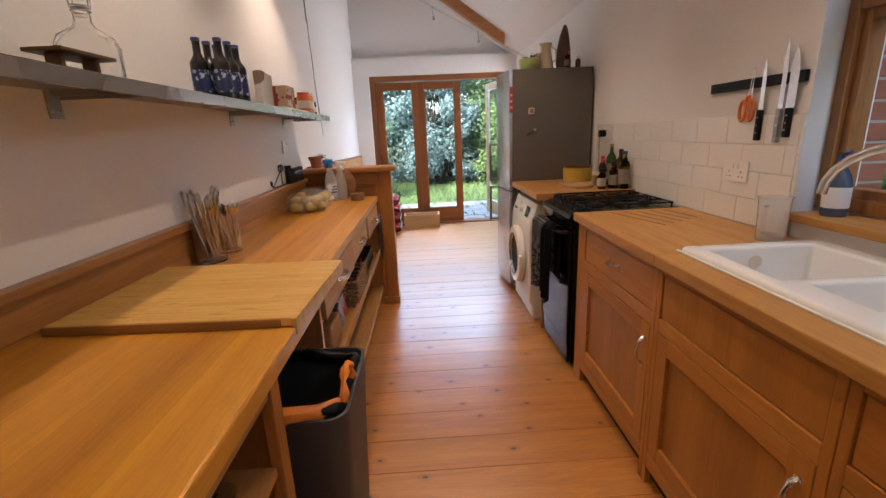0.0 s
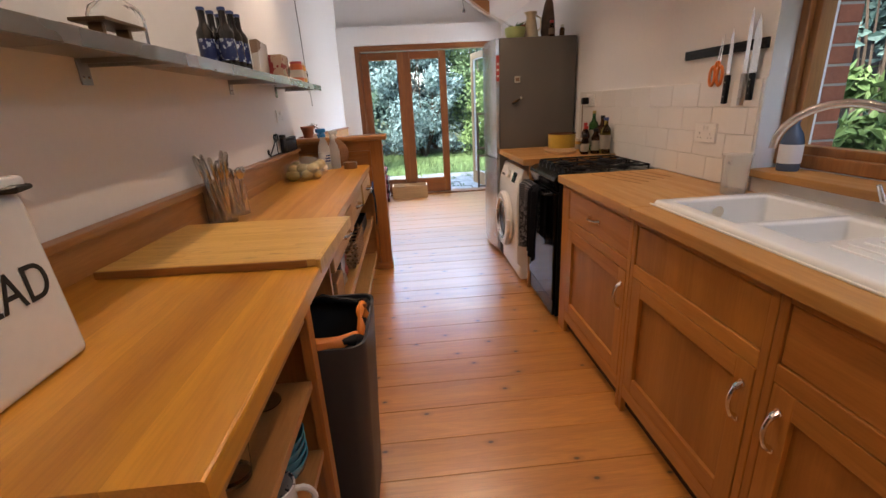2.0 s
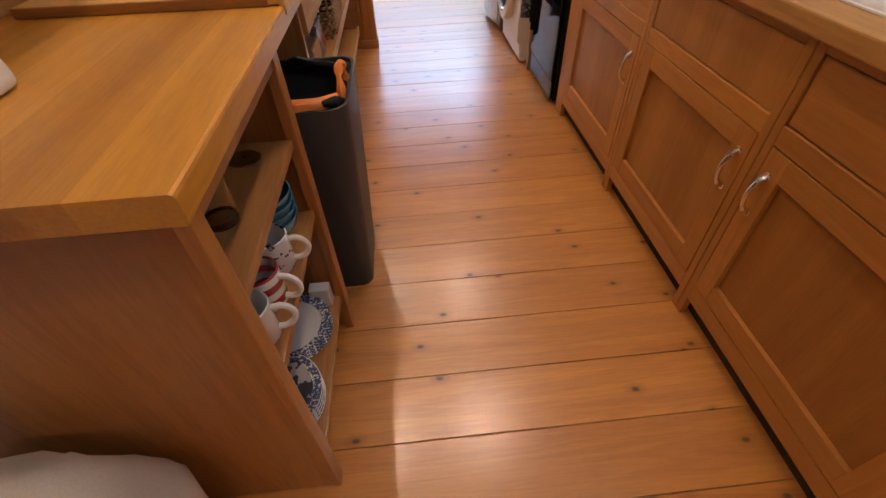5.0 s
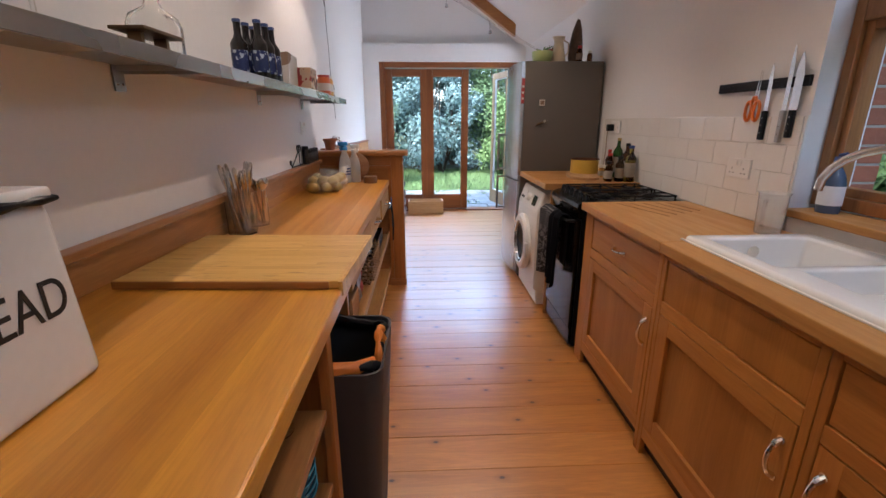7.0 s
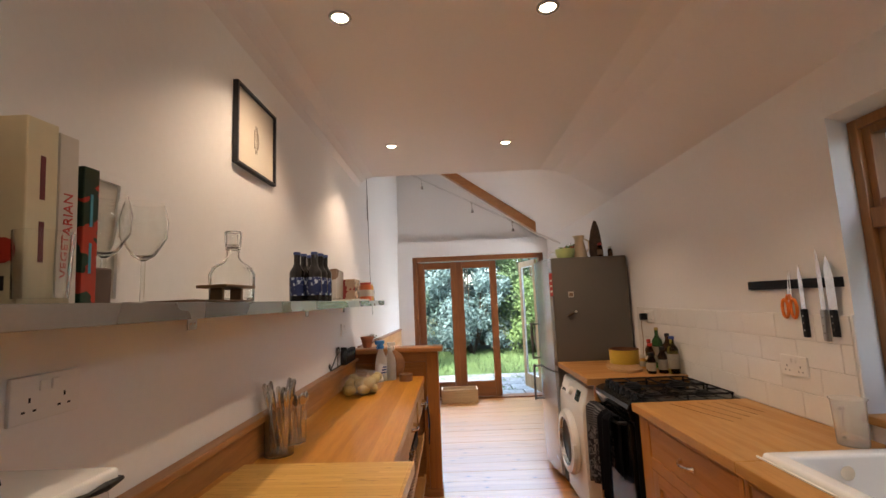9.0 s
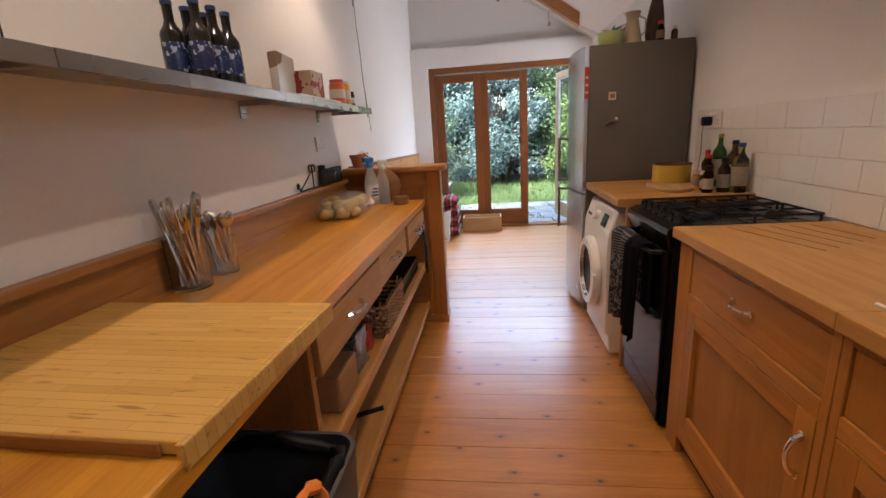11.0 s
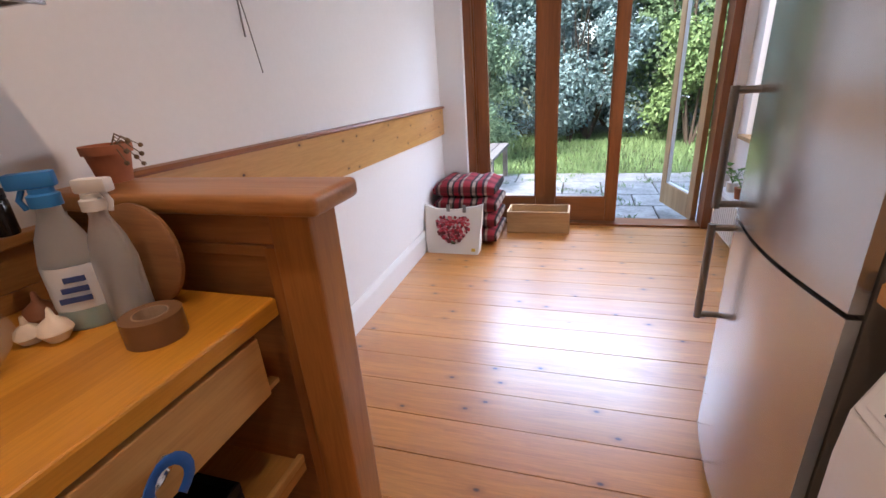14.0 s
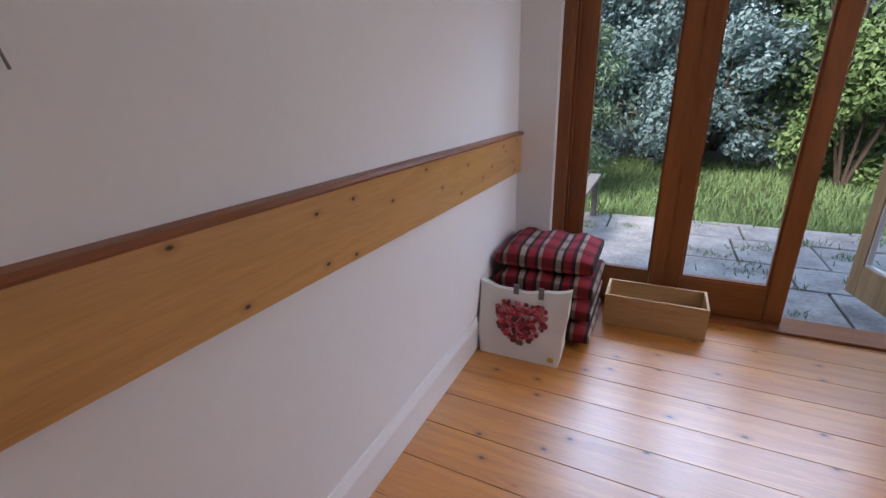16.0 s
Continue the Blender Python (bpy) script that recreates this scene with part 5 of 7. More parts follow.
# bag of potatoes
pot_mat = paint("potato_skin", (0.40, 0.28, 0.065), 0.6, var=0.2, bump=0.2, wide=12)
pb = thing("potato_bag", (-0.70, 2.98, 0.893), "clear plastic bag of pale potatoes lying on the worktop", "potato bag")
rp = random.Random(8)
for i in range(19):
    cx, cy = -0.675 + rp.uniform(-0.09, 0.09), 2.93 + rp.uniform(-0.17, 0.17)
    cz = 0.893 + (0.034 if i < 11 else 0.072)
    bm = bmesh.new()
    bmesh.ops.create_icosphere(bm, subdivisions=2, radius=0.036, matrix=Matrix.Translation((cx, cy, cz)) @ Matrix.Rotation(rp.uniform(0, 3), 4, "Z") @ Matrix.Diagonal((1.25, 0.95, 0.88, 1)))
    part("potato", lumpy(bm, 0.004, 30, i), pot_mat, pb, smooth=True)
bm = bmesh.new()
bmesh.ops.create_icosphere(bm, subdivisions=4, radius=1.0, matrix=Matrix.Translation((-0.675, 2.93, 0.945)) @ Matrix.Diagonal((0.145, 0.25, 0.078, 1)))
for v in bm.verts:
    v.co += noise.noise_vector(v.co * 14) * 0.016 + noise.noise_vector(v.co * 45) * 0.005
    v.co.z = max(v.co.z, 0.8945)
n = Nodes("thin_plastic")
n.b.inputs["Base Color"].default_value = (0.93, 0.93, 0.88, 1)
n.b.inputs["Alpha"].default_value = 0.13
n.b.inputs["Roughness"].default_value = 0.12
n.b.inputs["IOR"].default_value = 1.08
n.b.inputs["Coat Weight"].default_value = 0.5
part("film", bm, n.m, pb, "crinkled clear plastic", smooth=True)
skin = paint("garlic_skin", (0.72, 0.62, 0.50), 0.6, var=0.12, bump=0.2)
red_skin = paint("onion_skin", (0.35, 0.14, 0.07), 0.45, var=0.2)
for k, (gx, gy, gr, gm) in enumerate(((-0.60, 3.20, 0.028, skin), (-0.655, 3.26, 0.026, red_skin), (-0.64, 3.18, 0.024, skin), (-0.70, 3.24, 0.03, red_skin))):
    o = part("garlic" if gm is skin else "onion", lumpy(lathe([(0, 0), (gr * 0.6, 0.002), (gr, gr * 0.7), (gr * 0.8, gr * 1.3), (gr * 0.25, gr * 1.7), (gr * 0.12, gr * 2.3), (0, gr * 2.4)], (gx, gy, 0.8935), 16), 0.002, 40, k), gm, None, smooth=True)
    tagged(o, "pale papery garlic bulb on the worktop" if gm is skin else "small brown onion on the worktop", "garlic" if gm is skin else "onion", "vegetables on the worktop")

# spray bottles, round board, tape roll, flowerpot
blue_plastic = paint("blue_plastic", (0.03, 0.22, 0.55), 0.35, var=0.05, bump=0)
frost = glass("frosted_plastic", (0.90, 0.93, 0.94), 0.3, 1.2)
frost.node_tree.nodes["Principled BSDF"].inputs["Transmission Weight"].default_value = 0.75
teal_liquid = paint("teal_liquid", (0.12, 0.38, 0.34), 0.2, bump=0)
label_white = paint("label_white", (0.72, 0.74, 0.76), 0.5, var=0.05, bump=0)
label_navy = paint("label_navy", (0.03, 0.06, 0.20), 0.5, bump=0)


def spray(at, r, h, head, liquid, label, turn, with_label):
    s = thing("spray_bottle", (0, 0, 0), label, "spray bottle", "spray bottles")
    part("bottle", lathe([(0, 0), (r * 0.95, 0), (r, 0.008), (r, h * 0.45), (r * 0.8, h * 0.60), (r * 0.42, h * 0.74), (r * 0.40, h * 0.80), (0, h * 0.80)], (0, 0, 0), 24, squash=(1, 0.72)), frost, s, smooth=True)
    part("liquid", lathe([(0, 0.002), (r * 0.92, 0.004), (r * 0.94, h * 0.14), (0, h * 0.14)], (0, 0, 0), 24, squash=(1, 0.70)), liquid, s, smooth=True)
    bm = lathe([(0, h * 0.79), (r * 0.52, h * 0.79), (r * 0.52, h * 0.86), (r * 0.4, h * 0.87), (r * 0.4, h * 0.90), (0, h * 0.90)], (0, 0, 0), 16)
    box(-r * 0.55, r * 0.95, -r * 0.3, r * 0.3, h * 0.90, h * 0.995, 0.006, bm=bm)
    tube([(r * 0.55, 0, h * 0.90), (r * 0.75, 0, h * 0.84), (r * 0.62, 0, h * 0.78)], 0.005, 8, bm)
    part("trigger_head", bm, head, s, smooth=True)
    if with_label:
        bm = lathe([(r + 0.0008, h * 0.14), (r + 0.001, h * 0.145), (r + 0.001, h * 0.42), (r + 0.0008, h * 0.425)], (0, 0, 0), 24, squash=(1, 0.73))
        part("label", bm, label_white, s, smooth=True)
        for k in range(3):
            part("print_bar", box(-r * 0.5, r * 0.55 - 0.008 * k, r * 0.73 + 0.0012, r * 0.73 + 0.0035, h * (0.20 + 0.065 * k), h * (0.235 + 0.065 * k)), label_navy, s)
    s.matrix_world = pose(*at, 0, 0, turn)
    return s


spray((-0.60, 3.265, 0.8935), 0.047, 0.30, blue_plastic, teal_liquid, "clear spray bottle with a blue trigger head and teal liquid", 222, True)
spray((-0.535, 3.300, 0.8935), 0.042, 0.28, white_plastic, frost, "clear spray bottle with a white trigger head", 15, False)
rb = lathe([(0, -0.009), (0.102, -0.009), (0.108, -0.004), (0.108, 0.004), (0.102, 0.009), (0, 0.009)], (0, 0, 0), 40, axis="y")
bmesh.ops.transform(rb, matrix=Matrix.Translation((-0.54, 3.352, 1.0012)) @ Matrix.Rotation(radians(-5), 4, "X"), verts=rb.verts)
tagged(part("round_board", rb, wood("board_wood", (0.22, 0.09, 0.03), (0.36, 0.17, 0.06), "x", 0.5), smooth=True), "round dark wooden board leaning on the end panel", "chopping board")
tr = thing("tape_roll", (-0.415, 3.245, 0.893), "roll of brown parcel tape on the worktop", "tape roll")
part("tape", lathe([(0.030, 0), (0.050, 0), (0.050, 0.048), (0.030, 0.048), (0.030, 0)], (-0.415, 3.245, 0.8935), 28), paint("tape_brown", (0.20, 0.10, 0.045), 0.3, bump=0.05), tr, smooth=True)
part("core", lathe([(0.027, 0), (0.0298, 0), (0.0298, 0.049), (0.027, 0.049), (0.027, 0)], (-0.415, 3.245, 0.8935), 24), paint("card", (0.42, 0.30, 0.2), 0.8), tr)
terracotta = paint("terracotta", (0.38, 0.13, 0.06), 0.8, var=0.15, bump=0.2)
fp = thing("flowerpot", (-0.75, 3.51, 1.118), "small terracotta flowerpot with a dried plant", "flowerpot")
part("pot", lathe([(0, 0), (0.034, 0), (0.046, 0.065), (0.052, 0.066), (0.053, 0.086), (0.045, 0.086), (0.044, 0.07), (0, 0.068)], (-0.75, 3.51, 1.1185), 24), terracotta, fp, smooth=True)
rt = random.Random(3)
bm = bmesh.new()
for i in range(9):
    a = rt.uniform(-0.4, 2.2)
    p0 = Vector((-0.745, 3.51, 1.185))
    p2 = p0 + Vector((0.085 * math.cos(a) * rt.uniform(0.5, 1), 0.06 * math.sin(a), rt.uniform(-0.04, 0.035)))
    p1 = p0.lerp(p2, 0.5) + Vector((0, 0, 0.03))
    tube([p0, p1, p2], [0.0016, 0.0014, 0.001], 5, bm)
    bmesh.ops.create_icosphere(bm, subdivisions=1, radius=0.006, matrix=Matrix.Translation(p2))
part("dry_plant", bm, paint("dry_stem", (0.16, 0.10, 0.05), 0.8), fp)

# blue cloth and keys hung on the end drawer handle
hk = thing("hanging_pouch", (-0.25, 3.03, 0.6), "blue and dark teal ribbons hung from a drawer handle", "ribbons")
navy = paint("navy_cloth", (0.004, 0.018, 0.03), 0.85, var=0.3, bump=0.3, spec=0.1)
ribbon_blue = paint("blue_cloth", (0.008, 0.10, 0.38), 0.5, var=0.2, bump=0.2)


def ribbon(points, width, material, label=""):
    """A flat woven band along a line of places, broad across the y axis."""
    bm = tube(points, [width] * len(points), 8)
    for v in bm.verts:
        k = min(points, key=lambda p: (Vector(p) - v.co).length)
        v.co.x = k[0] + (v.co.x - k[0]) * 0.22
    part("ribbon", lumpy(bm, 0.003, 34), material, hk, label, smooth=True)


ribbon(arc((-0.252, 3.075, 0.77), 0.034, -70, 230, "yz", 14), 0.010, ribbon_blue, "bright blue ribbon loop")
ribbon([(-0.250, 3.04, 0.76), (-0.242, 3.03, 0.70), (-0.238, 3.045, 0.63), (-0.244, 3.05, 0.55), (-0.246, 3.045, 0.50)], 0.020, navy)
ribbon([(-0.254, 3.02, 0.755), (-0.240, 2.985, 0.70), (-0.238, 2.975, 0.62), (-0.242, 2.99, 0.545)], 0.012, navy)
ribbon([(-0.252, 3.05, 0.75), (-0.246, 3.075, 0.68), (-0.248, 3.08, 0.60)], 0.011, ribbon_blue)
part("clip", tube([(-0.258, 2.95, 0.752), (-0.252, 3.0, 0.772), (-0.252, 3.05, 0.768)], 0.006, 8), chrome, hk, "steel clip", smooth=True)

# ---- crockery on the open shelves ----
for gx, gy in ((-0.325, 0.735), (-0.43, 0.66), (-0.50, 0.76)):
    g = lathe([(0, 0), (0.034, 0.001), (0.034, 0.003), (0.004, 0.006), (0.004, 0.065), (0.02, 0.075), (0.036, 0.105), (0.037, 0.14), (0.03, 0.165), (0.0285, 0.165), (0.035, 0.14), (0.034, 0.106), (0.018, 0.079), (0, 0.072)], (gx, gy, 0.7125), 24)
    tagged(part("wine_glass", g, clear_glass, smooth=True), "stemmed clear wine glass on the upper shelf", "wine glass", "glasses on the shelf")
for gx, gy in ((-0.315, 0.53), (-0.44, 0.47), (-0.34, 0.41)):
    g = lathe([(0, 0), (0.028, 0), (0.030, 0.012), (0.038, 0.13), (0.036, 0.13), (0.028, 0.016), (0, 0.014)], (gx, gy, 0.7125), 24)
    tagged(part("drinking_glass", g, clear_glass, smooth=True), "tall clear drinking glass on the upper shelf", "glass", "glasses on the shelf")
blue_glaze = paint("blue_glaze", (0.06, 0.23, 0.32), 0.2, var=0.2, bump=0, coat=0.4)
for i in range(4):
    b = lathe([(0, 0), (0.03, 0), (0.034, 0.006), (0.058, 0.03), (0.066, 0.058), (0.063, 0.058), (0.054, 0.032), (0.03, 0.012), (0, 0.01)], (-0.318, 0.725, 0.5105 + 0.021 * i), 28)
    tagged(part("bowl", b, blue_glaze, smooth=True), "blue glazed stoneware bowl in a stack", "bowl", "stack of bowls")
china = paint("china", (0.78, 0.75, 0.70), 0.15, var=0.03, bump=0, coat=0.3)


def stripes(name, base, band, scale, offset, axis=2):
    n = Nodes(name)
    v = n.coords((1, 1, 1), False)
    sep = n.add("SeparateXYZ", Vector=v)
    f = n.math("FRACT", n.math("MULTIPLY", n.math("ADD", sep.outputs[axis], offset), scale))
    n.to(n.mix(base, band, n.math("GREATER_THAN", f, 0.5)), "Base Color")
    n.b.inputs["Roughness"].default_value = 0.18
    return n.m


def speckle(name, base, spot, scale, cut):
    n = Nodes(name)
    v = n.coords((1, 1, 1), False)
    vo = n.add("TexNoise", Vector=v, Scale=scale, Detail=3.0)
    n.to(n.mix(base, spot, n.math("GREATER_THAN", vo.outputs["Fac"], cut)), "Base Color")
    n.b.inputs["Roughness"].default_value = 0.18
    return n.m


def mug(at, m, label, turn=0.0):
    c = thing("mug", (0, 0, 0), label, "mug", "mugs on the shelf")
    part("cup", lathe([(0, 0), (0.036, 0), (0.040, 0.006), (0.041, 0.088), (0.0385, 0.09), (0.036, 0.086), (0.035, 0.01), (0, 0.008)], (0, 0, 0), 28), m, c, smooth=True)
    part("handle", tube([(0.039, 0, 0.074)] + arc((0.046, 0, 0.046), 0.030, 70, -80, "xz", 10) + [(0.039, 0, 0.018)], 0.0065, 8), china, c, smooth=True)
    c.matrix_world = pose(*at, 0, 0, turn)


mug((-0.292, 0.615, 0.5105), speckle("mug_floral", (0.74, 0.72, 0.68), (0.03, 0.035, 0.05), 70, 0.58), "white mug with a dark floral print", 5)
mug((-0.292, 0.515, 0.5105), stripes("mug_striped", (0.74, 0.70, 0.66), (0.42, 0.035, 0.035), 28, 0.004), "white mug with broad red stripes", -8)
mug((-0.292, 0.425, 0.5105), china, "plain cream ceramic mug on the shelf", 10)
plate_band = Nodes("plate_print")
v = plate_band.coords((1, 1, 1), False)
ln = plate_band.add("VectorMath", )
ln.operation = "LENGTH"
flat = plate_band.add("Mapping", Vector=v)
flat.inputs["Scale"].default_value = (1, 1, 0)
plate_band.t.links.new(flat.outputs["Vector"], ln.inputs[0])
inside = plate_band.math("MULTIPLY", plate_band.math("GREATER_THAN", ln.outputs["Value"], 0.088), plate_band.math("LESS_THAN", ln.outputs["Value"], 0.118))
nz = plate_band.add("TexNoise", Vector=v, Scale=150.0, Detail=3.0)
fac = plate_band.math("MULTIPLY", inside, plate_band.math("GREATER_THAN", nz.outputs["Fac"], 0.45))
plate_band.to(plate_band.mix((0.74, 0.72, 0.68), (0.10, 0.12, 0.20), fac), "Base Color")
plate_band.b.inputs["Roughness"].default_value = 0.15


def plate(at, r, tilt, m, label):
    k = r / 0.12
    bm = lathe([(0, 0), (0.06, 0), (0.066, 0.004), (0.085, 0.010), (0.118, 0.019), (0.12, 0.021), (0.117, 0.0225), (0.083, 0.014), (0.064, 0.008), (0, 0.007)], (0, 0, 0), 44)
    bmesh.ops.scale(bm, vec=(k, k, k), verts=bm.verts)
    o = part("plate", bm, m, smooth=True)
    tagged(o, label, "plate", "plates on the bottom shelf")
    o.matrix_world = pose(*at, 0, tilt, 0)


for i in range(3):
    plate((-0.362, 0.672, 0.1705 + 0.013 * i), 0.118, 0, plate_band.m, "white plate with a dark blue printed border")
grey_swirl = speckle("plate_swirl", (0.55, 0.54, 0.52), (0.08, 0.09, 0.10), 22, 0.52)
for i in range(5):
    plate((-0.362, 0.455, 0.1705 + 0.013 * i), 0.12 if i < 4 else 0.10, 0, plate_band.m if i < 4 else grey_swirl, "white printed dinner plate in a stack" if i < 4 else "grey swirled plate on top of a stack")
tagged(part("butter_dish", box(-0.315, -0.255, 0.765, 0.80, 0.1705, 0.245, 0.006), china), "small white ceramic block on the bottom shelf", "butter dish")

# white cloth sack by the end of the unit
bm = bmesh.new()
bmesh.ops.create_icosphere(bm, subdivisions=4, radius=1.0, matrix=Matrix.Translation((-0.60, 0.15, 0.29)) @ Matrix.Diagonal((0.20, 0.145, 0.30, 1)))
for v in bm.verts:
    v.co += noise.noise_vector(v.co * 7) * 0.035 + noise.noise_vector(v.co * 22) * 0.010
    v.co.z = max(0.001, v.co.z)
    v.co.y = min(0.311, v.co.y)
cream_cloth = paint("cream_cloth", (0.62, 0.55, 0.45), 0.9, var=0.1, bump=0.3, grain=200)
tagged(part("cloth_sack", bm, cream_cloth, smooth=True), "crumpled cream cloth sack on the floor by the shelf unit", "sack")

# ---- goods on the shelves under the drawers ----
wick = paint("wicker", (0.30, 0.17, 0.08), 0.6, var=0.25, bump=0.3)
wb = thing("wicker_basket", (-0.44, 2.42, 0.456), "woven wicker basket of bottles on the shelf", "basket")
for side in range(4):
    for k in range(7):
        bm = bmesh.new()
        z = 0.462 + 0.023 * k
        f = 1 + 0.06 * k / 6
        hx, hy = 0.115 * f, 0.165 * f
        cs = [(-hx, -hy), (hx, -hy), (hx, hy), (-hx, hy)]
        a, b = cs[side], cs[(side + 1) % 4]
        pts = []
        for s in range(17):
            t = s / 16
            w = 0.005 * (1 if (s + k) % 2 else -1)
            nx, ny = (0, -1) if side == 0 else (1, 0) if side == 1 else (0, 1) if side == 2 else (-1, 0)
            pts.append((-0.425 + a[0] + (b[0] - a[0]) * t + nx * w, 2.42 + a[1] + (b[1] - a[1]) * t + ny * w, z))
        part("weave", tube(pts, 0.0075, 6, bm), wick, wb, smooth=True)
for side, n_st in ((0, 5), (1, 8), (2, 5), (3, 8)):
    for s in range(n_st):
        t = (s + 0.5) / n_st
        hx, hy = 0.115, 0.165
        cs = [(-hx, -hy), (hx, -hy), (hx, hy), (-hx, hy)]
        a, b = cs[side], cs[(side + 1) % 4]
        p = Vector((-0.425 + a[0] + (b[0] - a[0]) * t, 2.42 + a[1] + (b[1] - a[1]) * t, 0.457))
        q = Vector((-0.425 + (p.x + 0.425) * 1.07, 2.42 + (p.y - 2.42) * 1.07, 0.63))
        part("stake", tube([p, q], 0.004, 6), wick, wb)
part("base", box(-0.53, -0.32, 2.27, 2.57, 0.4565, 0.466), wick, wb)
green_glass = glass("green_glass", (0.06, 0.20, 0.05), 0.02)
brown_glass = glass("brown_glass", (0.20, 0.07, 0.02), 0.02)
cream_cap = paint("cream_cap", (0.65, 0.6, 0.5), 0.4)
bottle("wine_bottle", (-0.42, 2.34, 0.4665), 0.036, 0.20, green_glass, cream_cap, "green glass bottle standing in the basket", "bottle", lab=label_white)
bottle("wine_bottle", (-0.44, 2.47, 0.4665), 0.036, 0.19, green_glass, cream_cap, "green glass bottle standing in the basket", "bottle")
red_pack = paint("red_pack", (0.42, 0.05, 0.04), 0.4, var=0.1)
kraft = paint("kraft", (0.22, 0.15, 0.10), 0.7, var=0.3, bump=0.3, wide=9)
foil = paint("foil_bag", (0.28, 0.28, 0.30), 0.3, 0.6, var=0.4, bump=0.6, wide=14)
for k, (y0, y1, x0, h, m, lb) in enumerate(((2.09, 2.21, -0.46, 0.10, red_pack, "red paper food packet on the shelf"), (1.94, 2.08, -0.52, 0.15, foil, "crumpled silvery food bag on the shelf"), (1.72, 1.90, -0.50, 0.13, wood("crate_pine", (0.4, 0.2, 0.08), (0.55, 0.32, 0.14), "y", 0.6), "low wooden box on the shelf"))):
    bm = box(x0, -0.36 + 0.015 * k, y0, y1, 0.4565, 0.4565 + h, 0.012, 2)
    if k < 2:
        bmesh.ops.subdivide_edges(bm, edges=[e for e in bm.edges if e.calc_length() > 0.05], cuts=5, use_grid_fill=True)
    tagged(part("food_packet" if k < 2 else "wooden_box", lumpy(bm, 0.018 if k < 2 else 0.0, 24, k), m, smooth=k < 2), lb, "packet" if k < 2 else "box")
st_pan = thing("saucepan", (-0.5, 1.98, 0.156), "dented steel saucepan on the bottom shelf", "saucepan")
part("pan", lathe([(0, 0), (0.10, 0), (0.105, 0.01), (0.106, 0.11), (0.11, 0.112), (0.102, 0.112), (0.10, 0.012), (0, 0.01)], (-0.5, 1.98, 0.1565), 32), steel, st_pan, smooth=True)
part("handle", tube([(-0.40, 2.0, 0.245), (-0.30, 2.05, 0.25)], 0.010, 8), black_plastic, st_pan)
for k, (y0, y1, h, m, lb) in enumerate(((2.25, 2.62, 0.17, grey_wood, "weathered wooden crate on the bottom shelf"), (2.70, 3.0, 0.14, paint("grey_box", (0.16, 0.15, 0.14), 0.6), "grey storage box on the bottom shelf"))):
    c = thing("storage_crate", (-0.6, (y0 + y1) / 2, 0.156), lb, "crate")
    part("side", box(-0.80, -0.45, y0, y0 + 0.012, 0.156, 0.156 + h), m, c)
    part("side", box(-0.80, -0.45, y1 - 0.012, y1, 0.156, 0.156 + h), m, c)
    part("side", box(-0.462, -0.45, y0 + 0.012, y1 - 0.012, 0.156, 0.156 + h), m, c)
    part("bottom", box(-0.80, -0.462, y0 + 0.012, y1 - 0.012, 0.156, 0.166), m, c)
for k in range(3):
    c = thing("roasting_tray", (-0.55, 2.95, 0.46 + 0.03 * k), "dark metal baking tray stacked on the shelf", "baking tray", "stacked baking trays")
    z = 0.4565 + 0.03 * k
    part("tray", box(-0.80, -0.34, 2.68, 3.25, z, z + 0.006, 0.002), black_iron, c)
    for a in ((-0.80, -0.794, 2.68, 3.25), (-0.346, -0.34, 2.68, 3.25), (-0.794, -0.346, 2.68, 2.686), (-0.794, -0.346, 3.244, 3.25)):
        part("lip", box(*a, z + 0.006, z + 0.028), black_iron, c)

# ---- sockets ----


def socket(at, way, w, label, switches=2):
    s = thing("wall_socket", at, label, "socket", "sockets")
    x, y, z = at
    d = 1 if way == "e" else -1

    def slab(o0, o1, y0, y1, z0, z1, bev=0.0):
        a, b = sorted((x + d * o0, x + d * o1))
        return box(a, b, y + y0, y + y1, z + z0, z + z1, bev)
    part("plate", slab(0.0005, 0.009, -w / 2, w / 2, -0.043, 0.043, 0.003), white_plastic, s)
    for c in ((-w / 4, w / 4) if switches == 2 else (0,)):
        for k, (py, pz, ww, hh) in enumerate(((0, -0.002, 0.004, 0.009), (-0.011, -0.022, 0.007, 0.004), (0.011, -0.022, 0.007, 0.004))):
            part("pin_hole", slab(0.0091, 0.0096, c + py - ww / 2, c + py + ww / 2, pz - hh / 2, pz + hh / 2), black_plastic, s)
        sw = c * 0.35
        part("switch", slab(0.0091, 0.0135, sw - 0.007, sw + 0.007, 0.012, 0.032, 0.002), white_plastic, s)
    return s


socket((XL, 0.797, 1.322), "e", 0.147, "white double wall socket under the steel shelf")
socket((XL, 3.13, 1.292), "e", 0.147, "white double wall socket by the iron rack")
socket((XL, 4.20, 0.27), "e", 0.147, "white double wall socket low on the wall")
socket((XR - 0.0125, 1.90, 1.128), "w", 0.147, "white double wall socket on the tiles")
s2 = socket((XR - 0.0125, 3.255, 1.292), "w", 0.147, "white double wall socket with a black plug in it")
part("plug", box(XR - 0.070, XR - 0.022, 3.27, 3.315, 1.262, 1.312, 0.010), black_plastic, s2, "black plug")
pts = [(XR - 0.06, 3.295, 1.262), (XR - 0.062, 3.30, 1.22), (XR - 0.05, 3.32, 1.12), (XR - 0.04, 3.36, 1.02), (XR - 0.04, 3.40, 0.942)]
part("flex", tube(pts, 0.0035, 6), paint("beige_flex", (0.35, 0.26, 0.18), 0.5), s2, "trailing flex")

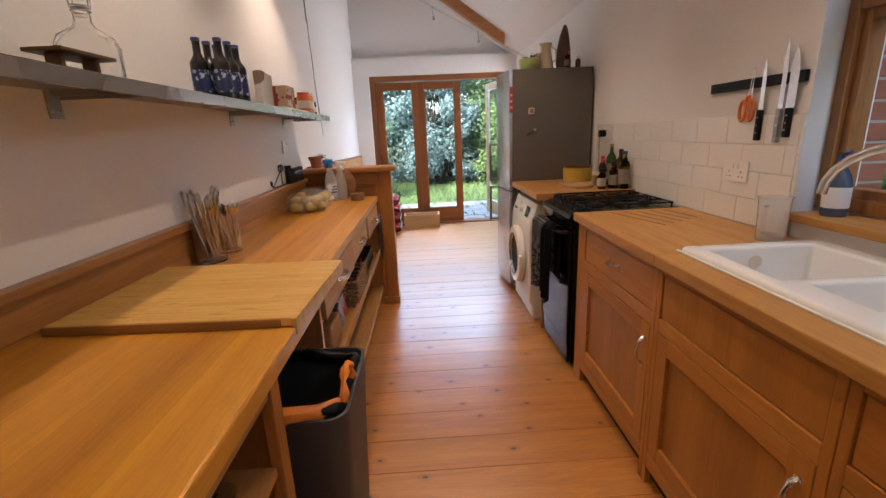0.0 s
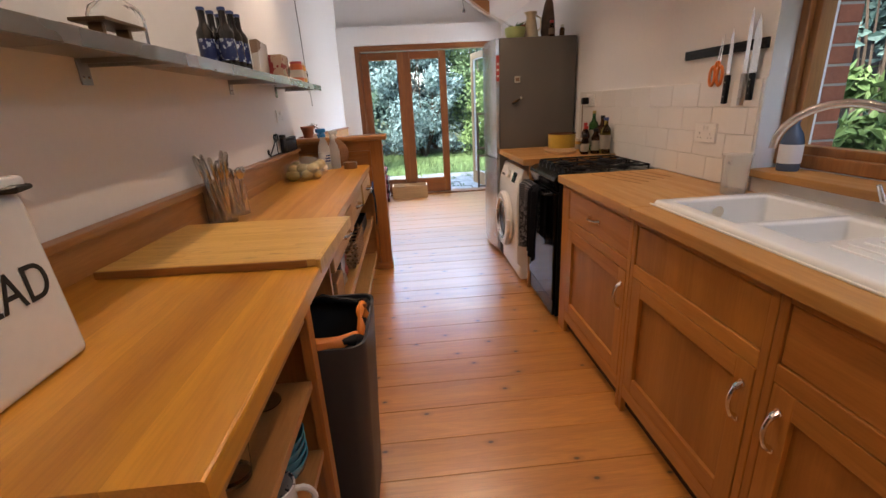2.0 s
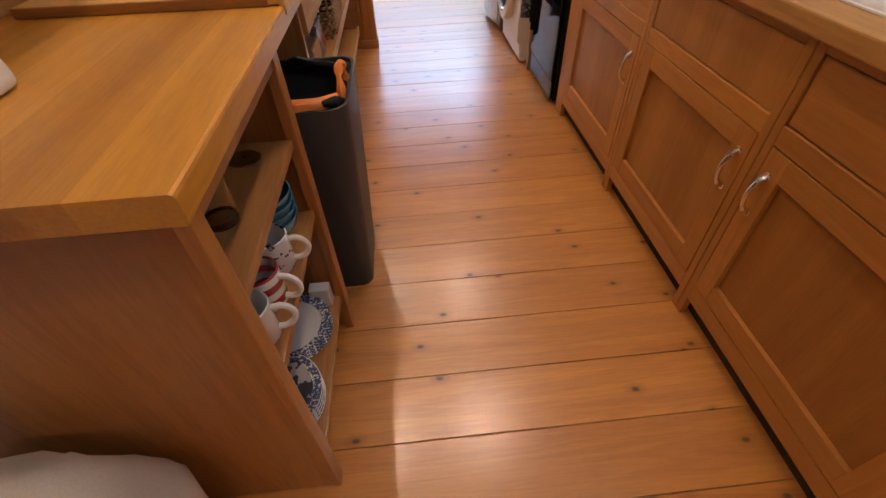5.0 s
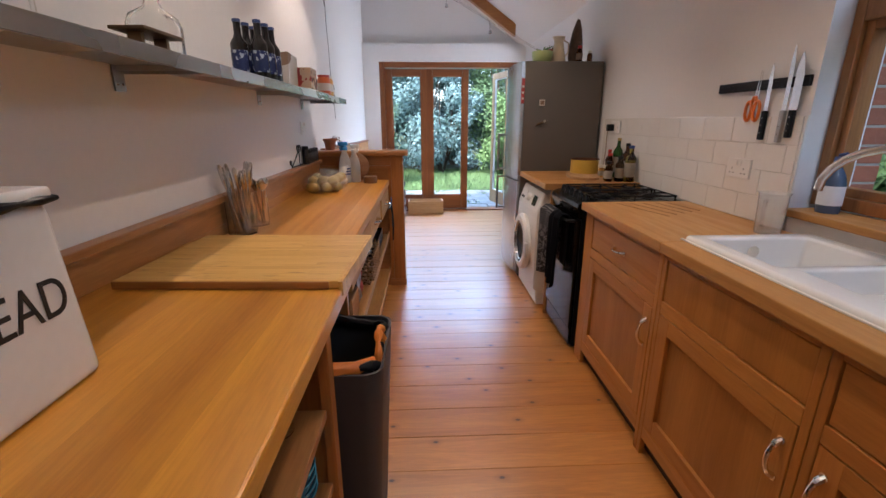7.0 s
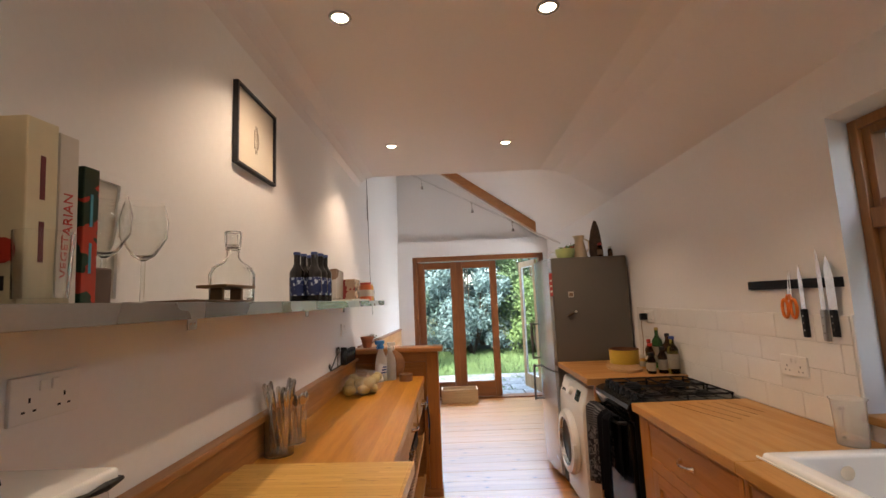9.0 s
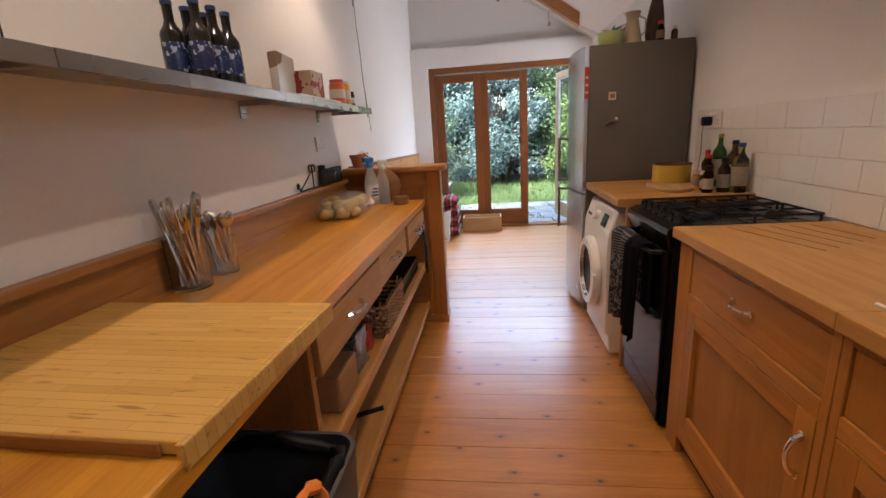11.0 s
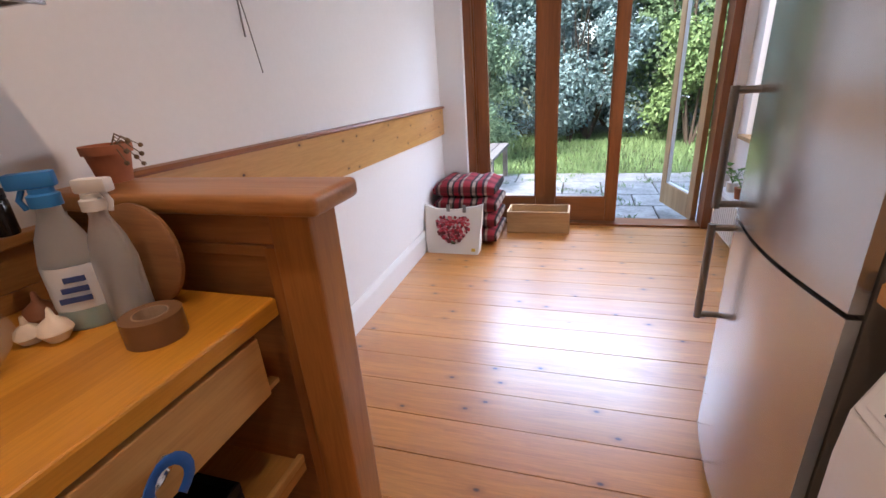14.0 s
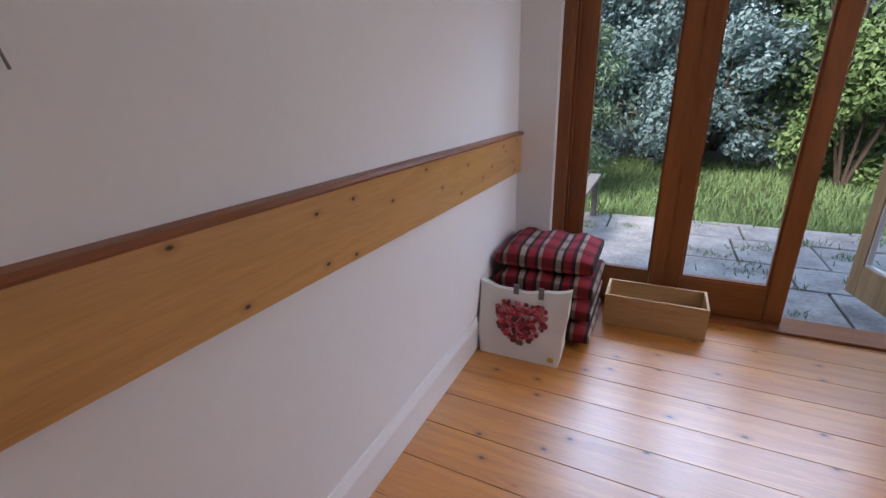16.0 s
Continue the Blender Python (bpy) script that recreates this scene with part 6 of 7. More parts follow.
# ---- the steel shelf's load ----
SZ = 1.4905
book_paper = paint("book_paper", (0.70, 0.64, 0.52), 0.8, grain=300, var=0.06)


def book(y, thick, h, depth, cover, lean, label, word="", word_mat=None, wh=0.014, x0=-0.842):
    h, depth = h * 0.88, depth * 0.87
    b = thing("book", (0, 0, 0), label, "book", "cookbooks on the shelf")
    bm = box(0, depth, 0, 0.003, 0, h, 0.001)
    part("cover", bm, cover, b)
    part("cover", box(0, depth, thick - 0.003, thick, 0, h, 0.001), cover, b)
    part("spine", box(depth - 0.003, depth + 0.001, 0.0005, thick - 0.0005, 0.0005, h - 0.0005, 0.001), cover, b)
    part("pages", box(0.003, depth - 0.0035, 0.0032, thick - 0.0032, 0.004, h - 0.004), book_paper, b)
    if word:
        text_mesh(word, wh, word_mat, b, facing(depth + 0.0016, thick / 2, h * 0.40, "up"))
    else:
        for k in range(2):
            part("print_bar", box(depth + 0.0012, depth + 0.0018, thick * 0.42, thick * 0.58, h * (0.22 + 0.34 * k), h * (0.44 + 0.36 * k)), word_mat or book_paper, b)
    b.matrix_world = pose(x0, y - 0.05, SZ, lean, 0, 0)
    return b


cream_cover = paint("cream_cover", (0.66, 0.58, 0.38), 0.5, var=0.05)
white_cover = paint("white_cover", (0.60, 0.56, 0.48), 0.4, var=0.04)
maroon = paint("maroon_cover", (0.16, 0.03, 0.035), 0.4, var=0.1)
black_cover = paint("black_cover", (0.02, 0.02, 0.025), 0.35)
teal_cover = paint("teal_cover", (0.05, 0.28, 0.36), 0.35)
red_ink = paint("red_ink", (0.5, 0.05, 0.03), 0.5)
book(0.36, 0.035, 0.27, 0.22, teal_cover, 3, "teal-backed cookbook on the steel shelf")
book(0.41, 0.040, 0.29, 0.22, maroon, 3, "maroon cookbook on the steel shelf")
book(0.465, 0.035, 0.30, 0.235, black_cover, 5, "black cookbook with pale lettering bars", word_mat=white_cover)
book(0.515, 0.030, 0.275, 0.225, maroon, 5, "maroon cookbook on the steel shelf", word_mat=cream_cover)
cb = book(0.570, 0.048, 0.30, 0.245, cream_cover, 2, "thick cream cookbook with a red poppy on its cover", word_mat=maroon)
part("poppy", lathe([(0, -0.0006), (0.018, -0.0006), (0.018, -0.0002), (0, -0.0002)], (0.185, 0, 0.075), 14, axis="y"), red_ink, cb, "red poppy motif")
for k in range(3):
    part("print_bar", box(0.13 + 0.022 * k, 0.145 + 0.022 * k, -0.0008, -0.0003, 0.02, 0.04), ink, cb)
book(0.625, 0.034, 0.295, 0.240, white_cover, 2, "white cookbook with red spine lettering", "VEGETARIAN", red_ink, 0.0155)
fc = book(0.672, 0.030, 0.255, 0.235, speckle("food_cover", (0.02, 0.04, 0.022), (0.42, 0.05, 0.03), 16, 0.56), 1, "dark photographic food cookbook", word_mat=teal_cover)
tb = thing("tumbler", (-0.615, 0.535, SZ), "clear tumbler standing before the books", "tumbler")
part("glass", lathe([(0, 0), (0.030, 0), (0.034, 0.10), (0.032, 0.10), (0.028, 0.008), (0, 0.008)], (-0.617, 0.535, SZ), 24), clear_glass, tb, smooth=True)
fr2 = thing("photo_frame", (-0.83, 0.80, SZ), "white picture frame leaning on the wall behind a glass", "picture frame")
bm = box(-0.838, -0.823, 0.735, 0.752, SZ, SZ + 0.30)
box(-0.838, -0.823, 0.933, 0.95, SZ, SZ + 0.30, bm=bm)
box(-0.838, -0.823, 0.752, 0.933, SZ, SZ + 0.017, bm=bm)
box(-0.838, -0.823, 0.752, 0.933, SZ + 0.283, SZ + 0.30, bm=bm)
part("frame", bm, white_gloss, fr2)
part("print", box(-0.836, -0.830, 0.752, 0.933, SZ + 0.017, SZ + 0.283), white_cover, fr2)
for gx, gy in ((-0.735, 0.785), (-0.715, 0.868)):
    g = lathe([(0, 0), (0.036, 0.001), (0.036, 0.003), (0.004, 0.006), (0.004, 0.085), (0.02, 0.095), (0.040, 0.13), (0.042, 0.165), (0.034, 0.20), (0.0325, 0.20), (0.040, 0.165), (0.038, 0.131), (0.018, 0.099), (0, 0.09)], (0, 0, 0), 28)
    bmesh.ops.transform(g, matrix=Matrix.Translation((gx, gy, SZ)) @ Matrix.Diagonal((1.08, 1.08, 1.1, 1)), verts=g.verts)
    tagged(part("wine_glass", g, clear_glass, smooth=True), "large clear wine glass on the steel shelf", "wine glass", "glasses on the shelf")
tagged(part("tin_box", box(-0.80, -0.70, 0.705, 0.765, SZ, SZ + 0.07, 0.004), paint("brown_tin", (0.10, 0.06, 0.04), 0.5)), "small dark brown tin on the steel shelf", "tin")
tagged(part("place_mat", lumpy(box(-0.80, -0.60, 0.86, 1.10, SZ + 0.001, SZ + 0.006, 0.001), 0.001, 30), paint("dark_cork", (0.08, 0.045, 0.025), 0.9, var=0.2)), "thin dark brown table mat on the shelf", "table mat")
bs = thing("bronze_stand", (-0.65, 1.10, SZ), "small dark bronze stand on the shelf", "stand")
bronze = paint("bronze", (0.16, 0.10, 0.05), 0.4, 0.7)
part("top", lumpy(box(-0.69, -0.61, 1.02, 1.18, SZ + 0.038, SZ + 0.046, 0.002), 0.002, 20), bronze, bs)
for y in (1.05, 1.15):
    part("foot", box(-0.665, -0.635, y - 0.006, y + 0.006, SZ + 0.006, SZ + 0.038), bronze, bs)
part("base", box(-0.685, -0.615, 1.03, 1.17, SZ + 0.0005, SZ + 0.006, 0.001), bronze, bs)
dc = thing("decanter", (-0.71, 1.245, SZ), "square cut-glass decanter with a stopper", "decanter")
bm = lathe([(0, 0.0005), (0.050, 0.0005), (0.056, 0.006), (0.058, 0.085), (0.050, 0.108), (0.024, 0.128), (0.018, 0.140), (0.018, 0.160), (0.022, 0.164), (0.015, 0.164), (0.014, 0.138), (0.020, 0.122), (0.045, 0.102), (0.053, 0.084), (0.051, 0.014), (0, 0.012)], (0, 0, 0), 40)
for v in bm.verts:
    q = math.hypot(v.co.x, v.co.y)
    if q > 0.03:
        k = (abs(v.co.x / q) ** 5 + abs(v.co.y / q) ** 5) ** -0.2
        ridge = 1 + (0.012 * math.sin(26 * math.atan2(v.co.y, v.co.x)) if v.co.z < 0.1 else 0)
        v.co.x, v.co.y = v.co.x * k * ridge * 0.93, v.co.y * k * ridge * 0.93
    v.co += Vector((-0.71, 1.245, SZ))
part("body", bm, clear_glass, dc, smooth=True)
part("stopper", lathe([(0, 0.150), (0.012, 0.150), (0.013, 0.166), (0.022, 0.170), (0.025, 0.214), (0.022, 0.218), (0.019, 0.214), (0.017, 0.176), (0, 0.174)], (-0.71, 1.245, SZ), 12), clear_glass, dc, "faceted glass stopper")
beer_glass = glass("beer_glass", (0.03, 0.018, 0.02), 0.05)
blue_label = speckle("blue_label", (0.02, 0.03, 0.10), (0.30, 0.36, 0.48), 60, 0.56)
for k, (bx, by) in enumerate(((-0.64, 1.81), (-0.71, 1.795), (-0.635, 1.88), (-0.705, 1.865), (-0.635, 1.95), (-0.70, 1.935))):
    bottle("beer_bottle", (bx, by, SZ), 0.031, 0.215, dark_jar, paint("cap_blue", (0.05, 0.08, 0.2), 0.35, 0.5) if k == 0 else MATS["cap_blue"], "dark glass beer bottle with a blue printed label", "bottle", "beer bottles on the shelf", neck=0.42, neck_h=0.36, lab=blue_label, cap_h=0.012)
brown_paper = paint("brown_paper", (0.25, 0.16, 0.10), 0.8, var=0.2, bump=0.2)
pk = lumpy(box(-0.74, -0.70, 2.40, 2.56, SZ + 0.012, SZ + 0.185, 0.008, 2), 0.008, 12)
tagged(part("paper_packet", pk, speckle("packet_print", (0.20, 0.13, 0.09), (0.45, 0.42, 0.38), 9, 0.5), smooth=True), "brown paper food packet propped upright", "packet")
tagged(part("red_carton", box(-0.74, -0.64, 2.60, 2.74, SZ + 0.012, SZ + 0.135, 0.003), speckle("carton_print", (0.28, 0.05, 0.05), (0.45, 0.32, 0.24), 10, 0.5)), "dark red printed carton on the shelf", "carton")
tagged(part("newspaper", lumpy(box(-0.82, -0.60, 2.36, 2.86, SZ + 0.0005, SZ + 0.011, 0.002), 0.001, 9), white_cover), "folded newspaper lying under the packets", "newspaper")
tagged(part("purple_packet", lumpy(box(-0.80, -0.76, 2.66, 2.84, SZ + 0.012, SZ + 0.15, 0.006), 0.005, 14), paint("purple_print", (0.16, 0.03, 0.09), 0.4, var=0.3, wide=14)), "purple food packet leaning on the wall", "packet")


def food_jar(x, y, r, h, fill, cap, label):
    j = thing("food_jar", (x, y, SZ), label, "jar", "jars on the shelf")
    part("jar", lathe([(0, 0), (r, 0), (r, h * 0.8), (r * 0.85, h * 0.88), (r * 0.85, h * 0.9), (0, h * 0.9)], (x, y, SZ), 22), fill, j, smooth=True)
    part("lid", lathe([(0, h * 0.901), (r * 0.92, h * 0.901), (r * 0.92, h), (0, h)], (x, y, SZ), 22), cap, j, smooth=True)
    part("label", lathe([(r + 0.0007, h * 0.25), (r + 0.0009, h * 0.26), (r + 0.0009, h * 0.6), (r + 0.0007, h * 0.61)], (x, y, SZ), 22), white_cover, j, smooth=True)


orange_fill = paint("orange_fill", (0.55, 0.12, 0.03), 0.3, var=0.2)
amber_fill = paint("amber_fill", (0.55, 0.28, 0.05), 0.3, var=0.2)
food_jar(-0.64, 2.93, 0.040, 0.125, orange_fill, red_pack, "jar of orange spice with a red lid")
food_jar(-0.64, 3.03, 0.038, 0.125, amber_fill, cream_cap, "jar of amber honey with a pale lid")
food_jar(-0.66, 3.11, 0.020, 0.10, dark_jar, black_iron, "small dark spice jar with a black lid")
food_jar(-0.64, 3.165, 0.019, 0.085, dark_jar, black_iron, "small dark spice jar with a black lid")
food_jar(-0.72, 3.09, 0.022, 0.11, dark_jar, black_iron, "small dark spice jar with a black lid")

# framed drawing
pf = thing("framed_drawing", (XL, 1.68, 2.19), "small pencil drawing in a thin black frame", "picture")
bm = box(XL + 0.001, XL + 0.022, 1.50, 1.510, 2.02, 2.347)
box(XL + 0.001, XL + 0.022, 1.85, 1.860, 2.02, 2.347, bm=bm)
box(XL + 0.001, XL + 0.022, 1.51, 1.85, 2.02, 2.030, bm=bm)
box(XL + 0.001, XL + 0.022, 1.51, 1.85, 2.337, 2.347, bm=bm)
part("frame", bm, black_cover, pf)
part("mount", box(XL + 0.001, XL + 0.010, 1.51, 1.85, 2.03, 2.337), paint("mount_card", (0.72, 0.64, 0.52), 0.7, var=0.02), pf, "cream card mount")
sketch = paint("pencil", (0.30, 0.25, 0.19), 0.8)
for k, (o, h) in enumerate(((-0.016, 0.07), (-0.005, 0.11), (0.006, 0.105), (0.015, 0.06))):
    part("sketch_mark", tube([(XL + 0.0105, 1.68 + o, 2.165 - h / 2), (XL + 0.0105, 1.68 + o * 1.3 + 0.004, 2.165), (XL + 0.0105, 1.68 + o, 2.175 + h / 2)], 0.0018, 5), sketch, pf)

# cord hanging by the bulkhead
cd = thing("pull_cord", (-0.83, 4.05, 1.37), "thin grey knotted cord hanging down the white wall", "cord")
cordm = paint("cord_grey", (0.24, 0.22, 0.20), 0.8)
pts = [(-0.835, 4.06 + 0.006 * math.sin(k * 0.9) + 0.0055 * k * 0.9, 2.70 - 0.047 * k) for k in range(27)]
part("cord", tube(pts, 0.0032, 6), cordm, cd)
part("loop", tube([(-0.833, 4.075 + 0.016 * math.cos(a), 2.40 + 0.13 * math.sin(a)) for a in [2 * math.pi * k / 20 for k in range(20)]], 0.0028, 6, closed=True), cordm, cd)
part("tail", tube([pts[20], (-0.832, 4.20, 1.55), (-0.832, 4.235, 1.36)], 0.0022, 6), cordm, cd)
part("eye", tube([(-0.835, 4.06 + 0.016 * math.cos(a), 2.712 + 0.018 * math.sin(a)) for a in [2 * math.pi * k / 14 for k in range(14)]], 0.004, 6, closed=True), steel, cd)

# low-voltage wire lights under the slope
wl = thing("wire_lights", (0.4, 5.7, 2.7), "two tensioned wires with three small spot lamps", "wire lights")
for dy in (-0.03, 0.03):
    part("wire", tube([(-0.84, 5.7 + dy, 3.36), (1.43, 5.7 + dy, 2.16)], 0.002, 5), steel, wl)
for px in (-0.40, 0.27, 0.80):
    pz = 3.36 - (px + 0.84) * 1.2 / 2.27
    bm = tube([(px, 5.67, pz), (px + 0.01, 5.70, pz - 0.10)], 0.002, 5)
    tube([(px, 5.73, pz), (px + 0.01, 5.70, pz - 0.10)], 0.002, 5, bm)
    lathe([(0, -0.10), (0.012, -0.10), (0.02, -0.14), (0.018, -0.14), (0, -0.115)], (px + 0.01, 5.70, pz), 14, bm)
    part("spot", bm, steel, wl)

# ---- things on the east side ----
kr = thing("knife_rack", (XR, 1.88, 1.48), "black magnetic knife rack on the wall", "knife rack")
part("bar", box(XR - 0.016, XR - 0.0005, 1.62, 2.135, 1.460, 1.500, 0.003), black_plastic, kr)
for z in (1.468, 1.488):
    part("magnet_strip", box(XR - 0.0175, XR - 0.0162, 1.625, 2.13, z, z + 0.004), black_iron, kr)
blade_steel = paint("blade_steel", (0.70, 0.69, 0.68), 0.22, 1.0, var=0.04, bump=0)


def knife(y, blade, width, handle, tip_up, label, hmat=black_plastic):
    """A knife held upright, point up, on the rack."""
    k = thing("kitchen_knife", (XR - 0.02, y, 1.40), label, "knife", "knives on the rack")
    z0 = 1.375
    outline = [(y - width / 2, z0), (y + width / 2, z0), (y + width / 2, z0 + blade * 0.72), (y + width * 0.1, z0 + blade), (y - width * 0.2, z0 + blade * 0.86), (y - width / 2, z0 + blade * 0.6)]
    part("blade", prism([(p, q) for p, q in outline], "x", XR - 0.0205, XR - 0.0178), blade_steel, k)
    part("handle", box(XR - 0.028, XR - 0.011, y - 0.011, y + 0.013, z0 - handle, z0 - 0.0005, 0.005, 3), hmat, k, "black riveted handle", smooth=True)
    for r in (0.25, 0.5, 0.75):
        part("rivet", lathe([(0, -0.0012), (0.0035, -0.0008), (0.0035, 0), (0, 0)], (XR - 0.0282, y + 0.001, z0 - handle * r), 10, axis="x"), steel, k)


knife(1.803, 0.185, 0.022, 0.118, True, "slim utility knife on the magnetic rack")
knife(1.662, 0.212, 0.040, 0.105, True, "broad chef's knife on the magnetic rack")
knife(1.706, 0.245, 0.022, 0.125, True, "long steel sharpening knife on the rack", steel)
sc = thing("scissors", (XR - 0.02, 1.88, 1.42), "orange-handled kitchen scissors on the rack", "scissors")
orange_pl = paint("orange_plastic", (0.72, 0.18, 0.02), 0.35, bump=0)
for s in (-1, 1):
    part("blade", prism([(1.868 + s * 0.002, 1.43), (1.868 + s * 0.011, 1.43), (1.858 + s * 0.003, 1.54)], "x", XR - 0.0210 - 0.002 * (s > 0), XR - 0.0192 - 0.002 * (s > 0)), blade_steel, sc)
    part("finger_loop", tube([(XR - 0.020, 1.880 + s * 0.024 + 0.017 * math.cos(a), 1.375 + 0.040 * math.sin(a)) for a in [2 * math.pi * k / 20 for k in range(20)]], 0.0065, 8, closed=True), orange_pl, sc, "orange plastic loop", smooth=True)
    part("shank", tube([(XR - 0.020, 1.876 + s * 0.004, 1.435), (XR - 0.020, 1.878 + s * 0.012, 1.412)], 0.007, 8), orange_pl, sc, smooth=True)

cup_plastic = glass("cup_plastic", (0.95, 0.95, 0.93), 0.2, 1.15)
cup_plastic.node_tree.nodes["Principled BSDF"].inputs["Transmission Weight"].default_value = 0.82
cup = thing("plastic_beaker", (1.335, 1.55, 0.911), "frosted clear plastic beaker beside the sink", "beaker")
part("beaker", lathe([(0, 0), (0.044, 0), (0.050, 0.150), (0.056, 0.158), (0.054, 0.158), (0.048, 0.150), (0.042, 0.003), (0, 0.003)], (1.335, 1.56, 0.9115), 28), cup_plastic, cup, smooth=True)
part("handle", tube([(1.295, 1.535, 1.045), (1.268, 1.515, 1.045), (1.262, 1.512, 1.00), (1.270, 1.518, 0.95), (1.298, 1.538, 0.945)], 0.006, 8), cup_plastic, cup, smooth=True)
sp = thing("soap_bottle", (1.50, 1.50, 1.003), "blue and clear washing-up bottle on the sill", "soap bottle")
part("bottle", lathe([(0, 0), (0.036, 0), (0.038, 0.01), (0.038, 0.11), (0.030, 0.14), (0.014, 0.17), (0.012, 0.185), (0, 0.185)], (1.50, 1.50, 1.0035), 24), paint("blue_bottle", (0.07, 0.10, 0.16), 0.2, var=0.1, bump=0), sp, smooth=True)
part("liquid", lathe([(0, 0.003), (0.035, 0.004), (0.035, 0.07), (0, 0.07)], (1.50, 1.50, 1.0035), 24), paint("dark_liquid", (0.03, 0.05, 0.10), 0.2), sp, smooth=True)
part("label", lathe([(0.0388, 0.03), (0.039, 0.031), (0.039, 0.10), (0.0388, 0.101)], (1.50, 1.50, 1.0035), 24), label_white, sp, smooth=True)
bm = tube([(1.50, 1.50, 1.19), (1.50, 1.50, 1.215), (1.485, 1.46, 1.222)], 0.006, 8)
lathe([(0, 0.185), (0.015, 0.185), (0.015, 0.205), (0, 0.205)], (1.50, 1.50, 1.0035), 14, bm)
part("pump", bm, label_navy, sp, smooth=True)

yb = thing("serving_board", (1.15, 3.18, 0.937), "rough-edged pale olive-wood serving board", "serving board")
pts = []
for k in range(28):
    a = 2 * math.pi * k / 28
    c, s = math.cos(a), math.sin(a)
    pts.append((1.165 + 0.115 * c + 0.03 * s + 0.006 * math.sin(5 * a), 3.17 + 0.24 * s + 0.006 * math.cos(4 * a)))
part("board", prism(pts, "z", 0.9375, 0.955, 0.003), wood("olive_wood", (0.38, 0.20, 0.08), (0.58, 0.36, 0.17), "y", 0.5, fine=1.5), yb)
yt = thing("yellow_tin", (1.215, 3.30, 0.955), "shallow yellow enamel tin, rusty inside, on the board", "tin")
yellow = paint("yellow_enamel", (0.62, 0.42, 0.06), 0.4, var=0.1)
part("tin", lathe([(0, 0), (0.10, 0), (0.102, 0.004), (0.103, 0.098), (0.106, 0.10), (0.104, 0.104), (0.098, 0.10), (0.097, 0.006), (0, 0.005)], (1.215, 3.27, 0.9555), 40), yellow, yt, smooth=True)
part("rim", lathe([(0.099, 0.099), (0.107, 0.100), (0.106, 0.105), (0.098, 0.105), (0.097, 0.08)], (1.215, 3.27, 0.9555), 40), paint("rusty_rim", (0.14, 0.06, 0.03), 0.7, 0.3), yt, smooth=True)
oil_glass = glass("oil_glass", (0.75, 0.65, 0.15), 0.02)
red_cap = paint("red_cap", (0.55, 0.04, 0.03), 0.35)
gold_cap = paint("gold_cap", (0.45, 0.32, 0.10), 0.35, 0.7)
dull_label = paint("dull_label", (0.34, 0.30, 0.23), 0.6, var=0.3, grain=120, bump=0)
GROUP = "condiment bottles by the cooker"
for at, r, h, body, cap, lb, nk in (
        ((1.40, 3.12), 0.034, 0.28, green_glass, gold_cap, "green glass oil bottle with a pale label", 0.35),
        ((1.395, 2.96), 0.037, 0.25, brown_glass, black_iron, "dark brown wine bottle with a pale label", 0.36),
        ((1.38, 2.87), 0.036, 0.24, oil_glass, label_navy, "clear bottle of golden oil", 0.40),
        ((1.31, 3.04), 0.028, 0.18, brown_glass, red_cap, "brown sauce bottle with a red cap", 0.5),
        ((1.325, 2.90), 0.030, 0.17, brown_glass, black_iron, "dark sauce bottle with a black cap", 0.5),
        ((1.25, 2.90), 0.026, 0.135, brown_glass, black_iron, "short dark vinegar bottle with a label", 0.6),
        ((1.275, 2.985), 0.024, 0.10, oil_glass, cream_cap, "small spice jar with a pale lid", 0.9),
        ((1.335, 3.11), 0.026, 0.20, brown_glass, red_cap, "slim brown bottle with a red cap", 0.45),
        ((1.29, 3.125), 0.022, 0.09, amber_fill, cream_cap, "small jar of mustard with a pale lid", 0.9)):
    bottle("condiment_bottle", (at[0], at[1], 0.9375), r, h, body, cap, lb, "bottle", GROUP, neck=nk, neck_h=0.3, lab=dull_label)

# fridge top and magnets
pl = thing("potted_aloe", (0.95, 3.70, GZ), "pale green bowl planter holding a spiky succulent", "potted plant")
part("planter", lathe([(0, 0), (0.055, 0), (0.07, 0.01), (0.082, 0.05), (0.083, 0.082), (0.078, 0.084), (0.074, 0.06), (0, 0.058)], (0.95, 3.70, GZ + 0.0005), 30), paint("pale_green_glaze", (0.42, 0.50, 0.20), 0.3, var=0.06, bump=0), pl, smooth=True)
part("soil", lathe([(0, 0.066), (0.072, 0.062), (0.0, 0.058)], (0.95, 3.70, GZ + 0.0005), 20), soil, pl)
aloe = leaf_mat("aloe_green", (0.06, 0.13, 0.04), (0.14, 0.24, 0.08))
ra = random.Random(21)
for k in range(16):
    a = ra.uniform(0, 2 * math.pi)
    L = ra.uniform(0.06, 0.12)
    up = ra.uniform(0.3, 1.0)
    p0 = Vector((0.95, 3.70, GZ + 0.06))
    d = Vector((math.cos(a), math.sin(a), up)).normalized()
    p1 = p0 + d * L * 0.5 + Vector((0, 0, 0.012))
    p2 = p0 + d * L + Vector((0, 0, -0.006))
    part("plant_leaf", tube([p0, p1, p2], [0.007, 0.006, 0.001], 6), aloe, pl, smooth=True)
tp = thing("terracotta_pot", (1.06, 3.88, GZ), "terracotta pot with dry brown growth", "plant pot")
part("pot", lathe([(0, 0), (0.045, 0), (0.06, 0.10), (0.065, 0.10), (0.066, 0.12), (0.056, 0.12), (0, 0.11)], (1.06, 3.88, GZ + 0.0005), 24), terracotta, tp, smooth=True)
bm = bmesh.new()
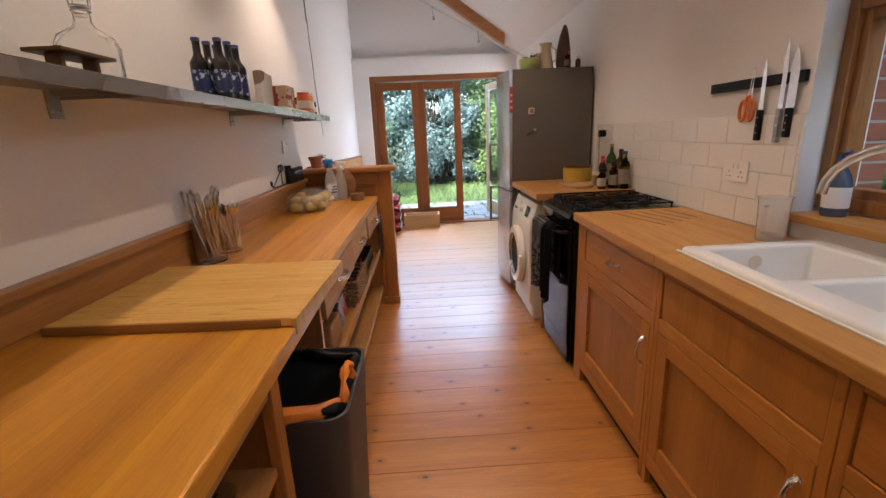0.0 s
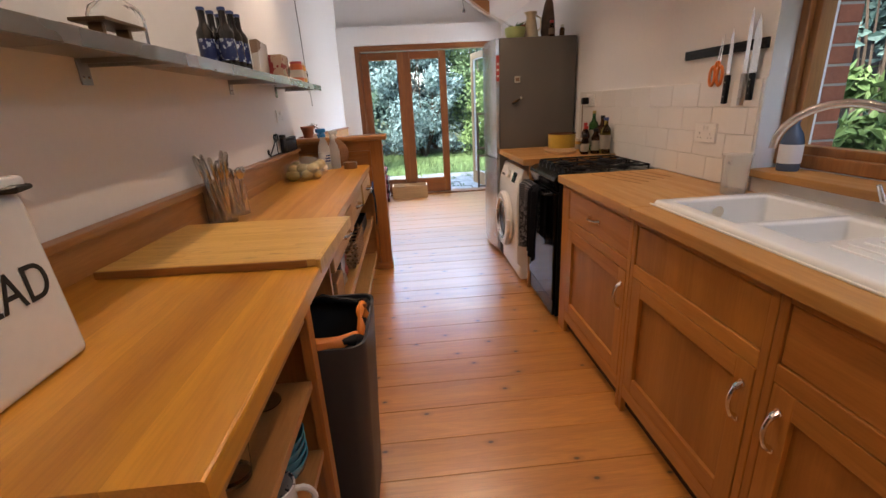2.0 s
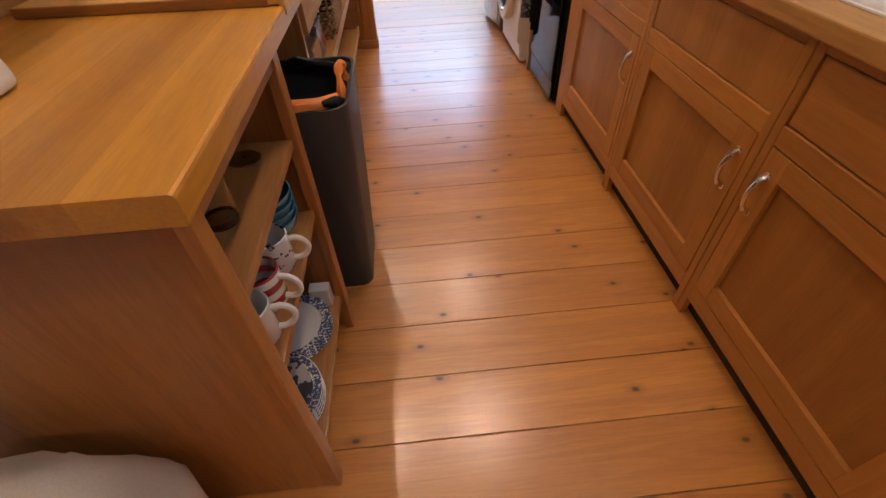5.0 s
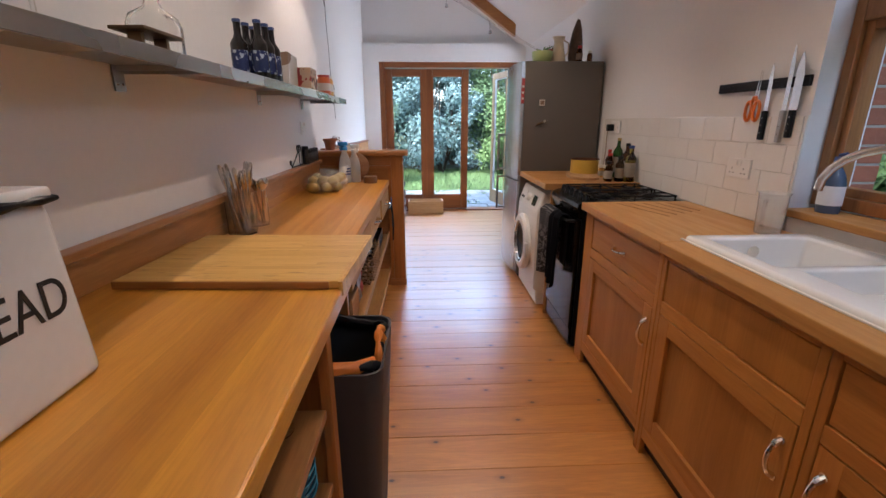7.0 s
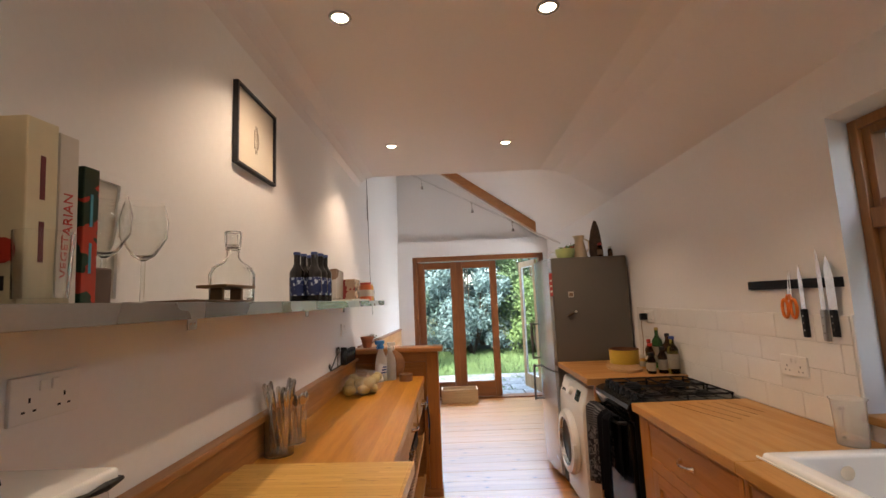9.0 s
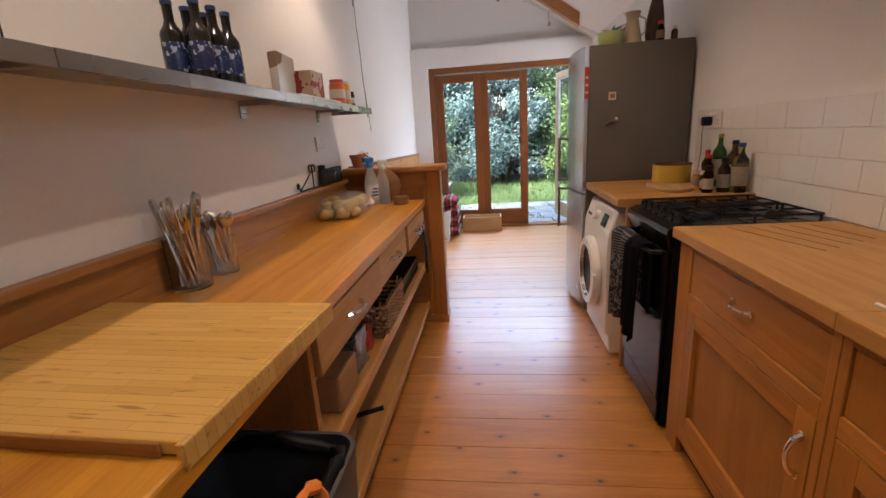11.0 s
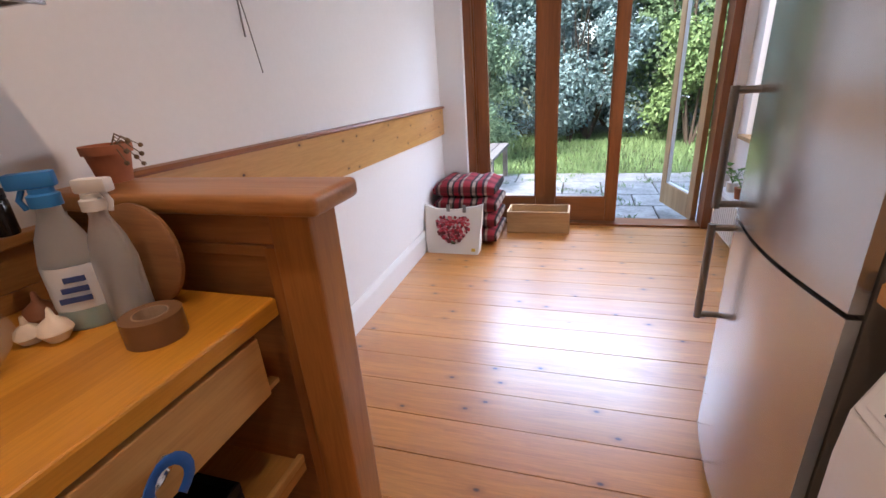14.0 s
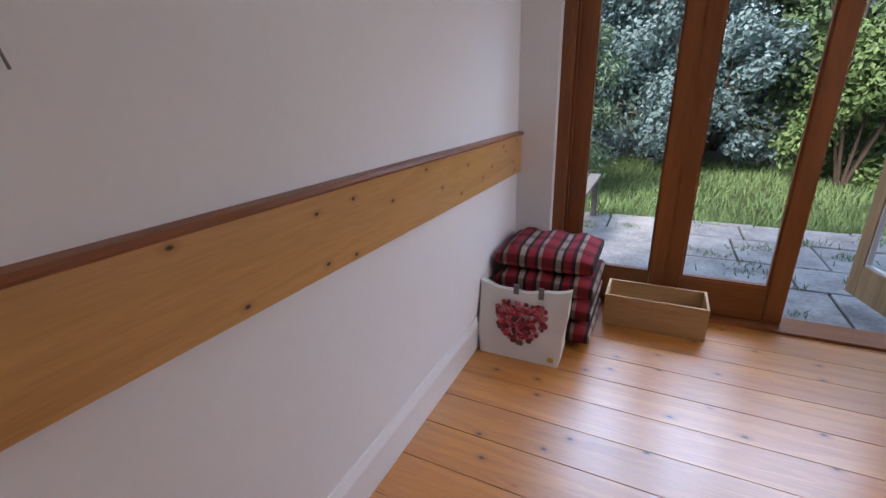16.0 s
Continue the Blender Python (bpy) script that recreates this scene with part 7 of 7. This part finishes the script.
for k in range(18):
    a, L = ra.uniform(0, 6.28), ra.uniform(0.04, 0.09)
    tube([(1.06, 3.88, GZ + 0.11), (1.06 + L * 0.7 * math.cos(a), 3.88 + L * 0.7 * math.sin(a), GZ + 0.11 + ra.uniform(0.01, 0.05))], [0.003, 0.001], 5, bm)
part("growth", bm, MATS["dry_stem"], tp)
jg = thing("enamel_jug", (1.09, 3.72, GZ), "tall cream enamel jug with a flared lip", "jug")
part("jug", lathe([(0, 0), (0.060, 0), (0.062, 0.006), (0.040, 0.13), (0.036, 0.16), (0.048, 0.195), (0.046, 0.196), (0.033, 0.16), (0.037, 0.13), (0.05, 0.02), (0, 0.018)], (1.085, 3.72, GZ + 0.0005), 30), paint("cream_enamel", (0.66, 0.54, 0.36), 0.3, var=0.05, bump=0), jg, smooth=True)
part("handle", tube([(1.125, 3.72, GZ + 0.17), (1.165, 3.72, GZ + 0.15), (1.165, 3.72, GZ + 0.08), (1.135, 3.72, GZ + 0.05)], 0.006, 8), MATS["cream_enamel"], jg, smooth=True)
part("spout", prism([(1.03, GZ + 0.197), (1.045, GZ + 0.197), (1.05, GZ + 0.165)], "y", 3.71, 3.73), MATS["cream_enamel"], jg)
dw = lathe([(0, 0), (0.055, 0), (0.060, 0.05), (0.052, 0.16), (0.035, 0.25), (0.012, 0.32), (0, 0.335)], (1.235, 3.74, GZ + 0.0005), 26, squash=(1, 0.6))
for v in dw.verts:
    if v.co.z > GZ + 0.005:
        v.co += noise.noise_vector(v.co * 28) * 0.012
tagged(part("driftwood_carving", dw, paint("carved_wood", (0.10, 0.065, 0.045), 0.85, var=0.45, bump=0.8, grain=40, wide=14), smooth=True), "dark weathered driftwood piece standing on the fridge", "driftwood")
bottle("small_bottle", (1.235, 3.65, GZ), 0.024, 0.12, brown_glass, red_cap, "small amber bottle with a label on the fridge", "bottle", neck=0.6, lab=brown_paper)
bottle("small_bottle", (1.33, 3.68, GZ), 0.020, 0.09, brown_glass, cream_cap, "small amber bottle on the fridge", "bottle", neck=0.6)
mg = thing("fridge_magnet", (0.940, GY0, 1.473), "square pale picture magnet on the fridge side", "magnet", "fridge magnets")
part("tile", box(0.917, 0.963, GY0 - 0.008, GY0 - 0.0005, 1.452, 1.50, 0.002), white_cover, mg)
part("picture", box(0.925, 0.955, GY0 - 0.0088, GY0 - 0.0082, 1.462, 1.490), brown_paper, mg)
m2 = thing("fridge_magnet", (1.0, GY0, 1.325), "small dark bird-shaped magnet on the fridge side", "magnet", "fridge magnets")
bm = tube([(0.895, GY0 - 0.006, 1.298), (0.925, GY0 - 0.008, 1.315), (0.955, GY0 - 0.008, 1.326)], [0.003, 0.010, 0.006], 8)
part("body", bm, bronze, m2, smooth=True)
part("head", lathe([(0, -0.012), (0.008, -0.010), (0.011, -0.004), (0.010, 0), (0, 0)], (0.970, GY0 - 0.0005, 1.334), 14, axis="y"), white_cover, m2, smooth=True)
nt = thing("red_notice", (0.79, GY0, 1.55), "red printed card stuck on the fridge door edge", "card")
part("card", box(0.769, 0.7935, GY0 - 0.004, GY0 - 0.001, 1.47, 1.66), red_pack, nt)
for k in range(3):
    part("print_bar", box(0.773, 0.789, GY0 - 0.0052, GY0 - 0.0042, 1.50 + 0.045 * k, 1.515 + 0.045 * k), white_cover, nt)

# ---- garden end of the room ----
rd = thing("radiator", (1.38, 6.0, 0.08), "low white panel radiator under the window", "radiator")
part("panel", box(1.335, 1.35, 5.02, 6.42, 0.085, 0.385, 0.004), white_gloss, rd)
for k in range(34):
    y = 5.04 + k * 0.0405
    part("flute", box(1.328, 1.3345, y, y + 0.022, 0.10, 0.37, 0.003, 1), white_gloss, rd)
part("top_grille", box(1.337, 1.425, 5.025, 6.415, 0.386, 0.396, 0.002), white_gloss, rd)
part("back_panel", box(1.40, 1.415, 5.02, 6.42, 0.085, 0.3855, 0.003), white_gloss, rd)
part("side_panel", box(1.337, 1.425, 6.4205, 6.426, 0.09, 0.392), white_gloss, rd)
part("pipe", tube([(1.38, 6.45, 0.0), (1.38, 6.45, 0.12), (1.38, 6.42, 0.13)], 0.008, 8), chrome, rd)
part("valve", lathe([(0, 0), (0.017, 0), (0.019, 0.04), (0, 0.045)], (1.38, 6.455, 0.13), 14), white_plastic, rd)
leafy = leaf_mat("house_leaf", (0.05, 0.13, 0.03), (0.16, 0.30, 0.07))
for k, (px, py, pr, ph, pm) in enumerate(((1.385, 6.27, 0.04, 0.07, white_plastic), (1.385, 6.08, 0.042, 0.075, terracotta), (1.385, 5.90, 0.04, 0.07, terracotta), (1.385, 5.70, 0.045, 0.08, white_plastic))):
    h = thing("potted_plant", (px, py, 0.396), "small leafy houseplant in a pot on the radiator", "potted plant", "plants on the radiator")
    part("pot", lathe([(0, 0), (pr * 0.75, 0), (pr, ph), (pr * 0.92, ph), (0, ph * 0.85)], (px, py, 0.3965), 20), pm, h, smooth=True)
    for j in range(15):
        a, L = ra.uniform(0, 6.28), ra.uniform(0.06, 0.15)
        p0 = Vector((px, py, 0.396 + ph * 0.9))
        d = Vector((math.cos(a) * 0.6, math.sin(a), ra.uniform(0.4, 1.4))).normalized()
        p1 = p0 + d * L
        if p1.x > 1.435:
            p1.x = 1.43
        bm = tube([p0, p0.lerp(p1, 0.5) + Vector((0, 0, 0.015)), p1], [0.002, 0.0018, 0.0015], 5)
        sd = d.cross(Vector((0, 0, 1))).normalized() * L * 0.22
        tip = p1 + d * L * 0.45 - Vector((0, 0, 0.02))
        m_ = p1.lerp(tip, 0.45)
        vv = [bm.verts.new(q) for q in (p1, m_ + sd + Vector((0, 0, 0.006)), tip, m_ - sd + Vector((0, 0, 0.006)))]
        bm.faces.new(vv)
        part("plant_leaf", bm, leafy, h)

# wooden crate
cr = thing("wooden_crate", (0.0, 6.48, 0), "shallow open pine box on the floor by the doors", "crate")
cw = wood("crate_wood", (0.48, 0.27, 0.11), (0.64, 0.42, 0.2), "x", 0.55)
part("side", box(-0.255, 0.268, 6.352, 6.366, 0, 0.19, 0.002), cw, cr)
part("side", box(-0.255, 0.268, 6.582, 6.596, 0, 0.19, 0.002), cw, cr)
part("end", box(-0.255, -0.241, 6.3665, 6.5815, 0, 0.19, 0.002), cw, cr)
part("end", box(0.254, 0.268, 6.3665, 6.5815, 0, 0.19, 0.002), cw, cr)
part("bottom", box(-0.241, 0.254, 6.3665, 6.5815, 0.004, 0.014), cw, cr)

# folded floor cushions with woven checks
n = Nodes("checked_cloth")
v = n.coords((1, 1, 1), False)
sep = n.add("SeparateXYZ", Vector=v)
fx = n.math("FRACT", n.math("MULTIPLY", sep.outputs[0], 5.2))
fz = n.math("FRACT", n.math("MULTIPLY", n.math("ADD", sep.outputs[1], n.math("MULTIPLY", sep.outputs[2], 1.0)), 7.0))
base = n.ramp(fx, (0.0, (0.30, 0.02, 0.03)), (0.30, (0.035, 0.02, 0.02)))
base.node.color_ramp.interpolation = "CONSTANT"
els = base.node.color_ramp.elements
for p, c in ((0.38, (0.35, 0.27, 0.22)), (0.52, (0.035, 0.02, 0.02)), (0.60, (0.34, 0.02, 0.035)), (0.80, (0.06, 0.02, 0.03)), (0.90, (0.34, 0.25, 0.2))):
    e = els.new(p)
    e.color = (*c, 1)
dark = n.ramp(fz, (0.0, (1, 1, 1)), (0.62, (0.45, 0.38, 0.38)))
dark.node.color_ramp.interpolation = "CONSTANT"
n.to(n.mix(base, dark, 0.8, "MULTIPLY"), "Base Color")
n.b.inputs["Roughness"].default_value = 0.95
n.bump(n.add("TexNoise", Vector=v, Scale=400.0).outputs["Fac"], 0.4)
checked = n.m
cu = thing("floor_cushion", (-0.56, 6.25, 0), "red and black checked folding floor cushions, stacked", "floor cushion")


def pad(x0, x1, y0, y1, z0, z1):
    bm = box(x0, x1, y0, y1, z0, z1, 0.0)
    bmesh.ops.subdivide_edges(bm, edges=bm.edges, cuts=14, use_grid_fill=True)
    c = Vector(((x0 + x1) / 2, (y0 + y1) / 2, (z0 + z1) / 2))
    h = Vector(((x1 - x0) / 2, (y1 - y0) / 2, (z1 - z0) / 2))
    for v in bm.verts:
        d = v.co - c
        q = Vector((d.x / h.x, d.y / h.y, d.z / h.z))
        k = 1 - 0.10 * (abs(q.x) ** 4 * abs(q.z) ** 4 + abs(q.y) ** 4 * abs(q.z) ** 4)
        v.co = c + Vector((d.x * k, d.y * (k - 0.05 * abs(q.z) ** 2), d.z * (1 - 0.22 * max(abs(q.x), abs(q.y)) ** 5)))
        v.co.z += 0.010 * math.cos(q.x * 9.5) * max(0, q.z) + 0.004 * noise.noise(v.co * 14)
    for v in bm.verts:
        v.co.z = max(v.co.z, z0)
    return bm


for z0, z1, y0, x1 in ((0.001, 0.135, 6.02, -0.285), (0.128, 0.26, 6.03, -0.29), (0.254, 0.385, 6.035, -0.285), (0.38, 0.515, 6.05, -0.30)):
    part("pad", pad(-0.815, x1, y0, 6.50, z0, z1), checked, cu, smooth=True)

# tote bag with a heart of flowers
tg = thing("tote_bag", (-0.58, 5.78, 0), "white tote bag printed with a red floral heart", "tote bag")
white_cloth = paint("white_cloth", (0.72, 0.70, 0.66), 0.8, var=0.05, bump=0.15, grain=150)
bm = box(-0.5, 0.5, -0.5, 0.5, 0, 1)
bmesh.ops.subdivide_edges(bm, edges=bm.edges, cuts=18, use_grid_fill=True)
for v in bm.verts:
    u, w, z = v.co.x * 2, v.co.y * 2, v.co.z
    thick = 0.055 * (1 - 0.72 * z ** 1.3)
    wid = 0.205 + 0.035 * z
    v.co = Vector((-0.605 + u * wid, 5.86 + w * thick + 0.07 * z, 0.001 + z * (0.335 + 0.035 * abs(u) ** 3 + 0.012 * u)))
    v.co += noise.noise_vector(v.co * 9) * 0.012 * min(1, z * 4)
    v.co.z = max(0.001, v.co.z)
part("bag", bm, white_cloth, tg, smooth=True)
rh = random.Random(17)
petal = [paint("petal_red", (0.45, 0.03, 0.05), 0.6), paint("petal_pink", (0.55, 0.16, 0.20), 0.6), paint("petal_dark", (0.16, 0.03, 0.04), 0.6), paint("petal_green", (0.08, 0.10, 0.06), 0.6)]
cnt = 0
while cnt < 210:
    hx, hz = rh.uniform(-1.2, 1.2), rh.uniform(-1.2, 1.3)
    if (hx * hx + hz * hz - 1) ** 3 - hx * hx * hz ** 3 > 0:
        continue
    px, pz = -0.610 + hx * 0.118, 0.165 + hz * 0.100
    y = 5.86 - 0.055 * (1 - 0.72 * (pz / 0.36) ** 1.3) + 0.07 * pz / 0.36 - 0.006
    r = rh.uniform(0.008, 0.015)
    bm = lathe([(0, -0.0016), (r, -0.0008), (r, 0.006), (0, 0.006)], (px, y, pz), 9, axis="y")
    part("print_flower", lumpy(bm, 0.0025, 60, cnt), petal[3] if hz < -0.75 else petal[cnt % 3], tg)
    cnt += 1
for u in (-0.075, 0.055):
    part("handle_strap", box(-0.575 + u - 0.014, -0.575 + u + 0.014, 5.905, 5.915, 0.31, 0.372, 0.002), paint("strap_grey", (0.22, 0.21, 0.21), 0.7) if u < 0 else MATS["strap_grey"], tg)
part("print_badge", box(-0.45, -0.42, 5.795, 5.802, 0.03, 0.055, 0.001), yellow, tg)

# ---- floorboards, last ----
PW = 0.193
y = YB
rng = random.Random(4)
bm = box(XL, XR, -PW / 2 + 0.0012, PW / 2 - 0.0012, -0.02, 0.0, 0.0012, 1)
plank_mesh = bpy.data.meshes.new("floorboard")
bm.to_mesh(plank_mesh)
bm.free()
plank_mesh.materials.append(floor_wood)
while y < 6.6:
    ob = new("floorboard", plank_mesh)
    ob.parent = floor
    ob.location = (0, y + PW / 2, rng.uniform(-0.0012, 0.0))
    y += PW
